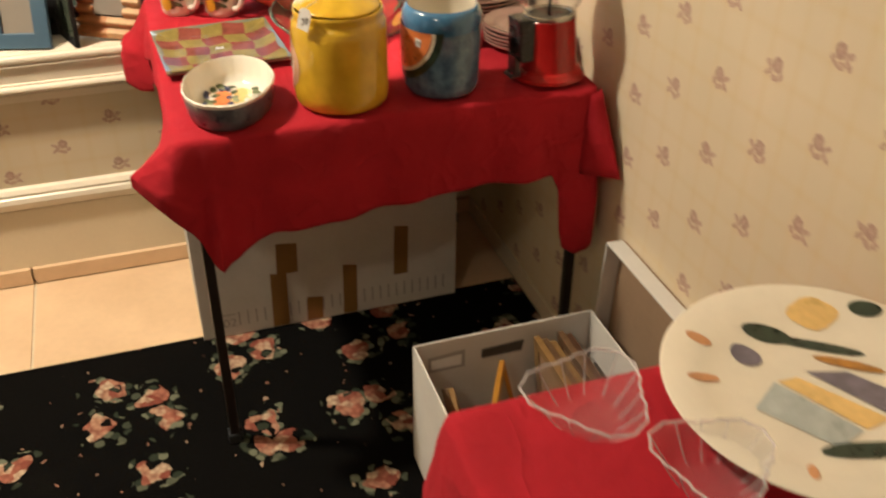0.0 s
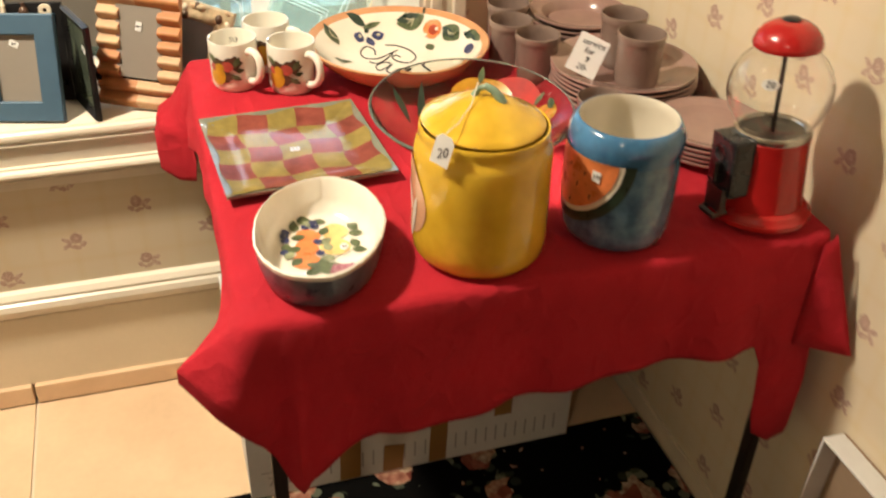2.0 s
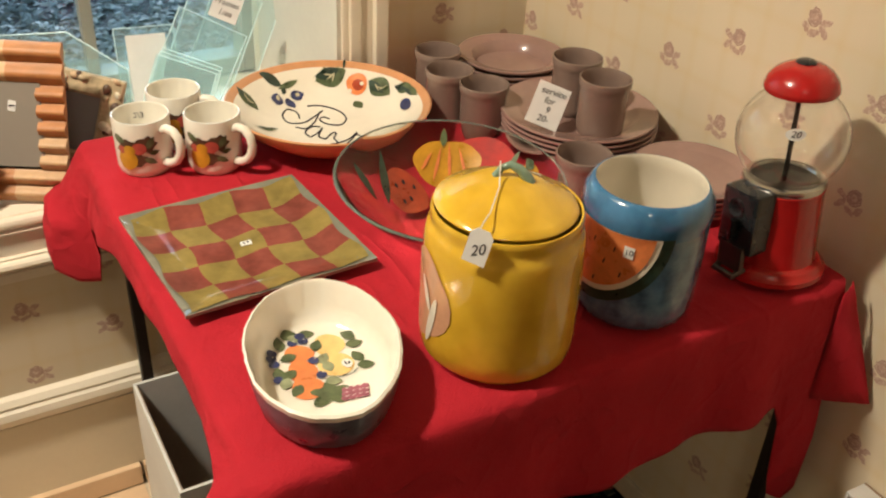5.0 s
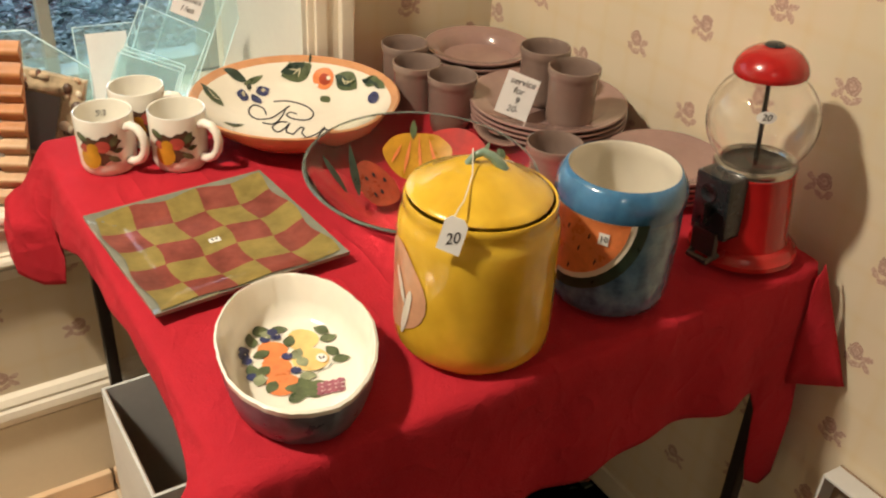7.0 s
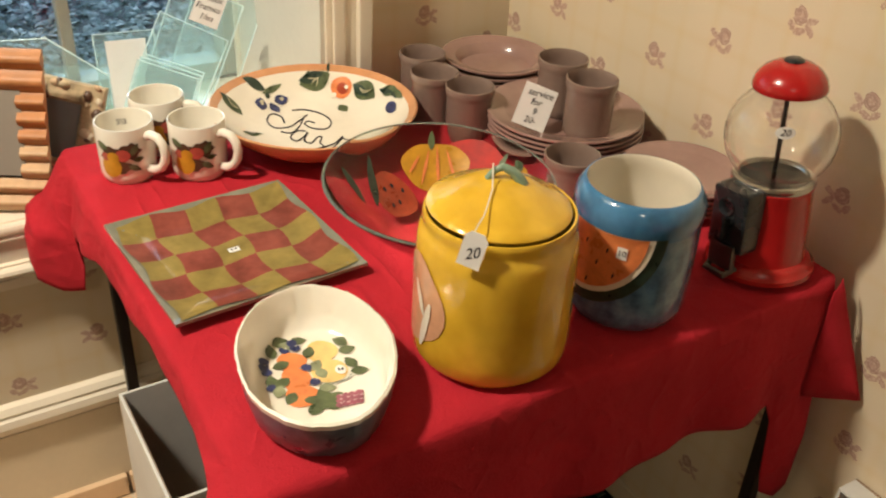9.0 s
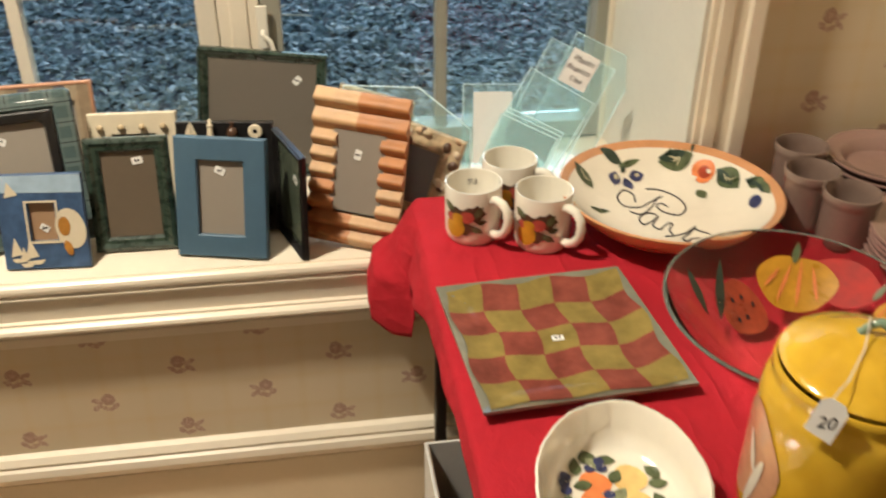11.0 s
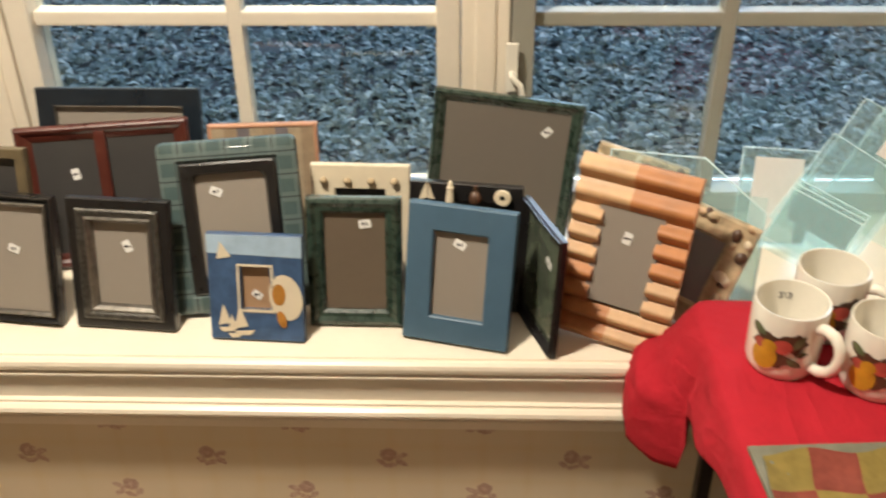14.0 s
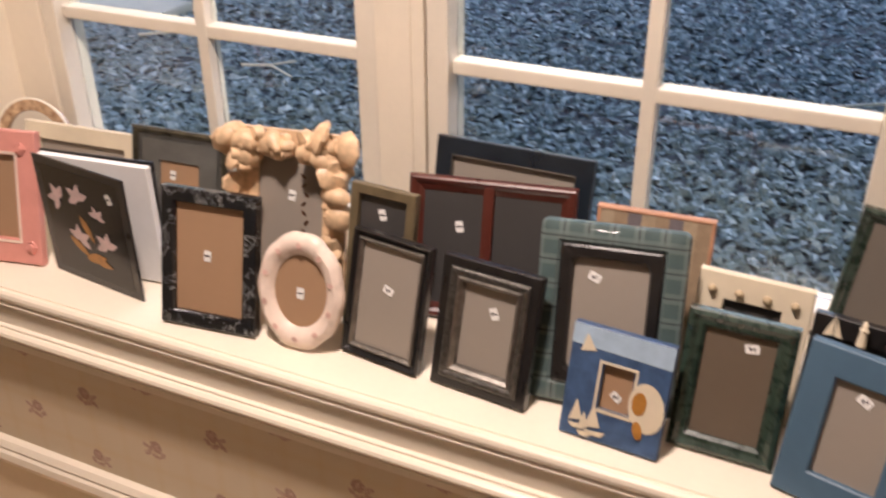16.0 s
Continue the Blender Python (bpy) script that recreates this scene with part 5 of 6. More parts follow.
top = plate_stack(0.364, 1.669, 0.1215, 6, 0.0084, "mauve stoneware dinner plate in a stack", T)
plate_stack(0.376, 1.880, 0.092, 5, 0.0100, "mauve stoneware rimmed bowl in a stack", T, well=0.012)
plate_stack(0.402, 1.452, 0.086, 5, 0.008, "mauve stoneware side plate in a stack", T)


def cup(x, y, z):
    c = thing("cup", pose(x, y, z), "grey-brown glazed stoneware cup from the dinner set", "cup", "mauve cups")
    part("body", lathe([(0.0, 0.003), (0.027, 0.003), (0.030, 0.0), (0.0335, 0.004), (0.0352, 0.014), (0.0357, 0.070), (0.0366, 0.0735), (0.0380, 0.0765), (0.0386, 0.082), (0.0380, 0.0868), (0.0364, 0.0876), (0.0350, 0.084), (0.0338, 0.072), (0.0334, 0.016), (0.029, 0.009), (0.0, 0.008)], 48), MAUVE_DARK, c)
    return c


one = cup(0.243, 1.898, T)
for cx, cy, cz in ((0.219, 1.818, T), (0.240, 1.748, T), (0.240, 1.494, T), (0.361, 1.683, top + 0.0065), (0.350, 1.600, top + 0.0065)):
    copy_thing(one, pose(cx, cy, cz))


def little_sign(name, m, w, h, lines, label, size):
    s = thing(name, m, label, "sign")
    part("card", boxed(-w / 2, w / 2, 0, 0.0008, 0, h), CARD_WHITE, s)
    for i, line in enumerate(lines):
        part("writing", text_mesh(line, size, flat_front(0), 0.2, (0.001 * (-1) ** i, h - h * (i + 0.8) / (len(lines) + 0.6)), 4, 0.0006), INK, s)
    return s


little_sign("price_card", pose(0.263, 1.628, top + 0.022, -24, 20, -32), 0.050, 0.062, ("service", "for", "9", "20-"), "white card handwritten with the dinner set's price", 0.0135)


# ---- the picture frames on the sill ----
def frame_ring(w, h, prof, bm=None):
    """A mitred frame: (inset, depth) pairs of its section, swept round a w x h rectangle standing on z = 0."""
    bm = bm or bmesh.new()
    rings = []
    for d, y in prof:
        rings.append([bm.verts.new(p) for p in ((-w / 2 + d, y, d), (w / 2 - d, y, d), (w / 2 - d, y, h - d), (-w / 2 + d, y, h - d))])
    for a, b in zip(rings, rings[1:] + rings[:1]):
        for i in range(4):
            j = (i + 1) % 4
            bm.faces.new([a[i], a[j], b[j], b[i]])
    bmesh.ops.recalc_face_normals(bm, faces=bm.faces)
    return bm


def stand(name, x, y, turn, w, lean, depth, label, group="picture frames on the sill", z=SILL, roll=0.0):
    """The place of a leaning frame whose lower left front corner is at x, y."""
    t = radians(turn)
    cx, cy = x + w / 2 * math.cos(t), y + w / 2 * math.sin(t)
    lift = depth * math.sin(radians(lean)) + abs(math.sin(radians(roll))) * w / 2
    return thing(name, pose(cx, cy, z + lift + 0.0005, 0, 0, turn) @ pose(0, 0, 0, -lean, 0, 0) @ pose(0, 0, 0, 0, roll, 0), label, "picture frame", group)


def easel(f, w, h, depth, lean):
    part("back_board", boxed(-w / 2 + 0.008, w / 2 - 0.008, depth, depth + 0.002, 0.006, h - 0.006), BLACK_FRAME, f)
    foot = depth + 0.045
    bm = sweep([(0, depth + 0.002, 0.6 * h), (0, foot, foot * math.tan(radians(lean)) + 0.006)], 0.006, 4)
    part("easel_leg", bm, BLACK_FRAME, f)


def sticker(f, u, v, y, turn=-25, w=0.0165, h=0.0115):
    t = radians(turn)
    o = [(u + a * w / 2 * math.cos(t) - b * h / 2 * math.sin(t), v + a * w / 2 * math.sin(t) + b * h / 2 * math.cos(t)) for a, b in ((-1, -0.8), (-0.8, -1), (0.8, -1), (1, -0.8), (1, 0.8), (0.8, 1), (-0.8, 1), (-1, 0.8))]
    s = part("price_sticker", decal([o], flat_front(y), 0.0008, 1), STICKER, f, "small white price sticker")
    part("scribble", decal([blob(u - 0.002, v, 0.0018, 0.0028, turn + 20, 6), blob(u + 0.0025, v + 0.0004, 0.0012, 0.0026, turn, 6)], flat_front(y), 0.0013, 1), INK, s)


def picture_frame(x, y, turn, w, h, lean, rings, insert, label, at=None, depth=0.014, name="picture_frame", roll=0.0, sturn=-25):
    """rings: name, section and finish of each moulding from the outside in; insert: finish of the sheet behind the glass."""
    f = stand(name, x, y, turn, w, lean, depth, label, roll=roll)
    inner = 0
    for rn, prof, mt in rings:
        ob = part(rn, frame_ring(w, h, prof), mt, f)
        inner = max(inner, max(d for d, _ in prof))
    part("backing_sheet", boxed(-w / 2 + inner - 0.002, w / 2 - inner + 0.002, 0.0085, 0.0095, inner - 0.002, h - inner + 0.002), insert, f, "plain sheet behind the glass")
    easel(f, w, h, depth, lean)
    if at:
        sticker(f, at[0], at[1], 0.008, sturn)
    return f


def flat(b, d=0.014, y=0.0):
    return [(0.0, d), (0.0, y + 0.0015), (0.0015, y), (b - 0.001, y), (b, y + 0.001), (b, d - 0.001)]


def ogee(b, d=0.014):
    return [(0.0, d), (0.0, 0.003), (0.002, 0.0008), (0.2 * b, -0.001), (0.4 * b, 0.0005), (0.6 * b, 0.004), (0.8 * b, 0.0055), (b, 0.0075), (b, d - 0.001)]


LEAN = 14
# silver-lipped black frames
picture_frame(-1.125, 2.051, -5, 0.139, 0.180, LEAN, [("outer_moulding", flat(0.013), BLACK_FRAME), ("carved_moulding", [(0.013, 0.012), (0.013, -0.002), (0.016, -0.004), (0.020, -0.0035), (0.024, -0.001), (0.024, 0.012)], mat("pewter_carving", (0.10, 0.095, 0.085), 0.35, 0.7, vary=0.6, scale=160, fine=300, relief=0.9)), ("silver_lip", [(0.024, 0.012), (0.024, -0.0015), (0.027, -0.003), (0.031, 0.001), (0.033, 0.006), (0.033, 0.012)], SILVER_EDGE)], PHOTO_GREY, "black frame with carved pewter and silver inner moulding", (0.008, 0.115), sturn=-65)
picture_frame(-1.270, 2.063, -7, 0.126, 0.180, 15, [("outer_moulding", ogee(0.011), BLACK_FRAME), ("silver_lip", [(0.0105, 0.012), (0.0105, 0.002), (0.013, 0.0005), (0.0165, 0.004), (0.0165, 0.012)], SILVER_EDGE)], PHOTO_GREY, "narrow black frame with a thin silver lip", (0.0, 0.104), sturn=-20)
# green pair
picture_frame(-0.808, 2.058, -1, 0.125, 0.179, 13.3, [("moulding", [(0.0, 0.014), (0.0, 0.002), (0.002, 0), (0.007, -0.002), (0.013, 0.001), (0.018, 0.0015), (0.022, 0.006), (0.022, 0.013)], GREEN_FRAME)], mat("bronze_backing_sheet", (0.135, 0.105, 0.075), 0.35, vary=0.08, scale=4, relief=0, coat=0.3), "dark green mottled frame with a bronze sheet", (0.014, 0.142), sturn=10)
picture_frame(-0.667, 2.303, -6, 0.221, 0.218, 6.3, [("moulding", ogee(0.018), GREEN_FRAME)], mat("taupe_backing_sheet", (0.165, 0.145, 0.12), 0.4, vary=0.05, scale=4, relief=0, coat=0.2), "large dark green frame leaning at the window", (0.060, 0.170), sturn=50, roll=4.9)
# dusty blue board
picture_frame(-0.682, 2.034, -14, 0.141, 0.186, 14.6, [("board", [(0, 0.016), (0, 0.0015), (0.0015, 0), (0.033, 0), (0.035, 0.002), (0.035, 0.015)], BLUE_FRAME)], PHOTO_GREY, "flat dusty blue painted frame on the sill", (-0.002, 0.135), depth=0.016)
# behind the blue one: black with little carved boats along its top
f = picture_frame(-0.679, 2.112, -8, 0.152, 0.178, 12, [("moulding", flat(0.024), BLACK_FRAME)], PHOTO_DARK, "black frame topped with small carved boats and buoys")
for k, u in enumerate((-0.052, -0.020, 0.014, 0.050)):
    bm = bmesh.new()
    if k == 0:
        for a, b, c in (((-0.010, 0), (0.0, 0.026), (0.001, 0.002)), ((0.002, 0.002), (0.002, 0.022), (0.011, 0.001))):
            vs = [bm.verts.new((p[0], yy, p[1])) for yy in (0, 0.004) for p in (a, b, c)]
            for q in ((0, 1, 2), (5, 4, 3), (0, 3, 4, 1), (1, 4, 5, 2), (2, 5, 3, 0)):
                bm.faces.new([vs[i] for i in q])
        bmesh.ops.recalc_face_normals(bm, faces=bm.faces)
    elif k == 1:
        lathe([(0, 0), (0.006, 0), (0.0045, 0.012), (0.004, 0.018), (0.0055, 0.019), (0.003, 0.022), (0.003, 0.027), (0, 0.031)], 12, bm)
    elif k == 2:
        lathe([(0, 0), (0.007, 0.001), (0.009, 0.007), (0.007, 0.014), (0.003, 0.017), (0.0035, 0.024), (0, 0.026)], 14, bm)
    else:
        lathe([(0.004, -0.003), (0.010, -0.003), (0.0115, 0), (0.010, 0.003), (0.004, 0.003), (0.004, -0.003)], 18, bm)
        bmesh.ops.rotate(bm, verts=bm.verts, matrix=Matrix.Rotation(radians(90), 3, "X"))
        bmesh.ops.translate(bm, verts=bm.verts, vec=(0, 0, 0.010))
    bmesh.ops.translate(bm, verts=bm.verts, vec=(u, -0.008 if k in (1, 2, 3) else -0.006, 0.155))
    part(("sailboat", "lighthouse", "bell_buoy", "life_ring")[k], bm, (CREAM_CARD, CREAM_CARD, BROWN_PAINT, CREAM_CARD)[k], f, "small carved wooden ornament")
# a black hinged frame seen from its edge
f = picture_frame(-0.531, 2.109, -71, 0.125, 0.175, 2, [("moulding", ogee(0.010, 0.010), BLACK_FRAME)], mat("green_grey_photo_sheet", (0.10, 0.12, 0.085), 0.2, vary=0.5, scale=20, relief=0, coat=0.5), "thin black frame turned edge-on beside the blue one", (0.02, 0.12), depth=0.010)
# plaid cloth frame with a black mat
def plaid_frame():
    w, h = 0.185, 0.237
    f = stand("picture_frame", -0.993, 2.072, 4, w, 18, 0.016, "glossy sea-green plaid frame with a black inner mat", roll=-2.8)
    n = 4

    def rounded(hw, z0, z1, r):
        out = []
        for cx, cz, a0 in ((hw - r, z0 + r, -90), (hw - r, z1 - r, 0), (-hw + r, z1 - r, 90), (-hw + r, z0 + r, 180)):
            out += [(cx + r * math.cos(radians(a0 + 90 * k / n)), cz + r * math.sin(radians(a0 + 90 * k / n))) for k in range(n + 1)]
        return out

    def ring(section):
        bm = bmesh.new()
        rows = [[bm.verts.new((u, y, v)) for u, v in rounded(w / 2 - d, d, h - d, r)] for d, y, r in section]
        for a, b in zip(rows, rows[1:] + rows[:1]):
            for i in range(len(a)):
                j = (i + 1) % len(a)
                bm.faces.new([a[i], a[j], b[j], b[i]])
        bmesh.ops.recalc_face_normals(bm, faces=bm.faces)
        return smooth(bm, 35)

    part("plaid_border", ring([(0.0, 0.016, 0.009), (0.0, 0.005, 0.009), (0.002, 0.001, 0.008), (0.007, -0.001, 0.006), (0.024, -0.001, 0.003), (0.028, 0.003, 0.002), (0.028, 0.015, 0.002)]), PLAID, f)
    part("black_mat", ring([(0.0285, 0.012, 0.003), (0.0285, -0.001, 0.003), (0.031, -0.003, 0.003), (0.042, -0.002, 0.010), (0.045, 0.003, 0.011), (0.045, 0.012, 0.011)]), BLACK_FRAME, f, "black lacquered inner mat")
    part("backing_sheet", boxed(-w / 2 + 0.043, w / 2 - 0.043, 0.0085, 0.0095, 0.043, h - 0.043), PHOTO_GREY, f, "plain sheet behind the glass")
    easel(f, w, h, 0.016, 18)
    sticker(f, -0.020, 0.168, 0.008, -25)


plaid_frame()
# knobbed cream frame
f = picture_frame(-0.816, 2.151, -2, 0.138, 0.180, 13.5, [("board", flat(0.034), CREAM_CARD)], PHOTO_DARK, "cream painted frame with four small knobs on top", None)
for k in range(4):
    part("knob", lathe([(0, 0), (0.0045, 0), (0.0055, 0.004), (0.0035, 0.008), (0, 0.009)], 14), PEBBLE, f).matrix_local = pose(-0.050 + 0.033 * k, -0.0005, 0.158, 90)
# striped frame with an orange edge, cherry double frame, navy frame, small olive one
picture_frame(-0.961, 2.196, 4.5, 0.154, 0.215, 12, [("edge", flat(0.005), mat("faded_orange_edge", (0.46, 0.24, 0.14), 0.5, vary=0.15, scale=20)), ("cloth_border", flat(0.03, 0.012, 0.001)[2:] + [(0.005, 0.012), (0.005, 0.001)], striped("plaid_stripes", "X", 0.018, [(0.34, 0.25, 0.16), (0.17, 0.15, 0.16), (0.42, 0.33, 0.22)]))], PHOTO_GREY, "striped cloth frame with a thin orange edge")
f = picture_frame(-1.232, 2.183, 10.5, 0.242, 0.212, 14, [("moulding", ogee(0.022), CHERRY)], PHOTO_DARK, "dark cherry double frame leaning behind others", (-0.045, 0.140), sturn=-80)
part("centre_bar", boxed(-0.012, 0.004, 0.001, 0.012, 0.02, 0.202, bevel=0.002), CHERRY, f)
picture_frame(-1.247, 2.289, -0.4, 0.248, 0.231, 12.5, [("moulding", flat(0.026), NAVY_FRAME), ("silver_lip", [(0.026, 0.012), (0.026, 0.001), (0.0275, 0.0005), (0.0285, 0.012)], SILVER_EDGE)], PHOTO_GREY, "large navy lacquer frame against the window")
picture_frame(-1.300, 2.118, -4, 0.105, 0.218, 12, [("top_edge", flat(0.014), mat("olive_gilt_wood", (0.13, 0.10, 0.055), 0.4, vary=0.3, scale=30))], PHOTO_DARK, "small brown frame with a dark sheet", (-0.002, 0.178), sturn=-70)


def sailing_frame():
    f = picture_frame(-0.935, 2.027, -3.6, 0.125, 0.146, LEAN, [("board", [(0, 0.012), (0, 0.001), (0.001, 0), (0.043, 0), (0.043, 0.011)], mat("sea_blue_paint", (0.048, 0.095, 0.195), 0.45, vary=0.4, scale=40, relief=0.1))], PHOTO_BROWN, "small painted frame with sailing boats and a straw hat", None, depth=0.012)
    s = flat_front(0)
    W, Hh = 0.0625, 0.146
    part("painted_sky", decal([[(-W, Hh - 0.026), (W, Hh - 0.029), (W, Hh - 0.001), (-W, Hh - 0.001)]], s, 0.0006, 1), mat("pale_sky_paint", (0.36, 0.48, 0.60), 0.5, vary=0.15, scale=30), f)
    part("painted_sail", decal([[(-0.050, 0.112), (-0.044, 0.136), (-0.030, 0.116)]], s, 0.0012, 1), CREAM_CARD, f)
    part("straw_hat", decal([blob(0.040, 0.062, 0.022, 0.032, 10, 20)], s, 0.0010, 2), CREAM_CARD, f)
    part("hat_crown", decal([blob(0.031, 0.066, 0.009, 0.015, 0), blob(0.034, 0.032, 0.006, 0.012, 15)], s, 0.0016, 2), LEAF_GOLD, f)
    for u, v, k in ((-0.040, 0.020, 1.0), (-0.018, 0.016, 1.1), (-0.030, 0.012, 0.8)):
        part("painted_boat", decal([[(u - 0.012 * k, v), (u - 0.004 * k, v + 0.030 * k), (u + 0.006 * k, v + 0.004)], [(u - 0.012 * k, v - 0.003), (u + 0.014 * k, v - 0.001), (u + 0.008 * k, v - 0.008), (u - 0.006 * k, v - 0.009)]], s, 0.0014, 1), CREAM_CARD, f)
    part("opening_trim", frame_ring(0.048, 0.066, [(0, 0.006), (0, -0.001), (0.003, -0.001), (0.003, 0.006)]), CREAM_CARD, f).location = (0, 0, 0.040)
    sticker(f, 0.0, 0.062, 0.008, -35, 0.014, 0.010)


sailing_frame()


def slat_frame():
    w, h = 0.152, 0.243
    f = stand("picture_frame", -0.486, 2.047, -25, w, 13, 0.018, "corrugated frame of pale maple and orange cherry slats", roll=2.2)
    part("backing_sheet", boxed(-0.042, 0.042, 0.006, 0.008, 0.055, 0.195), PHOTO_GREY, f, "plain grey sheet behind the glass")
    easel(f, w, h, 0.016, 13)

    def slat(x0, x1, z0, z1, mt):
        n = 9
        pairs = [(0.0155, z0)] + [(0.008 - 0.011 * math.sin(math.pi * k / n) ** 1.6, z0 + (z1 - z0) * k / n) for k in range(n + 1)] + [(0.0155, z1)]
        part("slat", smooth(extrude_profile(pairs, x0, x1), 50), mt, f)

    m = (WOOD_PALE, WOOD_MID)
    for z0, z1, k in ((0.213, 0.243, 0), (0.180, 0.2125, 0), (0.0, 0.026, 1), (0.0265, 0.050, 1)):
        slat(-w / 2, -0.004, z0, z1, m[k])
        slat(-0.004, w / 2, z0, z1, m[1 - k])
    for i in range(5):
        z0 = 0.0505 + 0.0259 * i
        slat(-w / 2, -0.036, z0, z0 + 0.0254, m[(i < 2) * 1])
        slat(0.036, w / 2, z0, z0 + 0.0254, m[(i >= 2) * 1])
    sticker(f, 0.0, 0.148, 0.0055, 80)


slat_frame()


def pebble_frame(x, y, turn, w, h, lean, roll, label, seed):
    f = stand("picture_frame", x, y, turn, w, lean, 0.014, label, roll=roll)
    rr = random.Random(seed)
    part("border", frame_ring(w, h, [(0, 0.012), (0, 0.002), (0.003, 0), (0.030, 0), (0.034, 0.004), (0.034, 0.012)]), PEBBLE, f)
    part("backing_sheet", boxed(-w / 2 + 0.03, w / 2 - 0.03, 0.006, 0.008, 0.03, h - 0.03), GREY_SHEET, f)
    easel(f, w, h, 0.013, lean)
    for i in range(46):
        s = rr.random()
        side = i % 4
        u, v = {0: ((s - 0.5) * w, h - rr.uniform(0.004, 0.03)), 1: (w / 2 - rr.uniform(0.004, 0.03), s * h), 2: ((s - 0.5) * w, rr.uniform(0.004, 0.03)), 3: (-w / 2 + rr.uniform(0.004, 0.03), s * h)}[side]
        r = rr.uniform(0.005, 0.010)
        bm = lathe([(0, -0.3 * r), (0.8 * r, -0.2 * r), (r, 0.1 * r), (0.6 * r, 0.5 * r), (0, 0.6 * r)], 9, sx=1, sy=rr.uniform(0.6, 0.9))
        part("pebble", bm, (PEBBLE, SHELL, BROWN_PAINT, CREAM_CARD)[rr.randrange(4)], f).matrix_local = pose(u, -0.001, v, 90, 0, 0) @ pose(0, 0, 0, 0, 0, rr.uniform(0, 180))


GREY_SHEET = mat("grey_blue_sheet", (0.23, 0.235, 0.245), 0.4, vary=0.06, scale=4)
pebble_frame(-0.414, 2.102, -24, 0.153, 0.159, 16, 14, "tan resin frame moulded with shells and pebbles", 8)
pebble_frame(-0.452, 2.230, -15, 0.131, 0.162, 12, 12, "tan beach-pebble frame tilted behind the slat frame", 21)


def shell_frame():
    w, h = 0.176, 0.262
    f = stand("picture_frame", -1.494, 2.128, 8, w, 12, 0.016, "cream frame heaped with glued seashells")
    part("board", frame_ring(w, h, [(0, 0.014), (0, 0.003), (0.036, 0.003), (0.036, 0.012)]), SHELL, f)
    part("backing_sheet", boxed(-w / 2 + 0.034, w / 2 - 0.034, 0.008, 0.010, 0.034, h - 0.034), PHOTO_GREY, f)
    easel(f, w, h, 0.015, 12)
    rr = random.Random(12)
    for i in range(72):
        side, s = i % 3, rr.random()
        u, v = {0: ((s - 0.5) * (w + 0.03), h - 0.016 + rr.uniform(-0.016, 0.016)), 1: (w / 2 - 0.014 + rr.uniform(-0.014, 0.014), s * h), 2: (-w / 2 + 0.014 + rr.uniform(-0.016, 0.014), s * h)}[side]
        r = rr.uniform(0.016, 0.027)
        k = (0, 2, 2, 1, 0, 2)[rr.randrange(6)]
        if k == 0:
            bm = lathe([(0, -0.2 * r), (0.9 * r, -0.1 * r), (r, 0.1 * r), (0.7 * r, 0.45 * r), (0, 0.7 * r)], 16, wave=lambda a, q: 1 + 0.06 * math.cos(8 * a))
        elif k == 1:
            bm = lathe([(0, -r), (0.35 * r, -0.8 * r), (0.62 * r, -0.2 * r), (0.55 * r, 0.1 * r), (0.48 * r, 0.15 * r), (0.42 * r, 0.4 * r), (0.30 * r, 0.5 * r), (0.22 * r, 0.8 * r), (0, 1.2 * r)], 12)
        else:
            bm = lathe([(0, -0.4 * r), (0.6 * r, -0.3 * r), (0.75 * r, 0.2 * r), (0.4 * r, 0.6 * r), (0, 0.65 * r)], 12, sx=1.25, sy=0.8)
        part("seashell", bm, (SHELL, SHELL, mat("rosy_shell", (0.60, 0.36, 0.22), 0.4, vary=0.3, scale=50) if i == 2 else SHELL)[k], f).matrix_local = pose(u, -0.004 - 0.4 * r, v, 90 + rr.uniform(-35, 35), rr.uniform(-35, 35), rr.uniform(0, 360))
    part("twig_spray", decal([leaf_shape(0.022 + 0.003 * math.sin(2 * k), 0.07 + 0.014 * k, 0.012, 0.005, 40 + 100 * (k % 2)) for k in range(10)], flat_front(0.008), 0.0008, 1), BROWN_PAINT, f, "pressed dark twig")
    sticker(f, 0.002, 0.165, 0.0075, 80)


shell_frame()


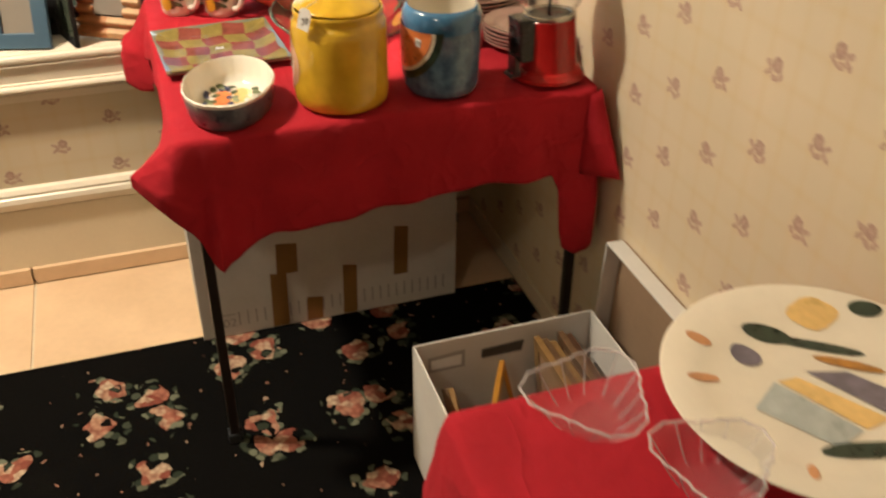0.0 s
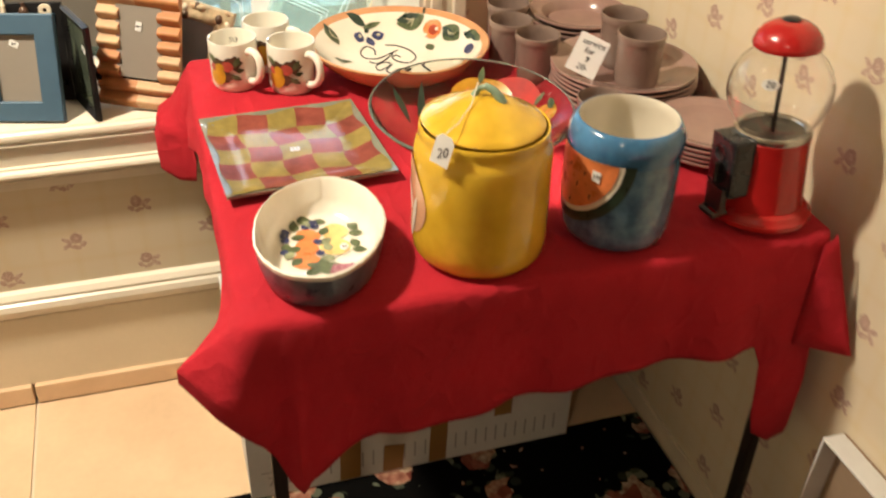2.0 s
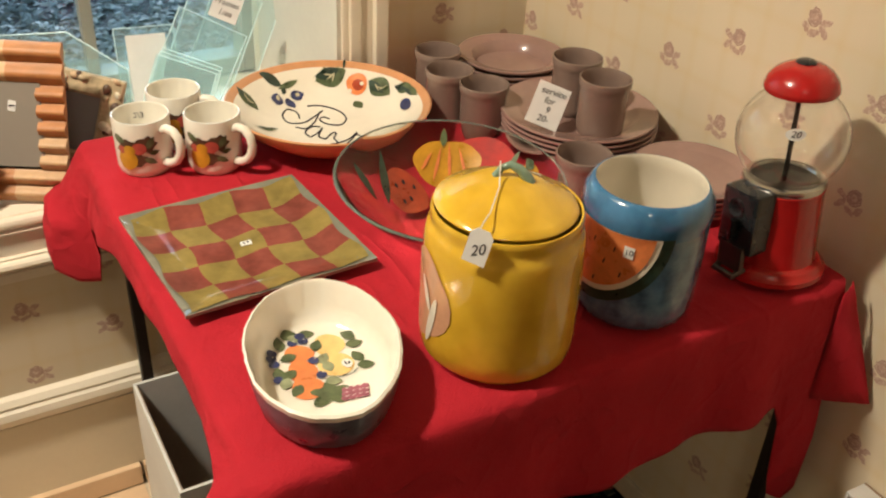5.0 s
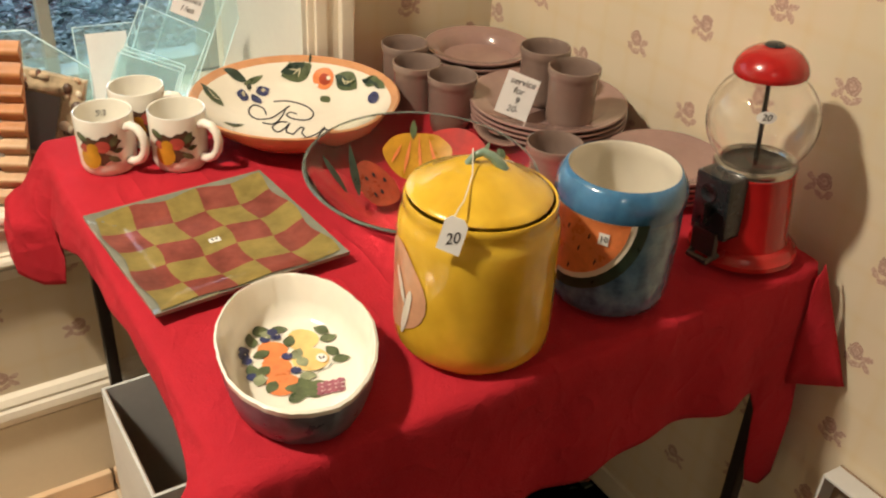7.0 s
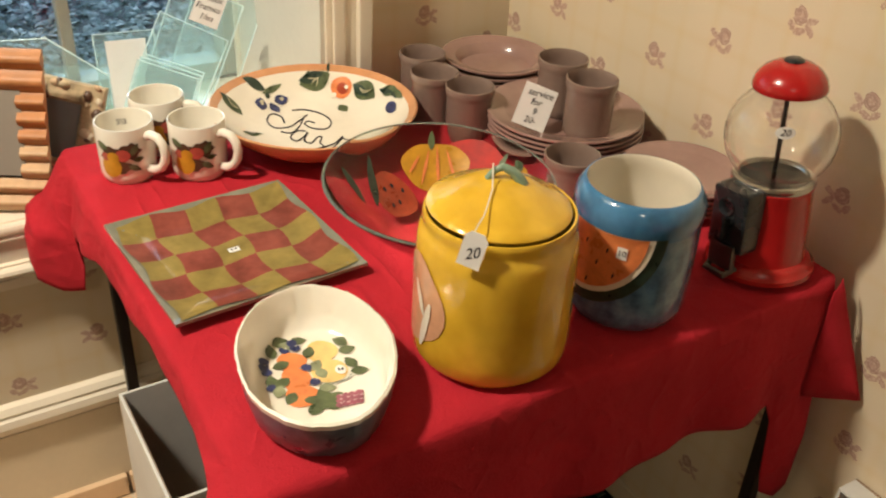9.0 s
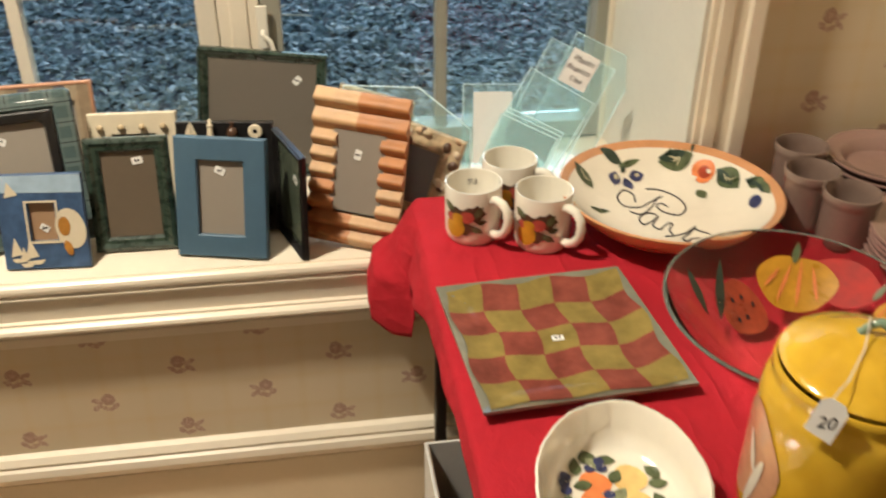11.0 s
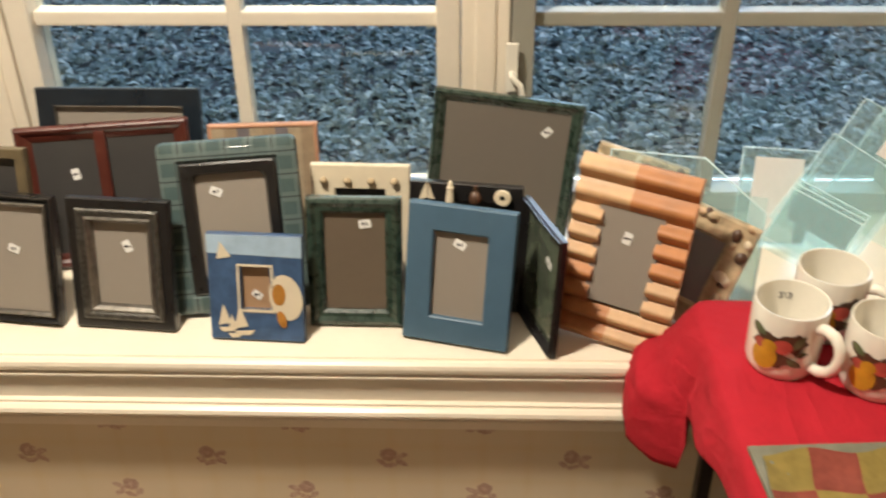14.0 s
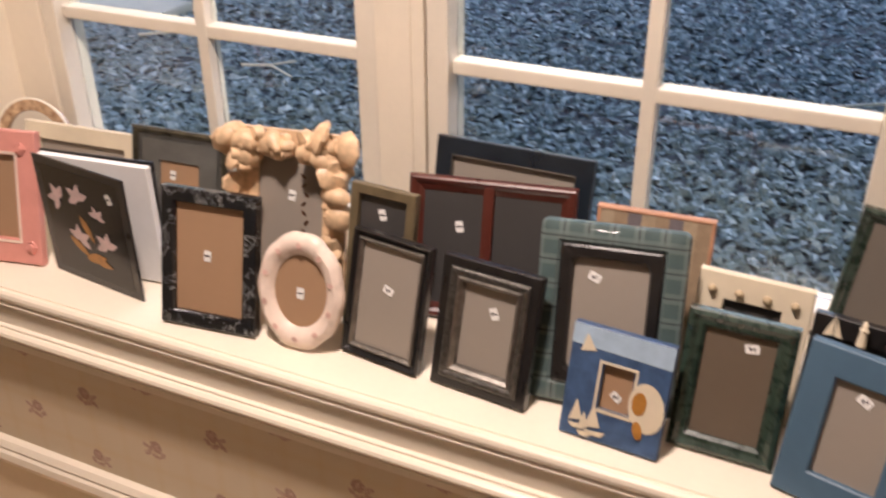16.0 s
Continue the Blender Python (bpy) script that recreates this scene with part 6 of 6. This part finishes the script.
def oval_frame():
    w, h = 0.133, 0.170
    f = stand("picture_frame", -1.393, 2.032, 3, w, 14, 0.014, "oval blush ceramic frame with scalloped edge")
    bm = bmesh.new()
    n, sec = 64, [(1.0, 0.012), (1.0, 0.004), (0.96, 0.0), (0.86, -0.004), (0.74, -0.002), (0.66, 0.003), (0.62, 0.006), (0.62, 0.012)]
    rings = []
    for k, y in sec:
        ring = []
        for i in range(n):
            a = 2 * math.pi * i / n
            s = k * (1 + (0.014 * math.cos(10 * a) if k > 0.8 else 0))
            ring.append(bm.verts.new((w / 2 * s * math.cos(a), y, h / 2 + h / 2 * s * math.sin(a))))
        rings.append(ring)
    for a, b in zip(rings, rings[1:] + rings[:1]):
        for i in range(n):
            bm.faces.new([a[i], a[(i + 1) % n], b[(i + 1) % n], b[i]])
    bmesh.ops.recalc_face_normals(bm, faces=bm.faces)
    part("border", smooth(bm), PINK_CERAMIC, f)
    part("backing_sheet", decal([blob(0, h / 2, 0.63 * w / 2, 0.63 * h / 2, 0, 32)], flat_front(0.008), 0.0, 1), PHOTO_BROWN, f)
    part("back_board", boxed(-0.04, 0.04, 0.010, 0.013, 0.02, h - 0.02), BLACK_FRAME, f)
    part("easel_leg", sweep([(0, 0.012, 0.6 * h), (0, 0.06, 0.02)], 0.005, 4), BLACK_FRAME, f)
    for k in range(10):
        a = 2 * math.pi * (k + 0.5) / 10
        part("painted_rose", decal([blob(0.80 * w / 2 * math.cos(a), h / 2 + 0.80 * h / 2 * math.sin(a), 0.005, 0.004, 50 * k, 10, 5, 0.2)], flat_front(-0.004), 0.0008, 1), mat("faded_rose_paint", (0.66, 0.44, 0.37), 0.4, vary=0.3, scale=80) if k == 0 else bpy.data.materials["faded_rose_paint"], f)
    sticker(f, 0.0, 0.082, 0.0075, 88)


oval_frame()

picture_frame(-1.548, 2.016, 6.8, 0.153, 0.205, 14.4, [("moulding", [(0, 0.016), (0, 0.0015), (0.0015, 0), (0.020, 0), (0.022, 0.003), (0.022, 0.015)], MARBLE)], PHOTO_BROWN, "black marbled frame with a brown sheet", (-0.004, 0.108), depth=0.016, sturn=85)
picture_frame(-1.799, 2.240, 4, 0.189, 0.177, LEAN, [("moulding", ogee(0.020), mat("black_gilt_finish", (0.035, 0.030, 0.02), 0.3, 0.2, vary=0.7, scale=50, colour2=(0.09, 0.08, 0.05))), ("mat_board", flat(0.055, 0.012, 0.004)[2:] + [(0.020, 0.012), (0.020, 0.004)], mat("slate_mat_board", (0.11, 0.11, 0.10), 0.5, vary=0.2, scale=20))], PHOTO_BROWN, "black and gilt frame with a wide slate mat", (-0.014, 0.098), sturn=88)
picture_frame(-2.042, 2.236, 5, 0.245, 0.150, LEAN, [("board", flat(0.03), CREAM_CARD)], PHOTO_GREY, "low cream frame behind the flower album")
f = picture_frame(-1.962, 2.036, 12, 0.134, 0.218, LEAN, [("board", flat(0.040), PINK_FRAME), ("groove", [(0.034, 0.003), (0.034, -0.001), (0.038, -0.001), (0.038, 0.003)], PINK_CERAMIC)], PHOTO_BROWN, "pink painted wooden frame with carved roses")
for u, v in ((-0.03, 0.19), (0.04, 0.19), (0.05, 0.03)):
    part("carved_rose", lathe([(0, 0), (0.010, 0.001), (0.009, 0.004), (0.006, 0.003), (0.005, 0.006), (0, 0.006)], 14, wave=lambda a, q: 1 + 0.1 * math.cos(5 * a)), PINK_FRAME, f).matrix_local = pose(u, 0, v, 90)


def flower_album():
    a = thing("photo_album", pose(-1.808, 2.075, SILL + 0.001, 0, 0, -7), "open black album with painted lilies standing upright", "album")
    part("front_cover", boxed(0, 0.200, -0.002, 0.002, 0, 0.203, bevel=0.001), BLACK_FRAME, a)
    s = flat_front(-0.002)
    part("glass_panel", decal([[(0.014, 0.012), (0.186, 0.012), (0.186, 0.191), (0.014, 0.191)]], s, 0.0004, 1), mat("black_lacquer_panel", (0.006, 0.006, 0.007), 0.22, vary=0.2, scale=20, relief=0, coat=0.1), a)
    for u, v, r in ((0.092, 0.150, 20), (0.045, 0.140, 60), (0.130, 0.128, -20), (0.080, 0.078, -35), (0.140, 0.080, 15)):
        k = 0.7 if u == 0.130 else 1.0
        part("painted_lily", decal([leaf_shape(u + 0.010 * k * math.cos(radians(r + t)), v + 0.010 * k * math.sin(radians(r + t)), 0.030 * k, 0.014 * k, r + t) for t in (0, 60, 130, 190)], s, 0.0010, 1), PETAL_PALE, a)
    part("painted_leaf", decal([leaf_shape(0.100, 0.098, 0.05, 0.014, -60), leaf_shape(0.075, 0.062, 0.05, 0.014, -35), leaf_shape(0.110, 0.050, 0.05, 0.018, 15), leaf_shape(0.125, 0.045, 0.04, 0.014, -10)], s, 0.0008, 1), LEAF_GOLD, a)
    part("page_block", boxed(0.004, 0.198, 0.004, 0.016, 0.003, 0.200, bevel=0.001), CARD_WHITE, a, "white pages").matrix_local = pose(0, 0, 0, 0, 0, 14)
    part("back_cover", boxed(0, 0.200, 0.017, 0.021, 0, 0.203, bevel=0.001), BLACK_FRAME, a).matrix_local = pose(0, 0, 0, 0, 0, 15)
    sticker(a, 0.165, 0.165, -0.0025, -70)


flower_album()


def arched_mirror():
    a = thing("arched_mirror", pose(-2.075, 2.292, SILL + 0.003, 0, 0, 8) @ pose(0, 0, 0, -12, 0, 0), "round-topped mirror with a painted floral rim", "mirror")
    w, h = 0.085, 0.165
    out = lambda k: [(-w * k, 0.0 + (1 - k) * 0.08)] + [(w * k * math.cos(radians(180 - 180 * i / 24)), h - w + w * k * math.sin(radians(180 - 180 * i / 24))) for i in range(25)] + [(w * k, 0.0 + (1 - k) * 0.08)]
    bm = bmesh.new()
    rings = [[bm.verts.new((u, y, v)) for u, v in out(k)] for k, y in ((1, 0.012), (1, 0.002), (0.97, 0), (0.76, 0), (0.74, 0.003), (0.74, 0.012))]
    for p, q in zip(rings, rings[1:] + rings[:1]):
        for i in range(len(p)):
            j = (i + 1) % len(p)
            bm.faces.new([p[i], p[j], q[j], q[i]])
    bmesh.ops.recalc_face_normals(bm, faces=bm.faces)
    part("rim", bm, mat("painted_orange_rim", (0.50, 0.24, 0.10), 0.3, vary=0.8, scale=70, coat=0.3, colour2=(0.66, 0.50, 0.32)), a)
    bm = bmesh.new()
    bm.faces.new([bm.verts.new((u, 0.006, v)) for u, v in out(0.76)])
    part("mirror_glass", bm, mat("silvered_glass", (0.8, 0.8, 0.8), 0.12, 1.0, vary=0.02, relief=0), a)
    part("edge_bead", sweep([(u, 0.003, v) for u, v in out(1.0)], 0.003, 6), WHITE_GLAZE, a)


arched_mirror()


# clear acrylic frames by the recess wall
def acrylic(x, y, turn, w, h, lean, label, card=None, cut=0.0, roll=0.0, foot=0.05):
    a = stand("acrylic_frame", x, y, turn, w, lean, 0.004, label, "clear acrylic frames", roll=roll)
    bm = bmesh.new()
    o = [(-w / 2, 0), (w / 2, 0), (w / 2, h - cut), (w / 2 - cut * 1.3, h), (-w / 2, h)] if cut else [(-w / 2, 0), (w / 2, 0), (w / 2, h), (-w / 2, h)]
    lo, hi = [bm.verts.new((u, 0, v)) for u, v in o], [bm.verts.new((u, 0.003, v)) for u, v in o]
    bm.faces.new(lo)
    bm.faces.new(hi[::-1])
    for i in range(len(o)):
        bm.faces.new([lo[i], lo[i - 1], hi[i - 1], hi[i]])
    bmesh.ops.recalc_face_normals(bm, faces=bm.faces)
    part("front_sheet", bm, ACRYLIC, a).visible_shadow = False
    part("edge_shine", sweep([(u, 0.0015, v) for u, v in o[1:]] + [(o[0][0], 0.0015, o[0][1])], 0.0014, 5), ACRYLIC_EDGE, a).visible_shadow = False
    if foot:
        part("bent_foot", sweep([(-w / 2 + 0.002, 0.004, 0.003), (-w / 2 + 0.002, foot, 0.003 + foot * math.tan(radians(lean)))], 0.002, 4), ACRYLIC, a).visible_shadow = False
        part("foot_sheet", boxed(-w / 2, w / 2, 0.004, 0.0065, 0.004, h * 0.8), ACRYLIC, a).visible_shadow = False
    if card:
        part("paper_insert", boxed(card[0], card[1], -0.0012, -0.0004, card[2], card[3]), CARD_WHITE, a, "blank white paper insert")
    return a


acrylic(-0.419, 2.110, -12.6, 0.205, 0.224, 13.2, "clear acrylic sheet frame with a clipped corner", None, 0.065)
acrylic(-0.190, 2.288, -8, 0.105, 0.150, 11, "clear acrylic frame holding a blank white insert", (-0.034, 0.036, 0.004, 0.137))
for k in range(3):
    acrylic(-0.178 + 0.009 * k, 2.216 + 0.012 * k, -20, 0.107, 0.096, 18, "small clear acrylic frame in a tilted row", roll=20, foot=0)
acrylic(-0.155, 2.261, -18, 0.127, 0.151, 18, "clear acrylic frame leaning sideways in the row", roll=26, foot=0)
acrylic(-0.127, 2.285, -20, 0.124, 0.205, 12, "tall clear acrylic frame behind a price card", roll=22.7, foot=0)
acrylic(-0.070, 2.312, -20, 0.124, 0.205, 11, "tall clear acrylic frame by the recess wall", roll=22, foot=0)
little_sign("frame_price_card", pose(-0.027, 2.185, 0.800, -12, 0, -18) @ pose(0, 0, 0, 0, 24, 0), 0.049, 0.060, ("Plastic", "Frames", "1/ea"), "white card handwritten with the frames' price", 0.0145)


# ---- boxes under and beside the table ----
def big_box():
    x0, x1, y0, y1, h, t = -0.322, 0.312, 1.592, 1.852, 0.345, 0.005
    b = thing("cardboard_box", pose(0, 0, 0), "open white cardboard box taped with brown strips", "box")
    for name, a in (("front_side", (x0, x1, y0, y0 + t)), ("back_side", (x0, x1, y1 - t, y1)), ("left_side", (x0, x0 + t, y0 + t, y1 - t)), ("right_side", (x1 - t, x1, y0 + t, y1 - t))):
        part(name, boxed(*a, 0.009, h, bevel=0.001), BOX_WHITE, b)
    part("bottom", boxed(x0 + t, x1 - t, y0 + t, y1 - t, 0.009, 0.014), BOX_BROWN, b)
    part("lining", boxed(x0 + t, x1 - t, y0 + t, y0 + t + 0.002, 0.014, h - 0.002), BOX_BROWN, b)
    part("lining", boxed(x0 + t, x0 + t + 0.002, y0 + t + 0.002, y1 - t, 0.014, h - 0.002), BOX_BROWN, b)
    s = flat_front(y0)
    for u0, u1, v0, v1 in ((-0.155, -0.115, 0.011, 0.16), (-0.072, -0.032, 0.011, 0.075), (0.02, 0.055, 0.011, 0.15), (0.150, 0.186, 0.10, 0.235), (-0.135, -0.085, 0.16, 0.24)):
        part("tape_strip", decal([[(u0, v0), (u1, v0 - 0.0), (u1 + 0.003, v1), (u0 + 0.004, v1 + 0.006)]], s, 0.0008, 1), TAPE, b)
    for k in range(26):
        u = -0.235 + 0.0205 * k
        part("printed_bar", decal([[(u, 0.035), (u + 0.0035, 0.035), (u + 0.0035, 0.075), (u, 0.075)]], s, 0.0005, 1), INK_GREY, b)
    part("printed_number", text_mesh("702", 0.034, s, 0, (-0.265, 0.045), 0, 0.0006), INK_GREY, b)
    part("printed_rule", decal([[(-0.30, 0.069), (-0.24, 0.069), (-0.24, 0.072), (-0.30, 0.072)]], s, 0.0006, 1), INK_GREY, b)
    left = lambda u, v: ((x0, u, v), Vector((-1, 0, 0)))
    for u, v in ((1.66, 0.16), (1.70, 0.15), (1.64, 0.05)):
        part("printed_mark", decal([blob(u, v, 0.006, 0.016, 20, 10)], left, 0.0006, 1), INK_GREY, b)


big_box()


OLD_GOLD = mat("old_gold_wood", (0.26, 0.15, 0.055), 0.4, vary=0.35, scale=30, coat=0.2)
OLD_BROWN = mat("old_brown_wood", (0.14, 0.08, 0.04), 0.45, vary=0.35, scale=30, coat=0.1)


def frame_box():
    x0, x1, y0, y1, h, t = 0.045, 0.420, 0.765, 1.080, 0.298, 0.004
    b = thing("file_box", pose(0, 0, 0), "white cardboard file box full of used brown frames", "box")
    for name, a in (("front_side", (x0, x1, y0, y0 + t)), ("back_side", (x0, x1, y1 - t, y1)), ("left_side", (x0, x0 + t, y0 + t, y1 - t)), ("right_side", (x1 - t, x1, y0 + t, y1 - t))):
        part(name, boxed(*a, 0.007, h, bevel=0.001), BOX_WHITE, b)
    part("bottom", boxed(x0 + t, x1 - t, y0 + t, y1 - t, 0.007, 0.012), BOX_BROWN, b)
    s = flat_front(y1 - t)
    # No hole is cut; a dark patch paints the shade inside it.
    part("hand_hole_shade", decal([[(0.185, 0.235), (0.270, 0.235), (0.275, 0.262), (0.185, 0.258)]], s, 0.0008, 1), PHOTO_DARK, b, "dark patch painted as the shade in the handle hole")
    part("printed_panel", decal([[(0.075, 0.225), (0.150, 0.225), (0.150, 0.268), (0.075, 0.262)]], s, 0.0008, 1), INK_GREY, b)
    part("printed_panel_face", decal([[(0.080, 0.232), (0.143, 0.232), (0.143, 0.258), (0.080, 0.255)]], s, 0.0014, 1), CARD_WHITE, b)
    rr = random.Random(4)
    for k in range(5):
        x = 0.325 + 0.017 * k
        f = thing("stored_frame", pose(x, 0.930, 0.0125, 0, 0, 90) @ pose(0, 0, 0, -6, 0, 0), "old brown wooden frame filed upright in the box", "picture frame", "frames in the box")
        part("moulding", frame_ring(0.25, 0.270 - 0.01 * (k % 3), [(0, 0.012), (0, 0), (0.016, 0.002), (0.020, 0.006), (0.020, 0.012)]), (OLD_GOLD, OLD_BROWN, OLD_GOLD, OLD_BROWN, BROWN_PAINT)[k], f)
        part("backing_sheet", boxed(-0.112, 0.112, 0.007, 0.009, 0.014, 0.245), PHOTO_BROWN, f)
    f = thing("stored_frame", pose(0.240, 0.950, 0.0125, 0, 0, 62) @ pose(0, 0, 0, -14, 0, 0), "gilt yellow frame standing askew in the box", "picture frame", "frames in the box")
    part("moulding", frame_ring(0.13, 0.250, [(0, 0.010), (0, 0), (0.010, -0.001), (0.014, 0.004), (0.014, 0.010)]), mat("gilt_yellow_wood", (0.45, 0.21, 0.03), 0.35, vary=0.2, scale=30, coat=0.3), f)
    part("backing_sheet", boxed(-0.055, 0.055, 0.006, 0.008, 0.012, 0.238), PHOTO_GREY, f)
    for k, (x, mt) in enumerate(((0.120, OLD_BROWN), (0.155, OLD_GOLD))):
        f = thing("stored_frame", pose(x, 0.940, 0.0125, 0, 0, 80) @ pose(0, 0, 0, -10 - 6 * k, 0, 0), "small dark frame leaning in the file box", "picture frame", "frames in the box")
        part("moulding", frame_ring(0.16, 0.215, [(0, 0.012), (0, 0), (0.014, 0.001), (0.018, 0.006), (0.018, 0.012)]), mt, f)
        part("backing_sheet", boxed(-0.07, 0.07, 0.007, 0.009, 0.012, 0.20), PHOTO_DARK, f)
    lid = thing("box_lid", pose(0.470, 0.92, 0.0078, 0, 0, -90) @ pose(0, 0, 0, -2.5, 0, 0), "white cardboard lid with a brown inside leaning on the wall", "box lid")
    part("panel", boxed(-0.19, 0.19, 0, 0.004, 0, 0.425), BOX_BROWN, lid)
    part("top_lip", boxed(-0.19, 0.19, -0.035, 0, 0.421, 0.425, bevel=0.001), BOX_WHITE, lid)
    part("side_lip", boxed(0.186, 0.19, -0.035, 0, 0, 0.421, bevel=0.001), BOX_WHITE, lid)
    part("side_lip", boxed(-0.19, -0.186, -0.035, 0, 0, 0.421, bevel=0.001), BOX_WHITE, lid)


frame_box()

# ---- the second table with glass and a platter ----
T2 = 0.722
T2X = -0.105
t2 = thing("side_table", pose(0, 0, 0), "small square table under a red cloth by the wall", "table")
part("tabletop", boxed(T2X + 0.004, 0.480, -0.30, 0.455, T2 - 0.028, T2 - 0.004, bevel=0.004), BLACK_METAL, t2)
for lx, ly in ((-0.06, -0.26), (-0.06, 0.40), (0.45, -0.26), (0.45, 0.40)):
    part("leg", boxed(lx - 0.013, lx + 0.013, ly - 0.013, ly + 0.013, 0.007, T2 - 0.028, bevel=0.004), BLACK_METAL, t2)
w2, h2 = 0.590, 0.765
tablecloth("tablecloth", T2X, 0.485, -0.305, 0.460, T2, [(0, (0.20, 0.03)), (0.3, (0.22, 0.02)), (h2, (0.2, 0.03)), (h2 + w2, (0.2, 0.004)), (2 * h2 + w2, (0.2, 0.004)), (2 * h2 + 2 * w2, (0.20, 0.03))], "red cotton cloth over the side table", 5.0)


def platter(x, y):
    p = thing("platter", pose(x, y, T2), "large cream platter boldly painted in blue and yellow", "platter")
    inner = [(0.0, 0.012), (0.10, 0.013), (0.13, 0.020), (0.178, 0.034)]
    part("body", lathe([(0, 0.002), (0.09, 0.002), (0.10, 0.0), (0.106, 0.004), (0.135, 0.014), (0.180, 0.031), (0.182, 0.034), (0.178, 0.0355)] + inner[::-1][1:], 96), CREAM_GLAZE, p)
    s = bowl_surface(inner + [(0.19, 0.037)])
    grey = mat("slate_blue_paint", (0.16, 0.14, 0.18), 0.3, vary=0.4, scale=40)
    pale = mat("pale_blue_paint", (0.42, 0.47, 0.46), 0.3, vary=0.2, scale=40)
    for name, mt, sh, lift in (
            ("dark_stroke", DARK_GREEN_PAINT, [blob(0.000, 0.110, 0.030, 0.014, -35, 16), blob(0.045, 0.075, 0.055, 0.009, -35, 16), blob(-0.01, -0.085, 0.05, 0.012, -15, 16), blob(0.11, -0.02, 0.018, 0.03, 0, 14), blob(0.13, 0.10, 0.02, 0.012, -40)], 0.0010),
            ("yellow_patch", YELLOW_PAINT, [blob(0.070, 0.120, 0.030, 0.024, -20, 16, 4, 0.08), [(-0.035, 0.035), (-0.010, 0.035), (0.045, -0.055), (0.010, -0.060)]], 0.0010),
            ("pale_patch", pale, [[(-0.085, 0.005), (-0.040, 0.035), (0.005, -0.060), (-0.035, -0.075)]], 0.0012),
            ("slate_patch", grey, [[(0.005, 0.040), (0.050, 0.025), (0.095, -0.05), (0.055, -0.060)], blob(-0.045, 0.085, 0.016, 0.020, 20), blob(0.09, -0.09, 0.02, 0.016, 0)], 0.0012),
            ("terracotta_dash", ORANGE_GLAZE, [blob(-0.090, 0.118, 0.016, 0.008, -40), blob(-0.118, 0.060, 0.020, 0.007, -10), blob(-0.09, -0.10, 0.014, 0.006, 60), blob(0.02, -0.145, 0.014, 0.006, 10)], 0.0010),
            ("ochre_wash", LEAF_GOLD, [blob(0.06, 0.035, 0.04, 0.008, -38, 14)], 0.0014)):
        paint(p, name, mt, sh, s, lift, 3)


platter(0.302, 0.345)


# Pale rim and rib colour imitates the shine of cut glass.
CUT_EDGE = clear_sheet("cut_glass_edge", (0.95, 0.93, 0.93), (0.80, 0.74, 0.74), 0.34)
CUT_GLASS = clear_sheet("cut_glass", (0.96, 0.96, 0.96), (0.55, 0.52, 0.52), 0.06)


def glass_dish(x, y, turn, k=1.0):
    g = thing("glass_dish", pose(x, y, T2, 0, 0, turn), "clear cut-glass heart-shaped dish on the red cloth", "glass dish", "cut-glass dishes")
    wave = lambda a, q: (1 + 0.16 * math.cos(3 * a) * (0.4 + 0.6 * q / 5 if q < 6 else 1)) * (1 + 0.025 * math.cos(18 * a))
    section = [(0.036, 0.007), (0.043, 0.015), (0.050, 0.025), (0.057, 0.036), (0.0635, 0.0465)]
    part("body", lathe([(0, 0.002), (0.028 * k, 0.002), (0.036 * k, 0.006), (0.050 * k, 0.024), (0.062 * k, 0.044), (0.065 * k, 0.047), (0.061 * k, 0.046), (0.047 * k, 0.025), (0.033 * k, 0.009), (0, 0.007)], 72, wave=wave), CUT_GLASS, g).visible_shadow = False
    ring = [(0.0635 * k * wave(a, 5) * math.cos(a), 0.0635 * k * wave(a, 5) * math.sin(a), 0.047) for a in (2 * math.pi * i / 54 for i in range(55))]
    part("rim", sweep(ring, 0.0016, 6), CUT_EDGE, g, "glass rim with its shine in a pale colour").visible_shadow = False
    for i in range(12):
        a = 2 * math.pi * i / 12
        part("rib", sweep([(r * k * wave(a, 2 + 0.7 * j) * math.cos(a), r * k * wave(a, 2 + 0.7 * j) * math.sin(a), z) for j, (r, z) in enumerate(section)], 0.0009, 5), CUT_EDGE, g).visible_shadow = False
    return g


glass_dish(0.040, 0.400, 40)
glass_dish(0.115, 0.275, 15, 0.9)

# ---- floor tiles along the window wall ----
for i in range(8):
    x = -0.712 + 0.402 * (i - 5)
    if x > WALL_X - 0.05:
        continue
    bm = boxed(0.003, min(0.399, WALL_X - x - 0.01), 0, 0.398, -0.0035, 0.0005, bevel=0.0015)
    part("tile", bm, TILE, floor).location = (x, 1.575, 0)
